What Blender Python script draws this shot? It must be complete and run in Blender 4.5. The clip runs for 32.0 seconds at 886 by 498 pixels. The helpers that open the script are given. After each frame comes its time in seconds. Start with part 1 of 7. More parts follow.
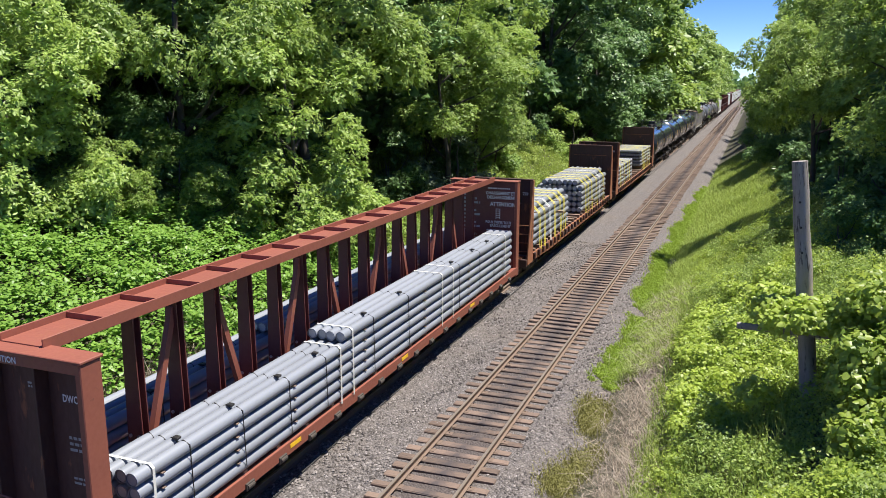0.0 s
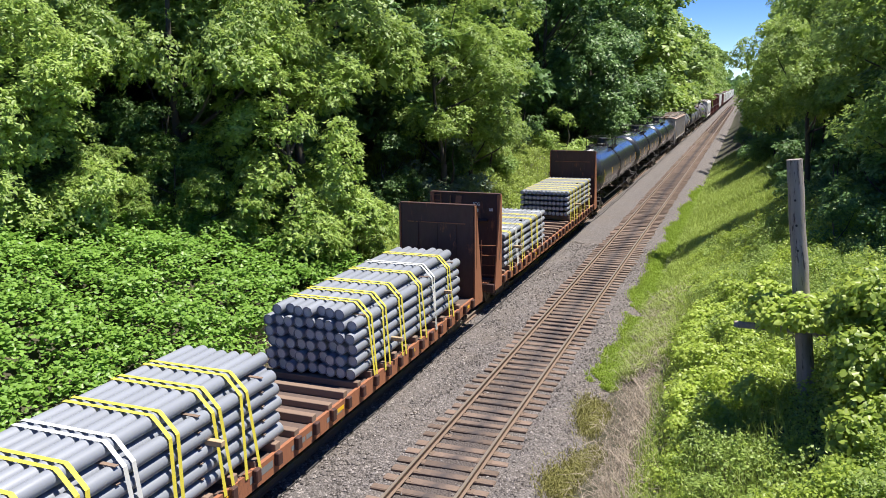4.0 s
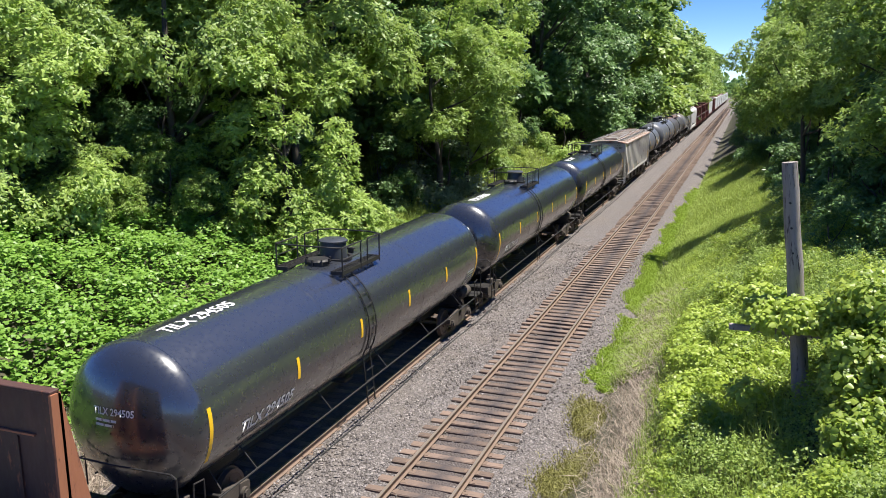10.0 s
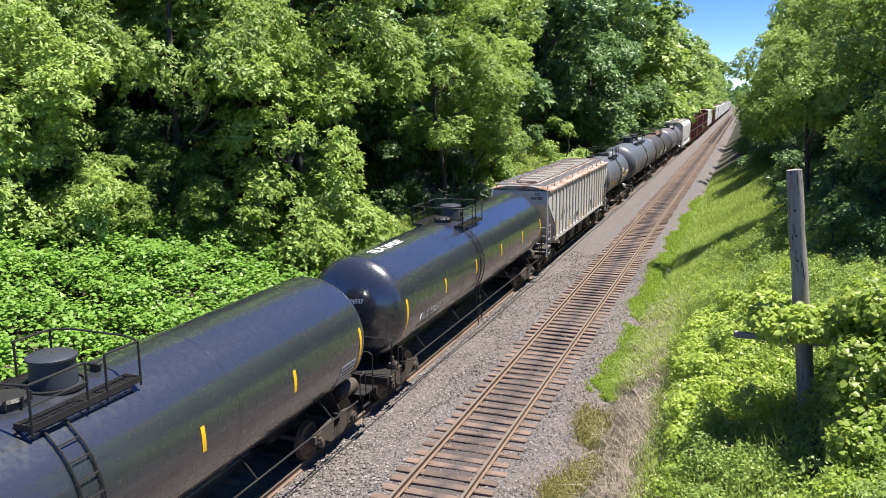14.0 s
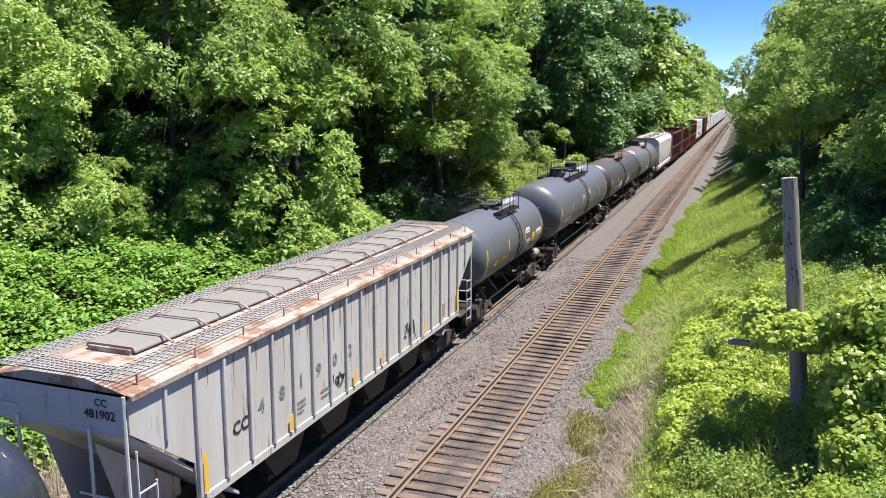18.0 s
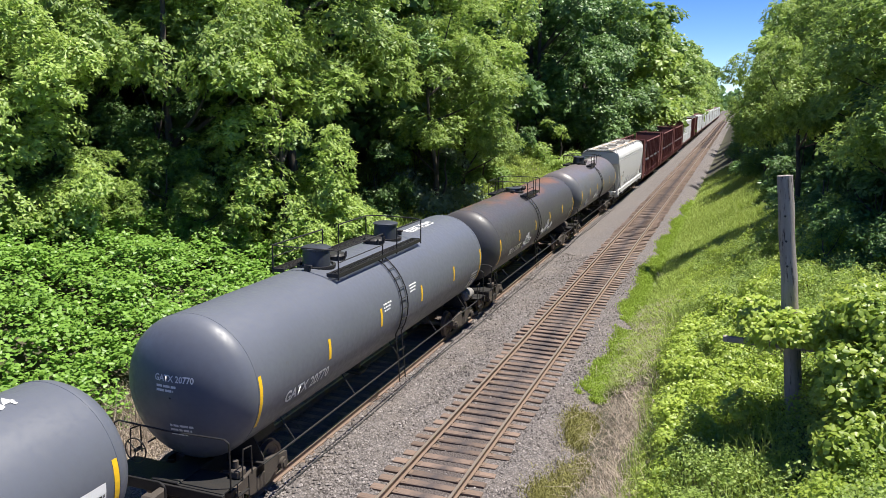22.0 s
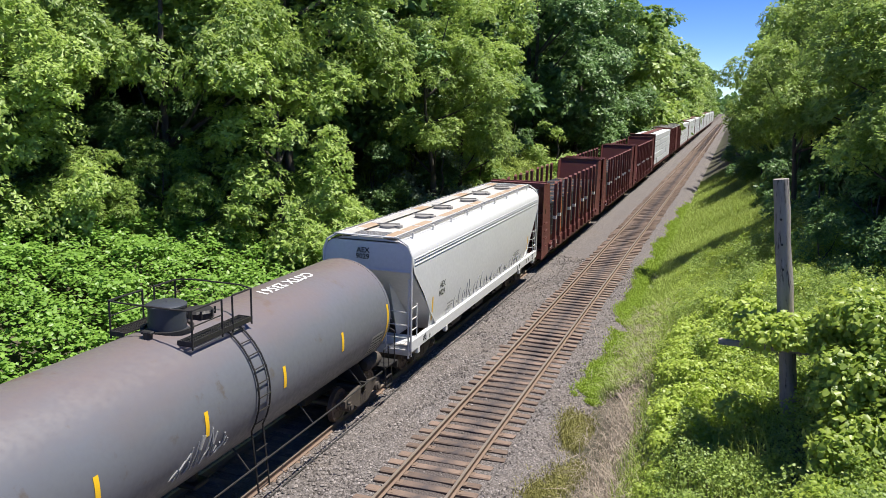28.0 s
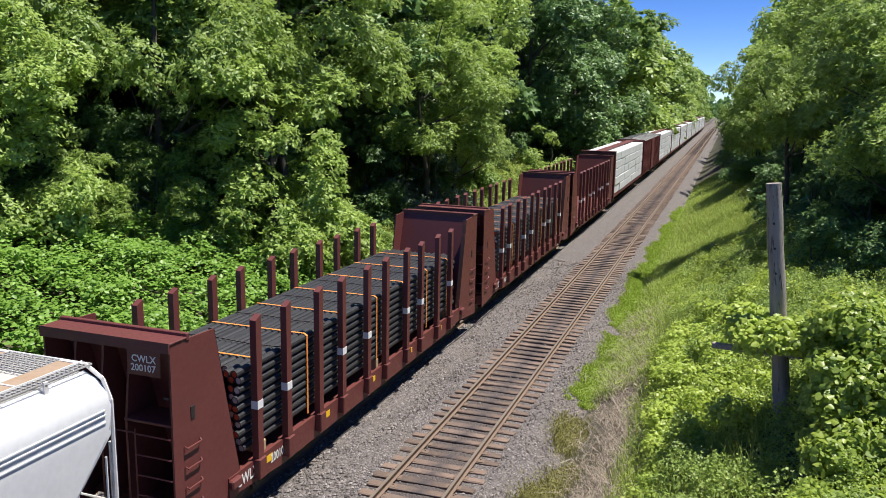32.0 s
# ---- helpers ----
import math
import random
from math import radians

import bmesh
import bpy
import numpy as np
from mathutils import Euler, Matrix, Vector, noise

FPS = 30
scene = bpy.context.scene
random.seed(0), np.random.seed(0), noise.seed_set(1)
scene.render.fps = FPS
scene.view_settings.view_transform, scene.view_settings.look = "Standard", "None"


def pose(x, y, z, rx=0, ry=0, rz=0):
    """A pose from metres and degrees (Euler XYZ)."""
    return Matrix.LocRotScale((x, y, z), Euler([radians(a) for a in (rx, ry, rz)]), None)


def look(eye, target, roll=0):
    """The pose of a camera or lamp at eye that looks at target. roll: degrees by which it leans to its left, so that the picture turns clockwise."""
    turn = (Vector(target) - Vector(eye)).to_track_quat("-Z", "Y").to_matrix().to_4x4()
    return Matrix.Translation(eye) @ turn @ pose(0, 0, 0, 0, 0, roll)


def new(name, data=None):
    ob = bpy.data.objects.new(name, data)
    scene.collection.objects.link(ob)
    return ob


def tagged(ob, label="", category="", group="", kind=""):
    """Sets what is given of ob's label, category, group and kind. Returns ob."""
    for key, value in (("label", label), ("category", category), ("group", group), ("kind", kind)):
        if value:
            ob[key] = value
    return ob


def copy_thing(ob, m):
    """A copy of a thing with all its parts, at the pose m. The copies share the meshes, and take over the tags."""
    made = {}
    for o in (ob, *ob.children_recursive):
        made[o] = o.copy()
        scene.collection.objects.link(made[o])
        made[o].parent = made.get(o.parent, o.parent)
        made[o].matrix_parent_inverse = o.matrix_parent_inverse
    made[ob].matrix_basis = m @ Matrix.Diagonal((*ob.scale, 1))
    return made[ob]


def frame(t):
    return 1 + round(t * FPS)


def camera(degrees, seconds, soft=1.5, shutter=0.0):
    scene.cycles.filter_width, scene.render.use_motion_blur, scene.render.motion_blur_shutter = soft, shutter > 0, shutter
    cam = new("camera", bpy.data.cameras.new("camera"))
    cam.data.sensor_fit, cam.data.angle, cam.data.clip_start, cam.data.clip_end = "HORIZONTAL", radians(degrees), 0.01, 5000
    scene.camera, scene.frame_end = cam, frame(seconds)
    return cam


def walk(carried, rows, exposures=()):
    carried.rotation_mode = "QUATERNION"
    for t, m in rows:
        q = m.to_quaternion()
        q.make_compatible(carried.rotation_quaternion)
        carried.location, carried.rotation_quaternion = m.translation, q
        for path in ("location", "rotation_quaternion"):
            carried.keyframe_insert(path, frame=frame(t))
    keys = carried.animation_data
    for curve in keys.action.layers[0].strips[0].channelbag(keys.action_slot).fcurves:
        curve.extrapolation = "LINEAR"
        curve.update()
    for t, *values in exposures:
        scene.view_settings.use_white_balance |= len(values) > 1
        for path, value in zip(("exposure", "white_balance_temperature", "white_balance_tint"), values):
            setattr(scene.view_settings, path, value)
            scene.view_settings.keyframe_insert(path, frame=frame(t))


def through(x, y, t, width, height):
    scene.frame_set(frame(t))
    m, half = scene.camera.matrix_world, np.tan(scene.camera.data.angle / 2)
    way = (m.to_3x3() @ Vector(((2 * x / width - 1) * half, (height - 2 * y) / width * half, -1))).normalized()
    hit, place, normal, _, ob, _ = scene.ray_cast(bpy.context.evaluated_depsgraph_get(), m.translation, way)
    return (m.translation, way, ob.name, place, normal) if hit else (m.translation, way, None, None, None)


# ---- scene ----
cam = camera(58.104, 32.0, soft=0.6)

EYE = Vector((6.211, 0.0, 8.817))   # on the road bridge, rail tops are z = 0


def held(heading, tilt, lean):
    h, p = radians(heading), radians(tilt)
    way = Vector((-math.sin(h) * math.cos(p), math.cos(h) * math.cos(p), -math.sin(p)))
    return look(EYE, EYE + way, lean)


# seconds; heading left of the line, tilt down, lean, in degrees
walk(cam, [
    (0, held(21.050, 11.844, 0.206)),
    (0.5, held(21.131, 11.849, 0.171)),
    (1, held(21.195, 11.821, 0.119)),
    (1.5, held(21.232, 11.755, 0.056)),
    (2, held(21.228, 11.676, -0.029)),
    (2.5, held(21.170, 11.637, -0.115)),
    (3, held(21.053, 11.636, -0.205)),
    (3.5, held(20.924, 11.638, -0.344)),
    (5.5, held(20.542, 11.941, -0.642)),
    (6, held(20.493, 12.050, -0.615)),
    (6.5, held(20.453, 12.082, -0.588)),
    (7, held(20.442, 12.064, -0.585)),
    (7.5, held(20.457, 12.034, -0.563)),
    (8, held(20.467, 11.965, -0.501)),
    (8.5, held(20.460, 11.845, -0.407)),
    (9, held(20.435, 11.719, -0.298)),
    (9.5, held(20.431, 11.623, -0.217)),
    (10, held(20.489, 11.580, -0.187)),
    (10.5, held(20.571, 11.585, -0.173)),
    (11, held(20.638, 11.605, -0.161)),
    (11.5, held(20.694, 11.607, -0.156)),
    (12, held(20.756, 11.568, -0.162)),
    (12.5, held(20.814, 11.474, -0.177)),
    (13, held(20.828, 11.339, -0.202)),
    (13.5, held(20.802, 11.182, -0.253)),
    (14, held(20.781, 11.008, -0.301)),
    (14.5, held(20.766, 10.828, -0.310)),
    (16.5, held(20.519, 10.562, -0.155)),
    (17, held(20.479, 10.591, -0.034)),
    (17.5, held(20.460, 10.621, 0.104)),
    (18, held(20.454, 10.667, 0.254)),
    (18.5, held(20.453, 10.736, 0.387)),
    (19, held(20.429, 10.812, 0.476)),
    (19.5, held(20.378, 10.853, 0.514)),
    (20, held(20.321, 10.866, 0.527)),
    (20.5, held(20.263, 10.885, 0.546)),
    (21, held(20.214, 10.912, 0.589)),
    (21.5, held(20.179, 10.942, 0.631)),
    (22, held(20.154, 10.973, 0.649)),
    (22.5, held(20.136, 10.998, 0.671)),
    (23, held(20.128, 11.019, 0.716)),
    (23.5, held(20.124, 11.035, 0.758)),
    (24, held(20.113, 11.035, 0.770)),
    (24.5, held(20.096, 11.017, 0.786)),
    (25, held(20.075, 10.990, 0.806)),
    (25.5, held(20.048, 10.965, 0.805)),
    (27.5, held(19.910, 10.878, 0.997)),
    (28, held(19.896, 10.870, 1.018)),
    (28.5, held(19.879, 10.844, 1.056)),
    (29, held(19.841, 10.795, 1.097)),
    (29.5, held(19.775, 10.732, 1.124)),
    (30, held(19.703, 10.671, 1.134)),
    (30.5, held(19.638, 10.619, 1.149)),
    (31, held(19.575, 10.587, 1.170)),
    (31.5, held(19.513, 10.582, 1.167)),
    (32, held(19.453, 10.588, 1.137)),
], [(0.0, 0.88), (3.0, 0.92), (6.0, 0.8), (9.0, 0.92), (11.0, 1.05), (13.0, 1.08), (17.5, 1.1), (20.0, 0.92), (23.0, 0.92), (28.0, 0.8), (30.0, 0.72), (32.0, 0.7)])

# ---- world, sun ----
SUN = Vector((0.305, 0.16, 0.935)).normalized()
world = bpy.data.worlds.new("sky")
scene.world = world
world.use_nodes = True
wn = world.node_tree
sky = wn.nodes.new("ShaderNodeTexSky")
sky.sky_type, sky.sun_disc = "NISHITA", False
sky.sun_elevation = math.asin(SUN.z)
sky.sun_rotation = math.atan2(SUN.x, SUN.y)
sky.altitude, sky.air_density, sky.dust_density, sky.ozone_density = 2500.0, 0.7, 0.0, 4.0
deep = wn.nodes.new("ShaderNodeHueSaturation")
deep.inputs["Hue"].default_value = 0.515
deep.inputs["Saturation"].default_value = 1.25
wn.links.new(sky.outputs[0], deep.inputs["Color"])
wn.links.new(deep.outputs[0], wn.nodes["Background"].inputs[0])
wn.nodes["Background"].inputs[1].default_value = 0.10
sun = new("sun", bpy.data.lights.new("sun", "SUN"))
sun.data.energy, sun.data.angle, sun.data.color = 5.0, radians(0.53), (1.0, 0.95, 0.86)
sun.matrix_world = look((0, 0, 60), Vector((0, 0, 60)) - SUN)

TRAIN_X, SPEED = -4.225, 7.184

# ---- materials ----
def shader(name):
    m = bpy.data.materials.new(name)
    m.use_nodes = True
    nt = m.node_tree
    return m, nt, nt.nodes["Principled BSDF"]


def node(nt, kind, **sets):
    n = nt.nodes.new(kind)
    for k, v in sets.items():
        n.inputs[k.replace("_", " ")].default_value = v
    return n


def ramp(nt, src, stops):
    n = nt.nodes.new("ShaderNodeValToRGB")
    e = n.color_ramp.elements
    while len(e) < len(stops):
        e.new(0.5)
    for i, (p, c) in enumerate(stops):
        e[i].position = p
        e[i].color = (*c, 1) if len(c) == 3 else c
    nt.links.new(src, n.inputs[0])
    return n.outputs[0]


def mix(nt, fac, a, b, mode="MIX"):
    n = nt.nodes.new("ShaderNodeMix")
    n.data_type, n.blend_type = "RGBA", mode
    for sock, v in ((n.inputs[0], fac), (n.inputs[6], a), (n.inputs[7], b)):
        if isinstance(v, (int, float)):
            sock.default_value = v
        elif isinstance(v, tuple):
            sock.default_value = (*v, 1)
        else:
            nt.links.new(v, sock)
    return n.outputs[2]


def noise_tex(nt, scale, detail=4.0, rough=0.6, stretch=None, gen="Object"):
    tc = nt.nodes.new("ShaderNodeTexCoord")
    src = tc.outputs[gen]
    if stretch:
        mp = nt.nodes.new("ShaderNodeMapping")
        mp.inputs["Scale"].default_value = stretch
        nt.links.new(src, mp.inputs[0])
        src = mp.outputs[0]
    n = node(nt, "ShaderNodeTexNoise", Scale=scale, Detail=detail, Roughness=rough)
    nt.links.new(src, n.inputs["Vector"])
    return n.outputs["Fac"]


def bump(nt, bsdf, height, strength=0.3, distance=0.02):
    b = node(nt, "ShaderNodeBump", Strength=strength, Distance=distance)
    nt.links.new(height, b.inputs["Height"])
    nt.links.new(b.outputs[0], bsdf.inputs["Normal"])


def surface(name, base, other=None, wear=None, rough=0.6, metal=0.0, scale=3.0, fine=40.0, amount=0.5,
            wear_from=0.58, stretch=None, bumps=0.15, coat=0.0, per_object=0.0):
    """Paint, wood, steel: a base colour that drifts to another, with worn or rusted patches and a fine grain."""
    m, nt, bs = shader(name)
    other = other or tuple(c * 0.7 for c in base)
    big, small = noise_tex(nt, scale, stretch=stretch), noise_tex(nt, fine, 3.0, stretch=stretch)
    col = mix(nt, ramp(nt, big, [(0.35, (0, 0, 0)), (0.7, (amount,) * 3)]), base, other)
    col = mix(nt, ramp(nt, small, [(0.3, (0, 0, 0)), (0.8, (0.45,) * 3)]), col, tuple(c * 0.75 for c in base))
    if wear:
        patch = noise_tex(nt, scale * 2.3, 8.0, 0.7, stretch)
        col = mix(nt, ramp(nt, patch, [(wear_from, (0, 0, 0)), (wear_from + 0.07, (1, 1, 1))]), col, wear)
    if per_object:
        oi = nt.nodes.new("ShaderNodeObjectInfo")
        col = mix(nt, per_object, col, ramp(nt, oi.outputs["Random"], [(0.0, tuple(c * 0.55 for c in base)), (1.0, tuple(min(1, c * 1.5) for c in base))]))
    nt.links.new(col, bs.inputs["Base Color"])
    bs.inputs["Metallic"].default_value = metal
    r = ramp(nt, small, [(0.2, (max(0, rough - 0.12),) * 3), (0.8, (min(1, rough + 0.15),) * 3)])
    nt.links.new(r, bs.inputs["Roughness"])
    bs.inputs["Coat Weight"].default_value = coat
    bs.inputs["Coat Roughness"].default_value = 0.16
    bump(nt, bs, small, bumps, 0.01)
    return m


def leafy(name, dark, light, through=0.35, rough=0.5):
    """Leaves: each one takes its own green, and lets some light through."""
    m, nt, bs = shader(name)
    geo = nt.nodes.new("ShaderNodeNewGeometry")
    big = noise_tex(nt, 0.35, 2.0)
    col = ramp(nt, geo.outputs["Random Per Island"], [(0.0, dark), (0.6, tuple((a + b) / 2 for a, b in zip(dark, light))), (1.0, light)])
    oi = nt.nodes.new("ShaderNodeObjectInfo")
    col = mix(nt, ramp(nt, big, [(0.3, (0, 0, 0)), (0.75, (0.4,) * 3)]), col, light)
    col = mix(nt, 0.25, col, ramp(nt, oi.outputs["Random"], [(0.0, tuple(c * 0.7 for c in dark)), (1.0, tuple(min(1, c * 1.2) for c in light))]))
    nt.links.new(col, bs.inputs["Base Color"])
    bs.inputs["Roughness"].default_value = rough
    bs.inputs["Specular IOR Level"].default_value = 0.35
    tr = nt.nodes.new("ShaderNodeBsdfTranslucent")
    nt.links.new(mix(nt, 0.6, col, tuple(min(1.0, c * 1.6) for c in light)), tr.inputs[0])
    ms = nt.nodes.new("ShaderNodeMixShader")
    ms.inputs[0].default_value = through
    nt.links.new(bs.outputs[0], ms.inputs[1])
    nt.links.new(tr.outputs[0], ms.inputs[2])
    nt.links.new(ms.outputs[0], nt.nodes["Material Output"].inputs[0])
    return m


def gravel_material():
    m, nt, bs = shader("ballast_stone")
    tc = nt.nodes.new("ShaderNodeTexCoord")
    vo = node(nt, "ShaderNodeTexVoronoi", Scale=16.0)
    nt.links.new(tc.outputs["Object"], vo.inputs["Vector"])
    vb = node(nt, "ShaderNodeTexVoronoi", Scale=31.0)
    nt.links.new(tc.outputs["Object"], vb.inputs["Vector"])
    tone = ramp(nt, vo.outputs["Color"], [(0.0, (0.054, 0.047, 0.045)), (0.5, (0.126, 0.110, 0.106)), (0.8, (0.200, 0.178, 0.174)), (1.0, (0.331, 0.300, 0.291))])
    tone2 = ramp(nt, vb.outputs["Color"], [(0.0, (0.070, 0.061, 0.057)), (1.0, (0.331, 0.296, 0.283))])
    col = mix(nt, 0.4, tone, tone2)
    # shade in the gaps between stones, multiplied into the colour
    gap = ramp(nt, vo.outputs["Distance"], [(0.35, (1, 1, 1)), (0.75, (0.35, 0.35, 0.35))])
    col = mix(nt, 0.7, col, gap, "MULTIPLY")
    stain = noise_tex(nt, 0.5, 5.0)
    col = mix(nt, ramp(nt, stain, [(0.45, (0, 0, 0)), (0.75, (0.4,) * 3)]), col, (0.16, 0.125, 0.10))
    # oil and rust dust between the rails of both tracks
    xyz = nt.nodes.new("ShaderNodeSeparateXYZ")
    nt.links.new(tc.outputs["Object"], xyz.inputs[0])
    for middle in (0.0, TRAIN_X):
        away = nt.nodes.new("ShaderNodeMath")
        away.operation, away.inputs[1].default_value = "SUBTRACT", middle
        nt.links.new(xyz.outputs[0], away.inputs[0])
        size = nt.nodes.new("ShaderNodeMath")
        size.operation = "ABSOLUTE"
        nt.links.new(away.outputs[0], size.inputs[0])
        col = mix(nt, ramp(nt, size.outputs[0], [(0.5, (0.8,) * 3), (1.1, (0, 0, 0))]), col, (0.07, 0.054, 0.05))
    nt.links.new(col, bs.inputs["Base Color"])
    bs.inputs["Roughness"].default_value = 0.85
    inv = ramp(nt, vo.outputs["Distance"], [(0.0, (1, 1, 1)), (0.8, (0, 0, 0))])
    bump(nt, bs, inv, 0.9, 0.04)
    return m


M = {}
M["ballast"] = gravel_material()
M["stone"] = surface("loose_stone", (0.40, 0.37, 0.35), (0.22, 0.20, 0.19), rough=0.85, scale=4, fine=30, per_object=0.0)
M["soil"] = surface("soil_and_litter", (0.065, 0.058, 0.035), (0.045, 0.06, 0.022), (0.11, 0.09, 0.06), rough=0.95, scale=0.6, fine=12, wear_from=0.6, bumps=0.6)
M["tie"] = surface("weathered_tie", (0.175, 0.122, 0.094), (0.10, 0.075, 0.064), (0.05, 0.042, 0.043), rough=0.85, scale=1.2, fine=14, stretch=(1, 6, 6), wear_from=0.54, bumps=0.4, per_object=0.55)
def grease_ties(m):
    nt = m.node_tree
    bs = nt.nodes["Principled BSDF"]
    old = bs.inputs["Base Color"].links[0].from_socket
    tc = nt.nodes.new("ShaderNodeTexCoord")
    xyz = nt.nodes.new("ShaderNodeSeparateXYZ")
    nt.links.new(tc.outputs["Object"], xyz.inputs[0])
    wob = noise_tex(nt, 3.0, 4.0)
    a = nt.nodes.new("ShaderNodeMath")
    a.operation = "ABSOLUTE"
    nt.links.new(xyz.outputs[0], a.inputs[0])
    b = nt.nodes.new("ShaderNodeMath")
    b.operation = "ADD"
    nt.links.new(a.outputs[0], b.inputs[0])
    nt.links.new(wob, b.inputs[1])
    nt.links.new(mix(nt, ramp(nt, b.outputs[0], [(0.55, (0.8,) * 3), (0.95, (0, 0, 0))]), old, (0.045, 0.04, 0.045)), bs.inputs["Base Color"])


grease_ties(M["tie"])
M["rail"] = surface("rusty_rail", (0.20, 0.14, 0.105), (0.13, 0.09, 0.07), rough=0.8, metal=0.15, scale=2, fine=50)
M["rail_head"] = surface("worn_rail_head", (0.30, 0.25, 0.20), (0.22, 0.17, 0.135), rough=0.45, metal=0.5, scale=3, fine=60)
M["black_rubber"] = surface("black_cable", (0.03, 0.03, 0.03), rough=0.7)
M["leaf_bright"] = leafy("leaf_bright", (0.09, 0.17, 0.045), (0.385, 0.50, 0.12), 0.33, 0.45)
M["leaf_mid"] = leafy("leaf_mid", (0.070, 0.140, 0.034), (0.27, 0.39, 0.085), 0.30, 0.45)
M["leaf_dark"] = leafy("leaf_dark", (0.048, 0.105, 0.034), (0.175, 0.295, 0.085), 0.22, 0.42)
M["leaf_grey"] = leafy("leaf_grey", (0.09, 0.14, 0.085), (0.24, 0.31, 0.19), 0.25)
M["leaf_knot"] = leafy("leaf_knotweed", (0.075, 0.165, 0.028), (0.24, 0.40, 0.070), 0.28, 0.42)
M["leaf_vine"] = leafy("leaf_vine", (0.115, 0.20, 0.030), (0.44, 0.53, 0.095), 0.36, 0.40)
M["leaf_bramble"] = leafy("leaf_bramble", (0.09, 0.155, 0.035), (0.33, 0.43, 0.10), 0.30, 0.45)
M["grass"] = leafy("grass_blade", (0.14, 0.21, 0.04), (0.42, 0.51, 0.12), 0.30, 0.6)
M["grass_moss"] = leafy("low_bright_grass", (0.17, 0.26, 0.03), (0.38, 0.50, 0.07), 0.3, 0.6)
M["olive"] = leafy("olive_tufts", (0.13, 0.13, 0.04), (0.29, 0.275, 0.09), 0.2, 0.8)
M["straw"] = leafy("dry_straw", (0.22, 0.175, 0.135), (0.56, 0.475, 0.39), 0.15, 0.8)
M["bark"] = surface("bark", (0.085, 0.07, 0.058), (0.05, 0.042, 0.036), rough=0.9, scale=3, fine=22, stretch=(3, 3, 0.6), bumps=0.6)
M["pole_wood"] = surface("old_pole_wood", (0.36, 0.315, 0.275), (0.19, 0.16, 0.138), (0.055, 0.045, 0.04), rough=0.92, scale=1.4, fine=22, stretch=(6, 6, 0.7), amount=0.8, wear_from=0.56, bumps=0.7)


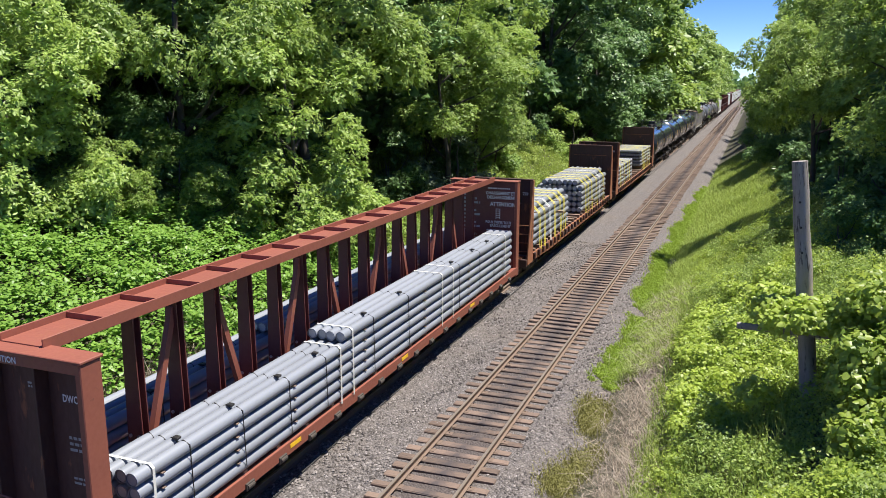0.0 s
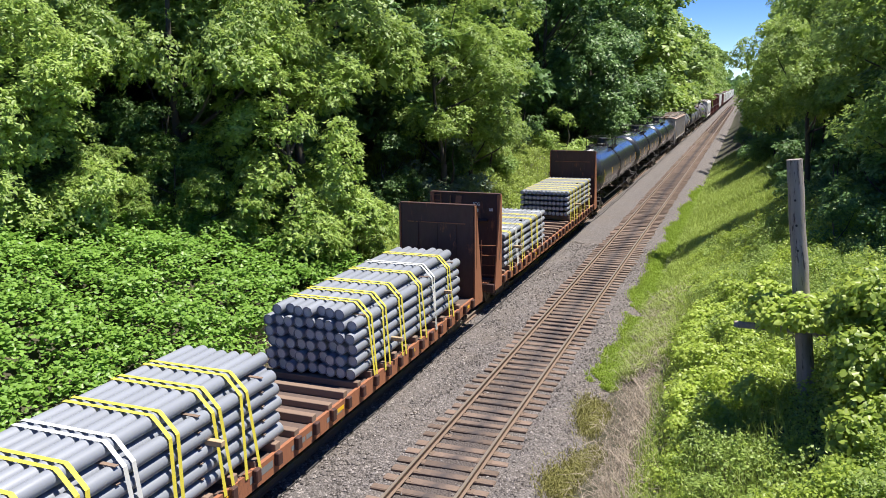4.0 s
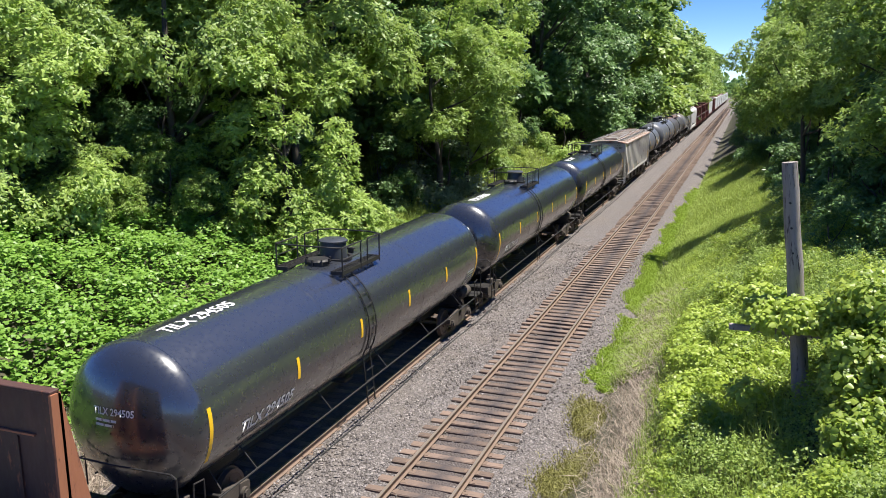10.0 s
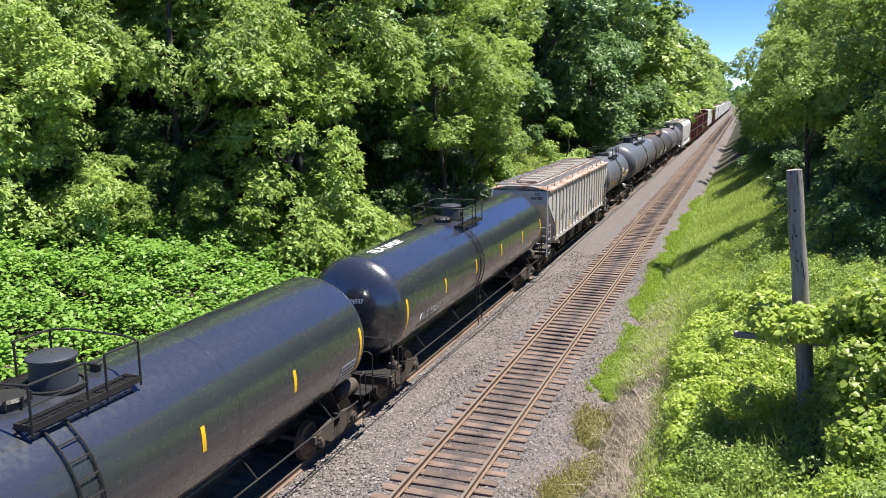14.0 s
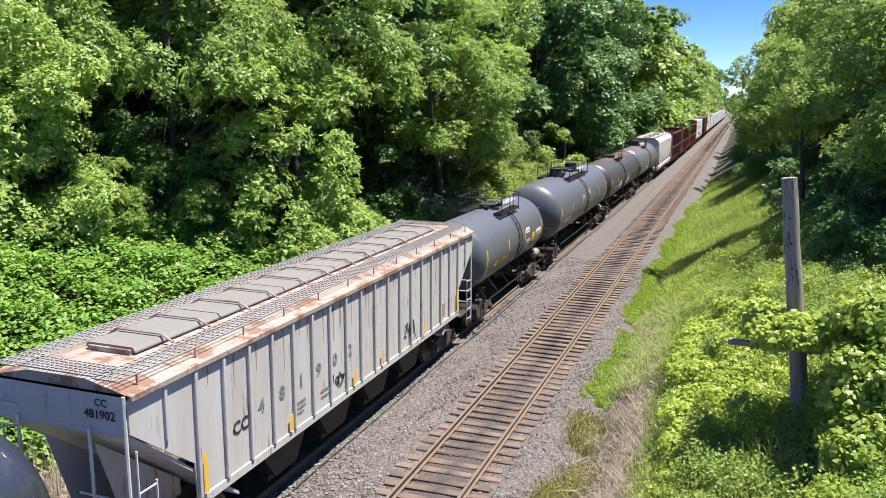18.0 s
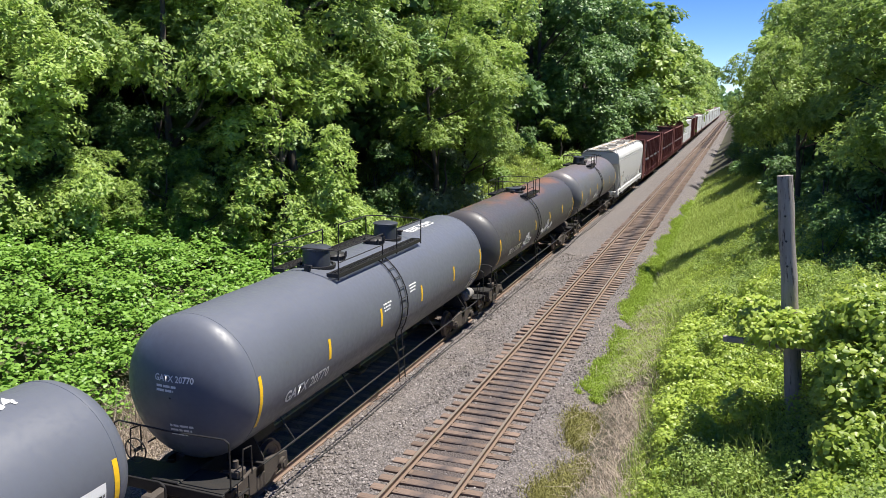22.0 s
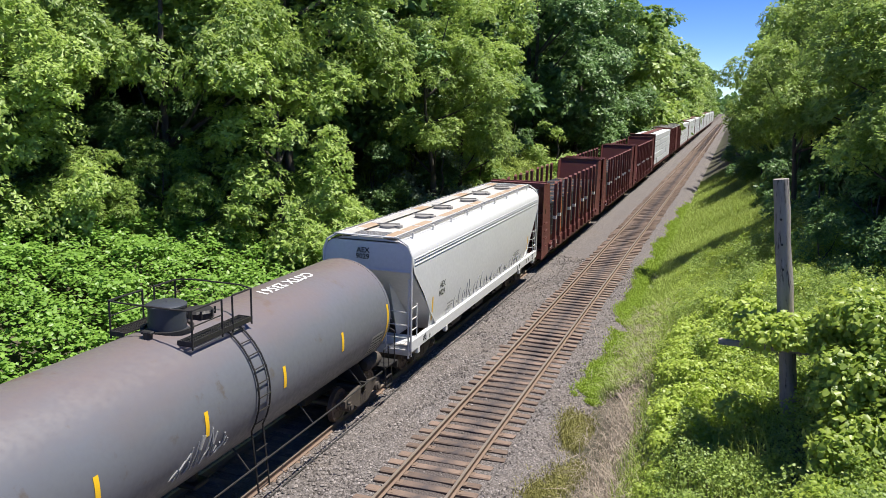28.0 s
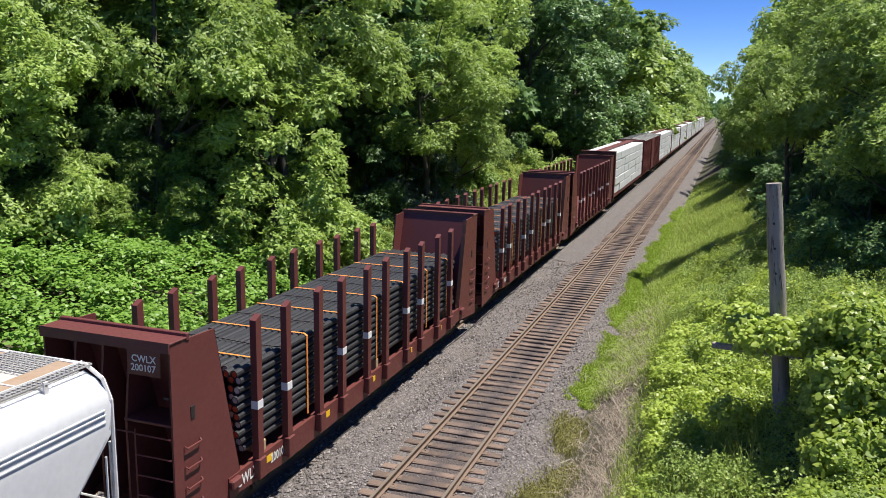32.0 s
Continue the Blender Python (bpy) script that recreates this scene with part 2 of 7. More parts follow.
# ---- mesh building ----
class Shape:
    """Collects the corners and faces of one mesh."""

    def __init__(self):
        self.v, self.f = [], []

    def add(self, verts, faces, m=None):
        o = len(self.v)
        self.v += [tuple(m @ Vector(p)) for p in verts] if m else [tuple(p) for p in verts]
        self.f += [tuple(i + o for i in q) for q in faces]
        return self

    def box(self, x0, x1, y0, y1, z0, z1, b=0.0, m=None):
        """A box between two corners, its edges cut off by b."""
        b = min(b, 0.45 * (x1 - x0), 0.45 * (y1 - y0), 0.45 * (z1 - z0))
        if b <= 0:
            vs = [(x, y, z) for x in (x0, x1) for y in (y0, y1) for z in (z0, z1)]
            return self.add(vs, [(0, 1, 3, 2), (4, 6, 7, 5), (0, 4, 5, 1), (2, 3, 7, 6), (0, 2, 6, 4), (1, 5, 7, 3)], m)
        vs, idx = [], {}
        for i, x in enumerate((x0, x1)):
            for j, y in enumerate((y0, y1)):
                for k, z in enumerate((z0, z1)):
                    sx, sy, sz = b * (1 - 2 * i), b * (1 - 2 * j), b * (1 - 2 * k)
                    for a, p in enumerate(((x, y + sy, z + sz), (x + sx, y, z + sz), (x + sx, y + sy, z))):
                        idx[i, j, k, a] = len(vs)
                        vs.append(p)
        g = lambda i, j, k, a: idx[i, j, k, a]
        fs = []
        for s in (0, 1):
            fs += [tuple(g(s, j, k, 0) for j, k in ((0, 0), (0, 1), (1, 1), (1, 0))),
                   tuple(g(j, s, k, 1) for j, k in ((0, 0), (1, 0), (1, 1), (0, 1))),
                   tuple(g(j, k, s, 2) for j, k in ((0, 0), (0, 1), (1, 1), (1, 0)))]
            if s:
                fs[-3:] = [q[::-1] for q in fs[-3:]]
        for p in (0, 1):
            for q in (0, 1):
                fs += [(g(0, p, q, 1), g(1, p, q, 1), g(1, p, q, 2), g(0, p, q, 2)),
                       (g(p, 0, q, 0), g(p, 1, q, 0), g(p, 1, q, 2), g(p, 0, q, 2)),
                       (g(p, q, 0, 0), g(p, q, 1, 0), g(p, q, 1, 1), g(p, q, 0, 1))]
        fs += [(g(i, j, k, 0), g(i, j, k, 1), g(i, j, k, 2)) for i in (0, 1) for j in (0, 1) for k in (0, 1)]
        return self.add(vs, fs, m)

    def rod(self, p0, p1, r, n=8, r1=None, caps=True):
        """A round bar from p0 to p1, tapering to r1."""
        p0, p1 = Vector(p0), Vector(p1)
        d = p1 - p0
        if d.length < 1e-6:
            return self
        u = d.orthogonal().normalized()
        w = d.normalized().cross(u)
        r1 = r if r1 is None else r1
        vs = []
        for c, rr in ((p0, r), (p1, r1)):
            for i in range(n):
                a = math.tau * i / n
                vs.append(c + u * (rr * math.cos(a)) + w * (rr * math.sin(a)))
        fs = [(i, (i + 1) % n, n + (i + 1) % n, n + i) for i in range(n)]
        if caps:
            fs += [tuple(range(n - 1, -1, -1)), tuple(range(n, 2 * n))]
        return self.add(vs, fs)

    def line(self, pts, r, n=6):
        """A bent bar along points."""
        for a, b in zip(pts, pts[1:]):
            self.rod(a, b, r, n)
        return self

    def sheet(self, outline, depth, axis="x", at=0.0, m=None):
        """A plate: an outline of (u, w) pushed out by depth along an axis; (u, w) are (y, z), (x, z) or (x, y)."""
        n = len(outline)
        put = {"x": lambda d, u, w: (d, u, w), "y": lambda d, u, w: (u, d, w), "z": lambda d, u, w: (u, w, d)}[axis]
        vs = [put(at, u, w) for u, w in outline] + [put(at + depth, u, w) for u, w in outline]
        fs = [tuple(range(n)), tuple(range(2 * n - 1, n - 1, -1))] + [(i, n + i, n + (i + 1) % n, (i + 1) % n) for i in range(n)]
        return self.add(vs, fs, m)

    def spin(self, profile, y_axis=(0, 0), n=32, m=None):
        """A body of revolution about a line along y at (x, z); profile holds (y, radius)."""
        cx, cz = y_axis
        vs, k = [], len(profile)
        for i in range(n):
            a = math.tau * i / n
            vs += [(cx + r * math.cos(a), y, cz + r * math.sin(a)) for y, r in profile]
        fs = [(i * k + j, i * k + j + 1, ((i + 1) % n) * k + j + 1, ((i + 1) % n) * k + j) for i in range(n) for j in range(k - 1)]
        return self.add(vs, fs, m)

    def mesh(self, name, smooth=0.0):
        me = bpy.data.meshes.new(name)
        me.from_pydata(self.v, [], self.f)
        me.validate()
        bm = bmesh.new()
        bm.from_mesh(me)
        bmesh.ops.recalc_face_normals(bm, faces=bm.faces)
        if smooth:
            for f in bm.faces:
                f.smooth = True
            for e in bm.edges:
                if len(e.link_faces) == 2 and e.calc_face_angle(0.0) > smooth:
                    e.smooth = False
        bm.to_mesh(me)
        bm.free()
        return me


def part(name, shape, material, parent, label="", smooth=0.0, at=None):
    ob = new(name, shape.mesh(name, smooth) if isinstance(shape, Shape) else shape)
    if isinstance(shape, Shape):
        ob.data.materials.append(material)
    ob.parent = parent
    if at is not None:
        ob.matrix_basis = at
    if label:
        tagged(ob, label)
    return ob


def thing(name, at, label, category, group=""):
    ob = new(name)
    ob.matrix_world = at
    ob.empty_display_size = 0.3
    return tagged(ob, label, category, group)


def leaves_mesh(name, centres, normals, sizes, rng, fold=0.25, long=1.25, full=False, along=None, wide=0.42):
    """Many folded leaves, four corners each, as one mesh."""
    n = len(centres)
    normals = normals / np.maximum(np.linalg.norm(normals, axis=1, keepdims=True), 1e-6)
    h = rng.normal(size=(n, 3))
    u = np.cross(normals, h) if along is None else along - normals * (along * normals).sum(1, keepdims=True)
    u /= np.maximum(np.linalg.norm(u, axis=1, keepdims=True), 1e-6)
    w = np.cross(normals, u)
    s = sizes[:, None]
    tip, base = centres + u * s * long * 0.5, centres - u * s * long * 0.5
    l = centres + w * s * wide - normals * s * fold * 0.5
    r = centres - w * s * wide - normals * s * fold * 0.5
    if full:   # heart-shaped: two corners on each side of the rib
        side = normals * s * fold * 0.5
        b1, t1 = centres - u * s * 0.30, centres + u * s * 0.25
        v = np.stack([centres - u * s * 0.45, b1 + w * s * 0.46 - side, t1 + w * s * 0.34 - side, tip, t1 - w * s * 0.34 - side, b1 - w * s * 0.46 - side], 1).reshape(-1, 3)
        i = np.arange(n)[:, None] * 6
        tri = np.concatenate([i + np.array([q]) for q in ((0, 1, 2), (0, 2, 3), (0, 3, 4), (0, 4, 5))], 1).reshape(-1, 3)
    else:
        v = np.stack([base, l, tip, r], 1).reshape(-1, 3)
        i = np.arange(n)[:, None] * 4
        tri = np.concatenate([i + np.array([[0, 1, 2]]), i + np.array([[0, 2, 3]])], 1).reshape(-1, 3)
    me = bpy.data.meshes.new(name)
    me.vertices.add(len(v))
    me.vertices.foreach_set("co", v.astype(np.float32).ravel())
    me.loops.add(tri.size)
    me.loops.foreach_set("vertex_index", tri.astype(np.int32).ravel())
    me.polygons.add(len(tri))
    me.polygons.foreach_set("loop_start", np.arange(0, tri.size, 3, dtype=np.int32))
    me.polygons.foreach_set("loop_total", np.full(len(tri), 3, dtype=np.int32))
    me.update(calc_edges=True)
    return me


# ---- ground, one sheet to the horizon ----
def smooth_step(a, b, x):
    t = min(1.0, max(0.0, (x - a) / (b - a)))
    return t * t * (3 - 2 * t)


def ground_z(x, y):
    """Height of the soil: the cutting with its flat bed, a ditch on each side and banks."""
    n = noise.noise(Vector((x * 0.35, y * 0.35, 0.0))) * 0.22 + noise.noise(Vector((x * 0.07, y * 0.07, 3.0))) * 0.5
    bed = -0.62
    if x > 2.2:
        z = bed + 0.25 * smooth_step(2.4, 3.4, x) + 0.60 * max(0.0, min(x, 8.6) - 3.2) + 0.05 * max(0.0, x - 8.6)
        z += n * smooth_step(2.6, 5.0, x)
    elif x < -7.0:
        z = bed - 0.35 * smooth_step(-7.0, -8.0, x) + (0.36 + 0.20 * smooth_step(44.0, 58.0, y) * (1 - smooth_step(88.0, 100.0, y))) * max(0.0, min(-x, 18.0) - 8.6) + 0.04 * max(0.0, -x - 18.0)
        z += n * smooth_step(-7.6, -10.0, x)
    else:
        z = bed
    return z


def build_ground():
    xs = [-900, -420, -200, -110, -70, -50, -40] + [-34 + 1.5 * i for i in range(13)] + [-15 + 0.7 * i for i in range(11)] + \
         [-7.2, -7.0, -4.0, 0.0, 2.2, 2.4] + [2.7 + 0.35 * i for i in range(26)] + [12.4, 14, 17, 21, 27, 36, 60, 110, 200, 420, 900]
    ys = [-600, -250, -110, -60, -30, -15, -6, 0] + [4 + 0.8 * i for i in range(60)] + [53 + 3 * i for i in range(40)] + [180, 200, 230, 270, 320, 400, 520, 700, 1000, 1600, 2600]
    vs = [(x, y, ground_z(x, y)) for y in ys for x in xs]
    k = len(xs)
    fs = [(j * k + i, j * k + i + 1, (j + 1) * k + i + 1, (j + 1) * k + i) for j in range(len(ys) - 1) for i in range(k - 1)]
    ob = part("ground", Shape().add(vs, fs), M["soil"], None, smooth=3.2)
    return tagged(ob, "dark soil banks with leaf litter beside the railway cutting", "ground", kind="structure")


def bed_profile(n=1):
    """Cross-section of the crushed-stone bed under both tracks."""
    return [(-8.0, -0.95), (-7.3, -0.66), (-6.55, -0.30), (-5.9, -0.20), (-3.42, -0.20), (-3.25, -0.155), (-2.5, -0.165), (-2.1, -0.27), (-1.75, -0.20), (-1.3, -0.24),
            (1.3, -0.24), (1.75, -0.21), (2.25, -0.33), (2.9, -0.62), (3.5, -0.85)]


def build_ballast():
    prof = bed_profile()
    ys = [-40, -10] + [2 + 1.2 * i for i in range(50)] + [64, 70, 80, 95, 115, 140, 180, 240, 330, 480, 700, 1100]
    rng = random.Random(3)
    xs = []
    for (x0, z0), (x1, z1) in zip(prof, prof[1:]):
        n = max(1, int((x1 - x0) / 0.45))
        xs += [(x0 + (x1 - x0) * i / n, z0 + (z1 - z0) * i / n) for i in range(n)]
    xs.append(prof[-1])
    k = len(xs)
    vs = [(x + (rng.uniform(-0.12, 0.12) if i in (0, k - 1) else 0), y, z + rng.uniform(-0.02, 0.025)) for y in ys for i, (x, z) in enumerate(xs)]
    fs = [(j * k + i, j * k + i + 1, (j + 1) * k + i + 1, (j + 1) * k + i) for j in range(len(ys) - 1) for i in range(k - 1)]
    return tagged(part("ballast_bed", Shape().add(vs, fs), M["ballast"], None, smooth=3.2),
                  "grey crushed-stone ballast bed under both tracks", "ballast", kind="structure")


def bed_height(x):
    p = bed_profile()
    for (x0, z0), (x1, z1) in zip(p, p[1:]):
        if x0 <= x <= x1:
            return z0 + (z1 - z0) * (x - x0) / (x1 - x0)
    return -0.9


def build_stones():
    """Loose stones that stand proud of the bed where it lies nearest."""
    rng = np.random.default_rng(5)
    n = 26000
    y = 9 + 36 * rng.random(n) ** 1.6
    x = rng.uniform(-3.6, 3.1, n)
    keep = (np.abs(x) > 1.32) | (rng.random(n) < 0.06)
    x, y = x[keep], y[keep]
    n = len(x)
    size = rng.uniform(0.022, 0.05, n)
    cube = np.array([(1, 0, 0.1), (-1, 0.1, 0), (0, 1, -0.1), (0.1, -1, 0), (0, 0.1, 1), (0.1, 0, -1)], float)
    tri = np.array([(0, 2, 4), (2, 1, 4), (1, 3, 4), (3, 0, 4), (2, 0, 5), (1, 2, 5), (3, 1, 5), (0, 3, 5)])
    z = np.array([bed_height(a) for a in x]) + size * 0.35
    v = cube[None] * (1 + rng.normal(0, 0.22, (n, 6, 3))) * size[:, None, None] * rng.uniform(0.7, 1.3, (n, 1, 3))
    a = rng.random(n) * math.tau
    c, s = np.cos(a)[:, None], np.sin(a)[:, None]
    v = np.stack([v[..., 0] * c - v[..., 1] * s, v[..., 0] * s + v[..., 1] * c, v[..., 2] * 0.8], -1) + np.stack([x, y, z], -1)[:, None]
    f = (tri[None] + (np.arange(n) * 6)[:, None, None]).reshape(-1, 3)
    me = bpy.data.meshes.new("ballast_stones")
    me.from_pydata(v.reshape(-1, 3).tolist(), [], f.tolist())
    m, nt, bs = shader("ballast_pebble")
    geo = nt.nodes.new("ShaderNodeNewGeometry")
    nt.links.new(ramp(nt, geo.outputs["Random Per Island"], [(0.0, (0.085, 0.074, 0.068)), (0.5, (0.18, 0.158, 0.148)), (1.0, (0.33, 0.295, 0.28))]), bs.inputs["Base Color"])
    bs.inputs["Roughness"].default_value = 0.85
    me.materials.append(m)
    tagged(new("ballast_stones", me), "loose grey and brown crushed stones lying on the track bed", "gravel", kind="stuff")


def rail_shape(x, y0, y1):
    """Rolled rail section: foot, web, head."""
    web = [(-0.07, -0.172), (0.07, -0.172), (0.07, -0.158), (0.012, -0.14), (0.010, -0.048), (0.036, -0.034), (0.036, -0.008),
           (-0.036, -0.008), (-0.036, -0.034), (-0.010, -0.048), (-0.012, -0.14), (-0.07, -0.158)]
    head = [(-0.036, -0.008), (0.036, -0.008), (0.030, 0.0), (-0.030, 0.0)]
    return (Shape().sheet([(x + a, b) for a, b in web], y1 - y0, "y", y0), Shape().sheet([(x + a, b) for a, b in head], y1 - y0, "y", y0))


def build_track(x, label, seed):
    track = tagged(thing("railway_track", pose(x, 0, 0), label, "railway track", "parallel tracks"), kind="structure")
    for side in (-0.755, 0.755):
        web, head = rail_shape(side, -60, 1000)
        rail = part("rail", web, M["rail"], track, "brown rusted steel rail")
        part("rail_head", head, M["rail_head"], rail, "dull worn running surface")
    rng = random.Random(seed)
    kinds = []
    for i in range(6):
        l, w = 1.29 + rng.uniform(-0.05, 0.05), 0.115 + rng.uniform(-0.01, 0.01)
        s = Shape().box(-l, l, -w, w, -0.36, -0.178, 0.018)
        s.v = [(a + rng.uniform(-0.02, 0.02) * (abs(a) > 1), b + rng.uniform(-0.012, 0.012), c + rng.uniform(-0.008, 0.004)) for a, b, c in s.v]
        me = s.mesh("tie")
        me.materials.append(M["tie"])
        kinds.append(me)
    plate = Shape().box(-0.19, 0.19, -0.09, 0.09, -0.186, -0.170, 0.004)
    plate.box(-0.11, -0.085, -0.05, -0.02, -0.172, -0.145).box(0.085, 0.11, 0.02, 0.05, -0.172, -0.145)
    plate_me = plate.mesh("tie_plate")
    plate_me.materials.append(M["rail"])
    y, near = 6.0, 0
    far = Shape()
    for i in range(1, 130):
        far.box(-1.29, 1.29, y - 0.508 * i - 0.115, y - 0.508 * i + 0.115, -0.36, -0.18)
    while y < 330:
        yy = y + rng.uniform(-0.035, 0.035)
        if near < 290:
            t = part("tie", rng.choice(kinds), None, track, at=pose(rng.uniform(-0.05, 0.05), yy, rng.uniform(-0.012, 0.004), 0, 0, rng.uniform(-1.2, 1.2)))
            if near < 70:
                for side in (-0.755, 0.755):
                    part("tie_plate", plate_me, None, t, at=pose(side, 0, 0))
            near += 1
        else:
            far.box(-1.29, 1.29, yy - 0.115, yy + 0.115, -0.36, -0.18)
        y += 0.508
    tagged(part("far_ties", far, M["tie"], track), kind="stuff")
    return track


# ---- plants ----
def dome(rng, n, low=-0.25):
    """Directions over the upper part of a ball."""
    d = rng.normal(size=(n * 4, 3))
    d /= np.linalg.norm(d, axis=1, keepdims=True)
    return d[d[:, 2] > low][:n]


def leaf_lobe(rng, c, d, lr, gap, leaflets, leaf, squash=0.85, low=-0.55):
    """One lobe of foliage: tufts over a rounded clump, each a burst of drooping leaflets, and broad blades added within
    to block light.
    """
    n = max(6, int(8.2 * lr * lr / (gap * gap)))
    e = dome(rng, n, low) + d * 0.4
    e /= np.linalg.norm(e, axis=1, keepdims=True)
    q = c + e * lr * np.array([1.0, 1.0, squash]) * rng.uniform(0.62, 1.10, (len(e), 1))
    axis = e * 0.6 + np.array([0.12, 0.0, 0.6]) + rng.normal(size=e.shape) * 0.25
    axis /= np.linalg.norm(axis, axis=1, keepdims=True)
    j = np.repeat(np.arange(len(e)), leaflets)
    h = rng.normal(size=(len(j), 3))
    perp = h - axis[j] * (h * axis[j]).sum(1, keepdims=True)
    perp /= np.linalg.norm(perp, axis=1, keepdims=True)
    t = rng.uniform(0.75, 1.75, (len(j), 1))
    way = axis[j] * np.cos(t) + perp * np.sin(t)
    way[:, 2] -= 0.22
    way /= np.linalg.norm(way, axis=1, keepdims=True)
    p = q[j] + way * leaf * rng.uniform(0.5, 1.5, (len(j), 1))
    nrm = axis[j] + rng.normal(size=(len(j), 3)) * 0.30
    size = leaf * rng.uniform(0.65, 1.35, len(j))
    # oversized blades at the core, added only to keep the lobe's inside dark
    k = 18
    blockers = rng.normal(size=(k, 3)) * lr * 0.18 + c
    return (np.concatenate([p, blockers]), np.concatenate([nrm, rng.normal(size=(k, 3)) + d]), np.concatenate([way, rng.normal(size=(k, 3))]),
            np.concatenate([size, np.full(k, lr * 0.36)]))


def lobed_crown(rng, radius, bottom, top, lobes, lobe_r, gap, leaflets, leaf):
    """Leaf places of a crown: lobes of very different size over a tall dome, open below."""
    mid = bottom + 0.24 * (top - bottom)
    d = dome(rng, lobes, -0.5)
    k = len(d)
    flat = np.linalg.norm(d[:, :2], axis=1)
    d[:, :2] *= np.where(d[:, 2] < 0.1, np.maximum(flat, 0.9) / np.maximum(flat, 0.05), 1.0)[:, None]
    up = np.where(d[:, 2] > 0, (top - mid), (mid - bottom))[:, None]
    c = np.concatenate([d[:, :2] * radius, d[:, 2:] * up], 1) * rng.uniform(0.55, 1.0, (k, 1)) + np.array([0, 0, mid])
    lr = lobe_r * rng.uniform(0.55, 1.4, k)
    got = [leaf_lobe(rng, c[i], d[i], lr[i], gap, leaflets, leaf) for i in range(k)]
    return [np.concatenate(q) for q in zip(*got)] + [c]


def trunk_shape(rng, tall, r):
    s, pts, p = Shape(), [], Vector((0, 0, -0.6))
    lean = Vector((rng.normal() * 0.04, rng.normal() * 0.04, 1))
    n = 6
    for i in range(n + 1):
        pts.append(p.copy())
        p += lean * ((tall + 0.6) / n) + Vector((rng.normal() * 0.12, rng.normal() * 0.12, 0))
    ring = 9
    vs = []
    for i, c in enumerate(pts):
        rr = r * (1.25 if i == 0 else 1 - 0.13 * i)
        vs += [(c.x + rr * math.cos(math.tau * j / ring), c.y + rr * math.sin(math.tau * j / ring), c.z) for j in range(ring)]
    s.add(vs, [(i * ring + j, i * ring + (j + 1) % ring, (i + 1) * ring + (j + 1) % ring, (i + 1) * ring + j) for i in range(n) for j in range(ring)])
    return s, pts


def limb_shape(a, t, r):
    """A tapering bent limb as one skin."""
    mid = a.lerp(t, 0.55) + Vector((0, 0, -0.3))
    d = (t - a).normalized()
    u = d.orthogonal().normalized()
    w = d.cross(u)
    vs = [c + u * (q * math.cos(math.tau * j / 6)) + w * (q * math.sin(math.tau * j / 6)) for c, q in ((a, r * 0.38), (mid, r * 0.24), (t, r * 0.07)) for j in range(6)]
    return Shape().add(vs, [(i * 6 + j, i * 6 + (j + 1) % 6, (i + 1) * 6 + (j + 1) % 6, (i + 1) * 6 + j) for i in range(2) for j in range(6)])


def tree_model(name, label, seed, tall, radius, bottom, lobes, lobe_r, gap, leaflets, leaf, mat, limbs=6, wide=0.30):
    """One tree at the world's origin: trunk, limbs and a crown of single leaves."""
    rng = np.random.default_rng(seed)
    t = thing(name, pose(0, 0, 0), label, "tree" if name == "tree" else "shrub")
    p, nrm, along, size, tips = lobed_crown(rng, radius, bottom, tall, lobes, lobe_r, gap, leaflets, leaf)
    r = 0.05 + tall * 0.014
    trunk, line = trunk_shape(rng, tall * 0.66, r)
    part("trunk", trunk, M["bark"], t, smooth=0.8)
    for q in tips[:limbs]:
        q = Vector(q)
        k = min(5, max(1, int((q.z - 1.5) / max(0.1, tall * 0.66) * 6)))
        part("limb", limb_shape(line[k], q, r), M["bark"], t, smooth=0.8)
    me = leaves_mesh("crown", p, nrm, size, rng, along=along, wide=wide)
    me.materials.append(mat)
    part("crown", me, None, t)
    return t


def stand(model, x, y, scale, turn, mat=None, label="", sink=0.25, squash=1.0):
    """A copy of a tree model on the ground."""
    z = ground_z(x, y) - sink
    model.scale = (scale, scale, scale * squash)
    t = copy_thing(model, pose(x, y, z, 0, 0, turn))
    model.scale = (1, 1, 1)
    if mat or label:
        for o in t.children:
            if o.name.startswith("crown") and mat:
                o.material_slots[0].link = "OBJECT"
                o.material_slots[0].material = mat
    if label:
        t["label"] = label
    return t


def drop(model):
    for o in (*model.children_recursive, model):
        bpy.data.objects.remove(o)


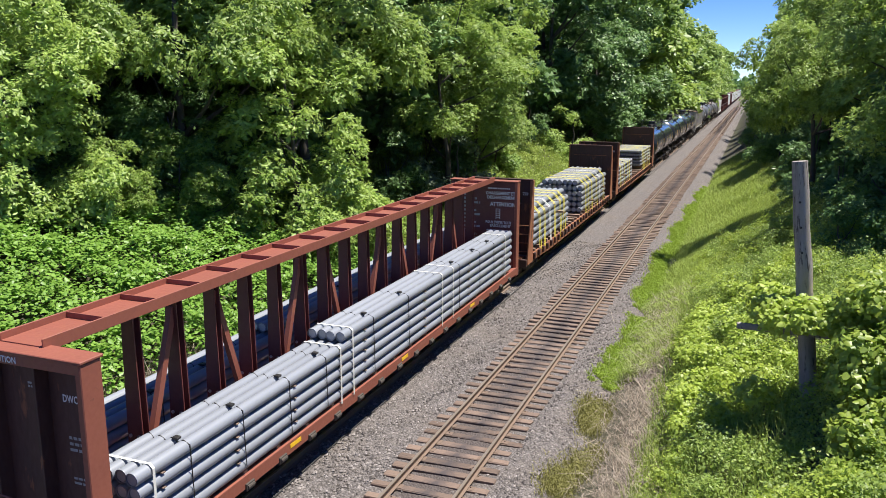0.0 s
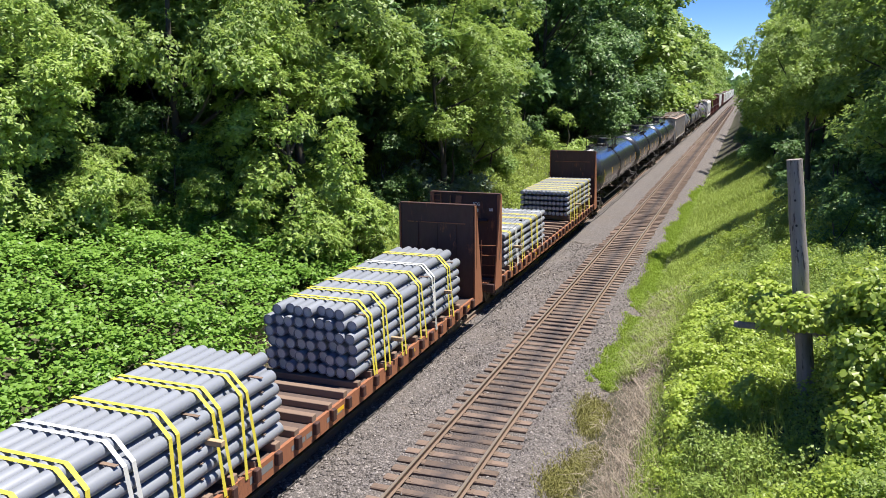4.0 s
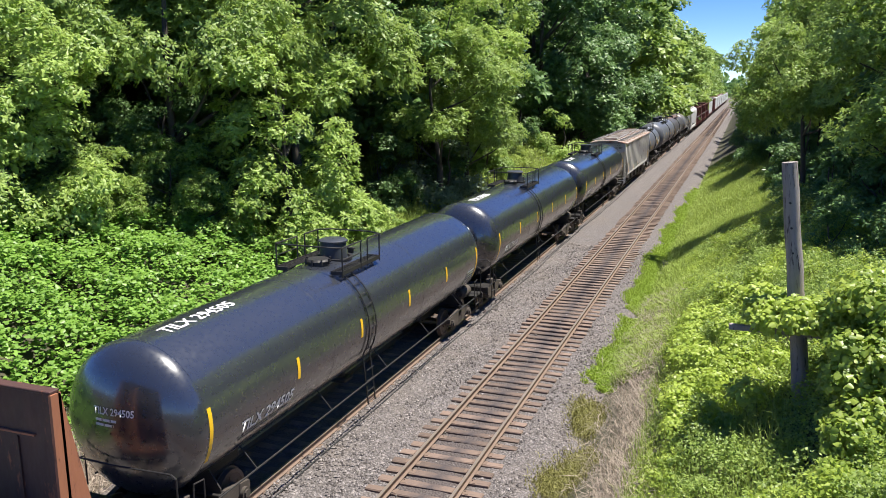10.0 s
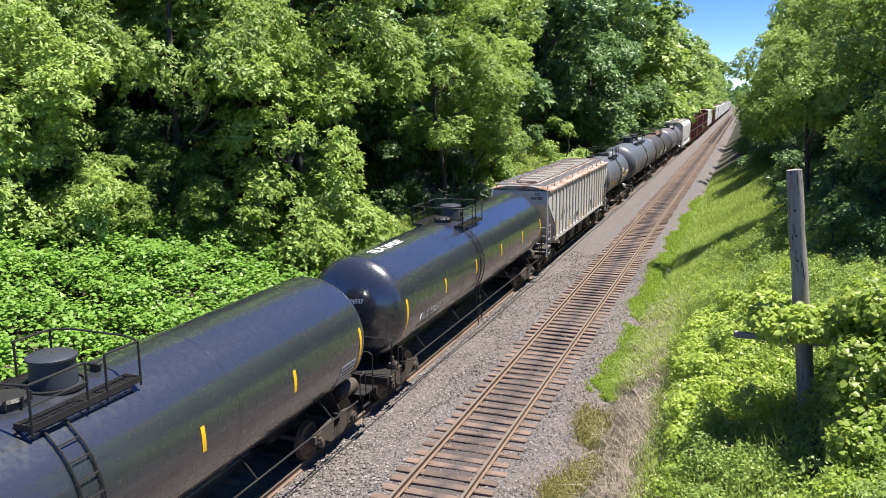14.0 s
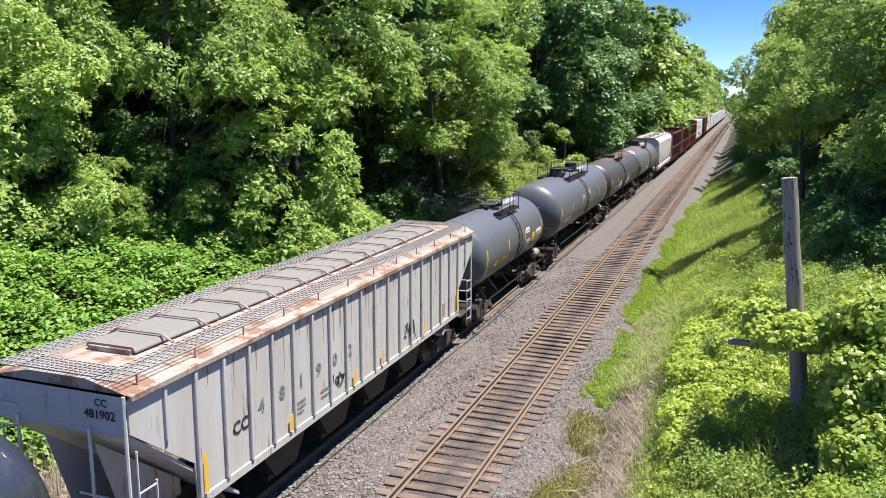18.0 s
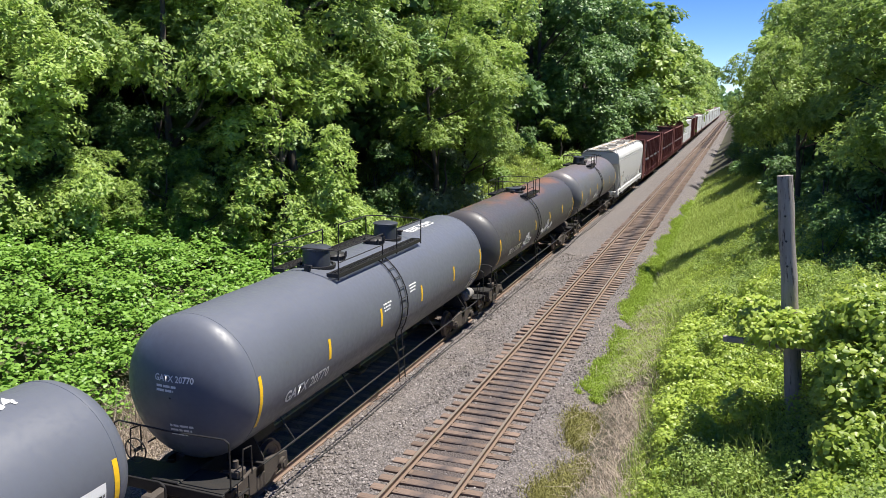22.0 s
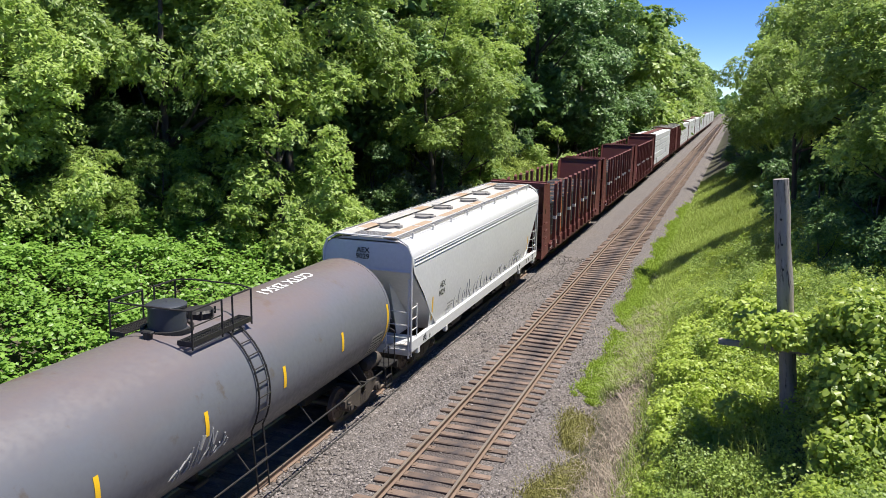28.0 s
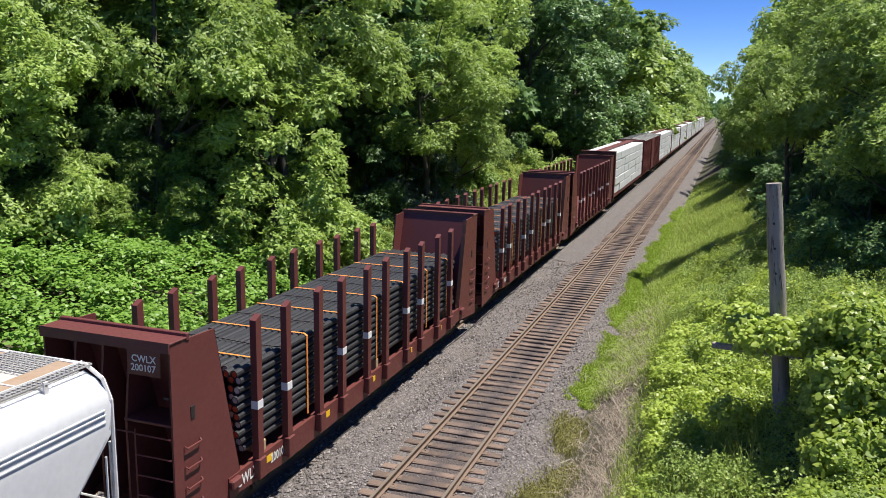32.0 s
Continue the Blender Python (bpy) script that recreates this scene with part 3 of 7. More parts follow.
def build_woods():
    rnd = random.Random(11)
    ash = [tree_model("tree", "broad-leaved tree with bright yellow-green leaves down to the bank", 21 + i, 13.0, 4.2, -0.5, 58, 1.20, 0.44, 9, 0.19, M["leaf_bright"]) for i in range(3)]
    high = [tree_model("tree", "tall broad-leaved tree with a high spreading yellow-green crown", 25 + i, 18.0, 6.0, 4.6, 56, 1.45, 0.48, 9, 0.20, M["leaf_bright"]) for i in range(3)]
    maple = [tree_model("tree", "tall maple tree with dense dark green leaves on the bank", 31 + i, 21.5, 5.8, -1.0, 66, 1.5, 0.62, 7, 0.27, M["leaf_dark"], wide=0.42) for i in range(2)]
    plain = [tree_model("tree", "far broad-leaved tree with mid-green leaves along the line", 41 + i, 21.0, 5.4, -1.0, 54, 1.6, 1.05, 5, 0.60, M["leaf_mid"], 3, wide=0.42) for i in range(3)]
    shrub = [tree_model("shrub", "rounded leafy shrub at the foot of the trees", 51 + i, 5.0, 2.2, -0.4, 20, 0.75, 0.34, 7, 0.18, M["leaf_mid"], 4) for i in range(2)]
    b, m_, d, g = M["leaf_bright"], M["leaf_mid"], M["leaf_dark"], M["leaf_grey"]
    # left bank, over the thicket: crowns that hang low at both ends, a high one between with deep shade below
    for x, y, s, mat in ((-20.4, 23.2, 0.86, b), (-18.2, 25.6, 0.36, b), (-13.5, 32.2, 0.90, b), (-10.9, 33.4, 0.36, b), (-27.0, 21.0, 0.9, b), (-15.4, 28.4, 0.34, b), (-17.4, 28.6, 0.42, m_), (-19.4, 30.5, 0.60, d), (-14.8, 62.0, 0.7, b)):
        stand(rnd.choice(ash), x, y, s, rnd.uniform(0, 360), mat)
    for x, y, s, mat in ((-26.0, 31.0, 0.95, b), (-19.2, 31.2, 0.92, b)):
        stand(rnd.choice(high), x, y, s, rnd.uniform(0, 360), mat, squash=1.22)
    # leaf_dark from here back puts the deep shade between crowns into the colour
    for x, y, s, mat in ((-31.0, 31.0, 1.15, b), (-17.0, 39.0, 1.10, b), (-22.4, 38.6, 1.25, b), (-28.5, 38.5, 1.2, b),
                         (-12.8, 50.5, 0.82, b), (-12.4, 55.0, 0.66, b), (-16.4, 59.0, 1.15, b), (-19.4, 48.0, 1.3, d)):
        stand(rnd.choice(high), x, y, s, rnd.uniform(0, 360), mat)
    for x, y, s, mat in ((-28, 42, 1.15, d), (-22.5, 41, 1.0, d), (-38, 36, 1.3, m_), (-20.4, 50, 1.0, d), (-24, 58, 1.2, d), (-21.0, 66, 1.1, m_), (-34, 52, 1.3, d), (-18.6, 76, 1.05, d), (-44, 30, 1.3, d), (-30, 70, 1.2, d), (-27, 38, 0.7, d), (-31, 31, 0.8, d), (-19.5, 60, 0.9, d)):
        stand(rnd.choice(plain), x, y, s, rnd.uniform(0, 360), mat)
    for x, y, s in ((-15.8, 92, 1.2), (-12.2, 98, 1.02), (-19, 97, 1.25), (-11.6, 110, 1.12), (-17, 107, 1.25), (-24, 84, 1.2), (-26, 100, 1.2)):
        stand(rnd.choice(maple), x, y, s, rnd.uniform(0, 360))
    y = 121.0
    while y < 470:
        stand(rnd.choice(plain), -11.6 + rnd.uniform(-1.5, 0.5), y, rnd.uniform(1.15, 1.32), rnd.uniform(0, 360), rnd.choice((m_, m_, b)))
        stand(rnd.choice(plain), -20 + rnd.uniform(-3, 3), y + 4, rnd.uniform(1.15, 1.3), rnd.uniform(0, 360), rnd.choice((d, m_)))
        y += 9.0 + 0.012 * y
    # right bank: high crowns, dim below
    for x, y, s, mat in ((17.5, 33, 0.80, b), (14.6, 42, 0.80, b), (19.0, 40, 1.0, b), (19.0, 52, 1.1, b), (18.0, 61, 1.1, b), (13.4, 36.0, 0.70, b), (13.2, 31.0, 0.62, b), (11.8, 72, 0.78, b), (23, 36, 1.1, b), (11.8, 83, 0.80, b), (24, 48, 1.2, b), (14.6, 70, 1.0, b), (17.0, 53, 0.9, b), (17.5, 65, 0.95, b)):
        stand(rnd.choice(high), x, y, s, rnd.uniform(0, 360), mat)
    stand(high[0], 9.3, 44.5, 0.56, 40, b, squash=1.25)
    # low trees below the crowns, their shade partly put into the leaf colour
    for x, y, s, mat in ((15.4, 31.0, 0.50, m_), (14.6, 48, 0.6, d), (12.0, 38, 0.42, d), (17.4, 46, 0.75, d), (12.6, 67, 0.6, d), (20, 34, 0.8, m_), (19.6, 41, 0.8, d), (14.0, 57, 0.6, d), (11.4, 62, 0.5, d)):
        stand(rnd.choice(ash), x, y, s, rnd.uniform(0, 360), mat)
    for x, y, s, mat in ((26, 40, 1.15, m_), (27, 52, 1.15, m_), (19, 66, 1.05, d), (17, 76, 1.0, m_), (22, 58, 1.05, d)):
        stand(rnd.choice(plain), x, y, s, rnd.uniform(0, 360), mat)
    for x, y, s, mat in ((11.2, 91, 0.80, b),):
        stand(rnd.choice(maple), x, y, s, rnd.uniform(0, 360), mat)
    y = 98.0
    while y < 470:
        stand(rnd.choice(plain), 13.2 + rnd.uniform(-0.3, 0.8), y, rnd.uniform(0.9, 1.05), rnd.uniform(0, 360), rnd.choice((d, m_, m_, b)))
        if y < 200:
            stand(rnd.choice(plain), 18 + rnd.uniform(-2, 2), y + 3, rnd.uniform(0.95, 1.1), rnd.uniform(0, 360), rnd.choice((d, m_)))
        y += 9.0 + 0.014 * y
    # shrubs at the foot of the trees; leaf_dark paints in the shade under the crowns
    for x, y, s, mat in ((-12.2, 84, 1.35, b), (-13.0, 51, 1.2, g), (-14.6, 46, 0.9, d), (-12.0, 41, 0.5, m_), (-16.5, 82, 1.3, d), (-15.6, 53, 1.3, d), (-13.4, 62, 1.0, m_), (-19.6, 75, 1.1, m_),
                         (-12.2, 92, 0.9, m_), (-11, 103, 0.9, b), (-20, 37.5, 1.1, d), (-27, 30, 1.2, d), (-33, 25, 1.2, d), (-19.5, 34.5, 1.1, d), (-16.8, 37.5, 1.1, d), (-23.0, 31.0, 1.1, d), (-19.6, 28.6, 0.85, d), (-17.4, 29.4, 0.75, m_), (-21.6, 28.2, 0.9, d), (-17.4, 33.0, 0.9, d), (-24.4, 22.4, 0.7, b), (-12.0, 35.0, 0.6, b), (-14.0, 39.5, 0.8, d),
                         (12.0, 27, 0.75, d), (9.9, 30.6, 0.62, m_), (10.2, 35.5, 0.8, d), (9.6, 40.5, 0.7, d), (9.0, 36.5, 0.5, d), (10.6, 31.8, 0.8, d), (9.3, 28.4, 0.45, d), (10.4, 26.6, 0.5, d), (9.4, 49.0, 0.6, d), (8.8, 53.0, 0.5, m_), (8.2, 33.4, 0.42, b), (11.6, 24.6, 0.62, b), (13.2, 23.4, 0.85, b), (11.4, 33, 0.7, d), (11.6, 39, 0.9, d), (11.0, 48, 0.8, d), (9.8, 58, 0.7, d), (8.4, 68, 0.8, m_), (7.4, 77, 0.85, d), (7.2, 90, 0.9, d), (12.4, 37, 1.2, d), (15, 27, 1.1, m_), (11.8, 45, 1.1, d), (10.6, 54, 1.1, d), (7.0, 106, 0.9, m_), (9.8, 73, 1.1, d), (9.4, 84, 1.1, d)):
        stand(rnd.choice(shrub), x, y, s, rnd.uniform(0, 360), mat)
    for model in ash + high + maple + plain + shrub:
        drop(model)
    # the distance behind the last trees
    for x, w, h, y, n in ((-160, 150, 26, 640, 2600), (120, 130, 24, 640, 2200), (-20, 60, 15, 640, 1600), (-75, 34, 22, 75, 5200)):
        rng = np.random.default_rng(int(abs(x)))
        far = y > 300
        p = np.stack([x + rng.normal(0, w * 0.4, n), y + rng.uniform(-45, 45, n), np.abs(rng.normal(0, h * 0.36, n)) + (0 if far else 3)], 1)
        me = leaves_mesh("far_woods", p, rng.normal(size=(n, 3)) + np.array([0, -0.8, 0.6]), rng.uniform(3, 6, n) * (1.0 if far else 0.55), rng)
        me.materials.append(M["leaf_dark"])
        tagged(new("far_woods", me), "dark woods behind the trees of the cutting", "woods", kind="stuff")


def clumped(name, label, category, mat, seed, stems, where, lift, leaves, clump_r, leaf, spread=0.38, drop_z=0.5, full=False):
    """A thicket: stems that each end in an umbrella of leaves, at the height that lift gives."""
    rng = np.random.default_rng(seed)
    p = where(rng, stems)
    z = np.array([ground_z(a, b) for a, b in p])
    h = np.array([lift(a, b) for a, b in p]) * rng.uniform(0.72, 1.12, len(p))
    keep = h > 0.05
    p, z, h = p[keep], z[keep], h[keep]
    j = np.repeat(np.arange(len(p)), leaves)
    r = clump_r * rng.uniform(0.7, 1.3, len(p))[j]
    a = rng.random(len(j)) * math.tau
    q = np.sqrt(rng.random(len(j))) * r
    c = np.stack([p[j, 0] + q * np.cos(a), p[j, 1] + q * np.sin(a), z[j] + h[j] - drop_z * q ** 2 / clump_r + rng.normal(0, 0.07, len(j))], 1)
    nrm = np.stack([np.cos(a) * q / clump_r * 0.35, np.sin(a) * q / clump_r * 0.35, np.ones(len(j))], 1) + rng.normal(size=(len(j), 3)) * spread
    me = leaves_mesh(name, c, nrm, leaf * rng.uniform(0.65, 1.3, len(j)), rng, full=full)
    me.materials.append(mat)
    return tagged(new(name, me), label, category, kind="stuff")


def blades(name, label, category, mat, seed, n, where, tall, wide=0.02, lean=0.35):
    """Upright blades: long thin triangles from the ground."""
    rng = np.random.default_rng(seed)
    p = where(rng, n)
    n = len(p)
    z = np.array([max(ground_z(a, b), bed_height(b * 0 + a) if 1.6 < a < 3.5 or -8 < a < -6 else -9) for a, b in p[:, :2]])
    h = tall * rng.uniform(0.45, 1.25, n)
    a = rng.random(n) * math.tau
    l = rng.normal(0, lean, (n, 2)) * h[:, None]
    b0 = np.stack([p[:, 0] + np.cos(a) * wide, p[:, 1] + np.sin(a) * wide, z - 0.03], 1)
    b1 = np.stack([p[:, 0] - np.cos(a) * wide, p[:, 1] - np.sin(a) * wide, z - 0.03], 1)
    mid = np.stack([p[:, 0] + l[:, 0] * 0.4, p[:, 1] + l[:, 1] * 0.4, z + h * 0.6], 1)
    tip = np.stack([p[:, 0] + l[:, 0], p[:, 1] + l[:, 1], z + h * (1 - 0.3 * np.abs(l).sum(1) / np.maximum(h, 0.01))], 1)
    off = np.stack([np.cos(a) * wide * 0.8, np.sin(a) * wide * 0.8, 0 * a], 1)
    v = np.stack([b0, b1, mid - off, mid + off, tip], 1).reshape(-1, 3)
    i = np.arange(n)[:, None] * 5
    tri = np.concatenate([i + np.array([q]) for q in ((0, 1, 2), (0, 2, 3), (3, 2, 4))], 1).reshape(-1, 3)
    me = bpy.data.meshes.new(name)
    me.from_pydata(v.tolist(), [], tri.tolist())
    me.materials.append(mat)
    return tagged(new(name, me), label, category, kind="stuff")


def mounds(name, label, category, mat, seed, lobes, gap, leaf, low=-0.5):
    """A tangle of creeper: broad leaves over many rounded mounds, given as (centre, radius)."""
    rng = np.random.default_rng(seed)
    p, nrm = [], []
    for c, r in lobes:
        e = dome(rng, max(8, int(8.2 * r * r / (gap * gap))), low)
        p.append(np.array(c) + e * r * np.array([1, 1, 0.8]) * rng.uniform(0.60, 1.12, (len(e), 1)))
        nrm.append(e * 0.75 + np.array([0.05, -0.12, 0.55]) + rng.normal(size=e.shape) * 0.38)
    p, nrm = np.concatenate(p), np.concatenate(nrm)
    me = leaves_mesh(name, p, nrm, leaf * rng.uniform(0.5, 1.35, len(p)), rng, full=True)
    me.materials.append(mat)
    return tagged(new(name, me), label, category, kind="stuff")


def build_vines():
    """Creeper over the old fence round the pole: an overhanging top, and a wall beside the pole down to the bank."""
    rng = random.Random(19)
    top, wall = [], []
    for i in range(60):
        x = 6.70 + 6.0 * (i / 59) + rng.uniform(-0.15, 0.15)
        y = 16.75 + rng.uniform(-0.6, 0.9) - (0.25 if x > 7.4 else -0.1)
        top.append(((x, y, 4.42 + 0.18 * math.sin(x * 2.3) + 0.05 * (x - 7) + rng.uniform(-0.16, 0.14)), rng.uniform(0.34, 0.55)))
    for i in range(150):
        y = rng.uniform(11.8, 17.2)
        x = 6.95 + 0.080 * y + 4.2 * rng.random() ** 1.3
        up = ground_z(x, y) + (0.25 + 2.1 * smooth_step(12.0, 15.5, y)) * rng.uniform(0.55, 1.0)
        wall.append(((x, y, up), rng.uniform(0.35, 0.60)))
    bramble = []
    for i in range(70):
        x, y = rng.uniform(5.0, 7.3), rng.uniform(16.6, 27.0)
        bramble.append(((x, y, ground_z(x, y) + rng.uniform(0.15, 0.95) * (1.35 if y < 19 and x > 5.6 else 0.8)), rng.uniform(0.30, 0.55)))
    mounds("bramble_mounds", "mounds of small yellow-green bramble leaves on the bank", "brambles", M["leaf_vine"], 77, bramble, 0.070, 0.085)
    mounds("vine_canopy", "broad yellow-green vine leaves hanging over an old fence by the pole", "vine", M["leaf_vine"], 69, top, 0.070, 0.110)
    mounds("vine_thicket", "wall of green vine leaves beside the wooden pole", "thicket", M["leaf_vine"], 73, wall, 0.075, 0.105)


def field(x0, x1, y0, y1, power=1.0):
    def pick(rng, n):
        return np.stack([rng.uniform(x0, x1, n), y0 + (y1 - y0) * rng.random(n) ** power], 1)
    return pick


def patch_noise(x, y, s=0.5, o=0.0):
    return noise.noise(Vector((x * s, y * s, o)))


def build_cover():
    # broad-leaved thicket beside the train
    def knot(x, y):
        edge = smooth_step(-8.7, -9.6, x + 1.1 * smooth_step(7, 10, y) * (1 - smooth_step(17, 22, y))) * smooth_step(3, 6, y) * (1 - smooth_step(29.5, 33.5, y - 0.62 * (x + 13)))
        return edge * (1.65 + 0.6 * patch_noise(x, y, 0.4) + 0.35 * patch_noise(x, y, 1.1, 5))
    clumped("knotweed_thicket", "dense thicket of broad bright green leaves beside the track", "thicket", M["leaf_knot"], 61, 8200,
            field(-27, -8.2, 5, 41, 1.2), knot, 22, 0.42, 0.145, spread=0.30, full=True)
    blades("bare_stems", "bare brown stems under the thicket's edge", "stems", M["straw"], 68, 2600, field(-10.4, -8.3, 6, 34, 1.0), 1.3, 0.012, 0.2)
    blades("dead_stalks", "matted tan dead stalks along the thicket's edge", "dry grass", M["straw"], 75, 16000, field(-10.9, -7.9, 7, 30, 1.2), 0.62, 0.011, 1.0)
    def weeds(x, y):
        return smooth_step(-7.6, -8.6, x) * smooth_step(30, 38, y) * (0.55 + 0.35 * patch_noise(x, y, 0.6))
    clumped("bank_weeds", "light green weeds on the bank", "weeds", M["grass"], 62, 4200, field(-19, -7.6, 30, 115, 1.4), weeds, 12, 0.45, 0.17, 0.6)
    blades("bank_grass", "tall light green grass on the bank", "grass", M["grass"], 63, 30000, field(-19, -7.8, 36, 110, 1.3), 0.7, 0.03)
    # right bank
    def low(x, y):
        far = smooth_step(17, 23, y)
        hollow = 1 - 0.7 * math.exp(-((x - 7.1) / 0.6) ** 2 - ((y - 15.6) / 1.6) ** 2)
        return hollow * smooth_step(4.35 - 0.8 * far, 5.6 - 0.5 * far, x + 0.9 * patch_noise(x, y, 0.4, 12)) * (0.40 + 0.6 * patch_noise(x, y, 0.5) + 0.55 * patch_noise(x, y, 1.5, 4) + 0.12 * max(0, x - 5.4))
    def low_bright(x, y):
        return low(x, y) * (patch_noise(x, y, 0.55, 21) + 0.4 * patch_noise(x, y, 1.7, 22) > -0.08)
    def low_green(x, y):
        return low(x, y) * 1.15 * (patch_noise(x, y, 0.55, 21) + 0.4 * patch_noise(x, y, 1.7, 22) < 0.02)
    clumped("bank_undergrowth", "mixed light green weeds and brambles on the bank", "undergrowth", M["leaf_vine"], 64, 13000, field(3.6, 12.5, 9, 42, 1.25), low_bright, 24, 0.24, 0.062, 0.6)
    clumped("green_weeds", "mid-green leafy weeds among the brambles on the bank", "undergrowth", M["leaf_bramble"], 74, 12000, field(3.6, 12.5, 9, 42, 1.25), low_green, 24, 0.22, 0.056, 0.65)
    build_vines()
    blades("tall_weeds", "thin yellow-green weed stalks among the brambles", "weeds", M["grass"], 76, 9000, field(4.4, 7.4, 12, 30, 1.1), 0.75, 0.008, 0.35)
    def tufts(rng, n):
        q = np.stack([3.0 + 6.0 * rng.random(n) ** 1.1, 24 + 70 * rng.random(n) ** 1.5], 1)
        keep = np.array([patch_noise(u, v, 0.7, 6) + 0.5 * patch_noise(u, v, 2.1, 8) + 0.75 * smooth_step(27, 36, v) > 0.0 for u, v in q])
        return q[keep]
    blades("bank_grass", "tufts of green grass on the sunlit bank", "grass", M["grass"], 65, 110000, tufts, 0.52, 0.017, 0.5)
    def strip(rng, n):
        y = 23.5 + 52 * rng.random(n) ** 1.25
        mid = np.where(y < 37, 2.72 - 0.028 * (y - 24), 2.30 + 0.012 * (y - 37))
        x = mid + rng.normal(0, 0.20, n) + 0.16 * np.sin(y * 0.7) + 0.08 * np.sin(y * 2.3)
        keep = np.array([patch_noise(u, v, 0.45, 9) + 0.5 * patch_noise(u, v, 1.4, 3) > (-0.2 if v < 36 else -0.6) for u, v in zip(x, y)])
        return np.stack([x, y], 1)[keep]
    blades("ballast_edge_grass", "short bright green grass along the ballast edge", "grass", M["grass_moss"], 66, 85000, strip, 0.17, 0.014, 0.6)
    def dry(rng, n):
        y = 10 + 24 * rng.random(n) ** 1.35
        x = 4.35 + rng.normal(0, 0.5, n) - 0.035 * (y - 16)
        return np.stack([x, y], 1)
    blades("dry_grass", "matted dry straw-coloured grass on the bank", "dry grass", M["straw"], 67, 9500, dry, 0.46, 0.008, 1.3)
    def moss(rng, n):
        spot = np.array([(2.55, 21.6), (2.96, 18.3), (2.70, 20.9), (2.60, 17.1)])[rng.integers(0, 4, n)]
        return spot + rng.normal(0, 1, (n, 2)) * np.array([0.2, 0.45])
    blades("moss_tufts", "brownish green tufts at the foot of the ballast", "grass", M["olive"], 70, 9000, moss, 0.18, 0.010, 0.7)


def build_pole():
    p = thing("wooden_pole", pose(7.95, 17.0, 0.4, 0, -7.0, 0), "weathered grey wooden utility pole standing in the undergrowth", "pole")
    rng, ring, vs = random.Random(8), 16, []
    for i in range(29):
        z = -1.0 + i * 7.98 / 28
        r = 0.185 - 0.0014 * i
        ox, oy = rng.uniform(-0.006, 0.006), rng.uniform(-0.006, 0.006)
        vs += [(ox + r * math.cos(math.tau * j / ring) * (1 + 0.03 * math.sin(5 * j + i)), oy + r * math.sin(math.tau * j / ring), z) for j in range(ring)]
    s = Shape().add(vs, [(i * ring + j, i * ring + (j + 1) % ring, (i + 1) * ring + (j + 1) % ring, (i + 1) * ring + j) for i in range(28) for j in range(ring)])
    s.add([v for v in vs[-ring:]], [tuple(range(ring))])
    part("shaft", s, M["pole_wood"], p, smooth=0.8)
    for z in (6.2, 5.7, 5.2):
        part("bolt", Shape().rod((-0.03, -0.21, z), (-0.03, -0.13, z), 0.022, 8), M["black_iron"], p)
    arm = pose(7.95, 17.0, 0.4, 0, -7.0, 0).inverted() @ pose(7.2, 16.75, 3.96, 0, 0.6, 0)
    part("cross_arm", Shape().box(-1.0, 1.2, -0.05, 0.05, -0.06, 0.06, 0.012), M["pole_wood"], p, "dark weathered cross timber under the vines", at=arm)
    cable = Shape()
    pts = [Vector((-2.98 + 0.05 * math.sin(y * 0.23) + 0.03 * math.sin(y * 0.71), y, bed_height(-2.98) + 0.03)) for y in np.arange(-20, 220, 2.0)]
    cable.line(pts, 0.022, 5)
    c = thing("trackside_cable", pose(0, 0, 0), "black cable lying along the ballast beside the rail", "cable")
    part("sheath", cable, M["black_rubber"], c)


ground = build_ground()
build_ballast()


# ---- rolling stock ----
M["tank_black"] = surface("black_tank_paint", (0.026, 0.030, 0.039), (0.036, 0.038, 0.044), (0.05, 0.05, 0.052), rough=0.3, scale=0.5, fine=9, wear_from=0.66, bumps=0.003, coat=1.0)
M["tank_black"].node_tree.nodes["Principled BSDF"].inputs["Coat IOR"].default_value = 1.9
M["tank_grey"] = surface("grey_tank_paint", (0.112, 0.122, 0.148), (0.092, 0.10, 0.118), (0.085, 0.085, 0.085), rough=0.42, scale=0.4, fine=7, wear_from=0.66, bumps=0.006)
M["tank_dull"] = surface("dull_dark_tank_paint", (0.062, 0.063, 0.070), (0.078, 0.074, 0.076), (0.05, 0.042, 0.038), rough=0.46, scale=0.5, fine=9, wear_from=0.62, bumps=0.01)
M["tank_brownish"] = surface("grey_brown_tank_paint", (0.13, 0.138, 0.16), (0.115, 0.118, 0.13), (0.10, 0.088, 0.08), rough=0.38, scale=0.45, fine=8, wear_from=0.6, bumps=0.008)
M["dome_grey"] = surface("dark_housing_paint", (0.040, 0.046, 0.058), (0.055, 0.056, 0.06), rough=0.4, scale=2, fine=14, bumps=0.02)
M["rust_paint"] = surface("rusted_patch", (0.21, 0.105, 0.065), (0.13, 0.085, 0.07), rough=0.8, scale=2.0, fine=18)
M["black_iron"] = surface("black_ironwork", (0.022, 0.022, 0.022), (0.045, 0.036, 0.03), rough=0.55, metal=0.2, scale=3, fine=30)
M["dirty_iron"] = surface("dusty_running_gear", (0.085, 0.070, 0.058), (0.045, 0.038, 0.033), (0.15, 0.10, 0.07), rough=0.75, metal=0.2, scale=3, fine=25, wear_from=0.62)
M["wheel_steel"] = surface("wheel_steel", (0.16, 0.12, 0.10), (0.09, 0.07, 0.06), rough=0.5, metal=0.5, scale=4, fine=30)
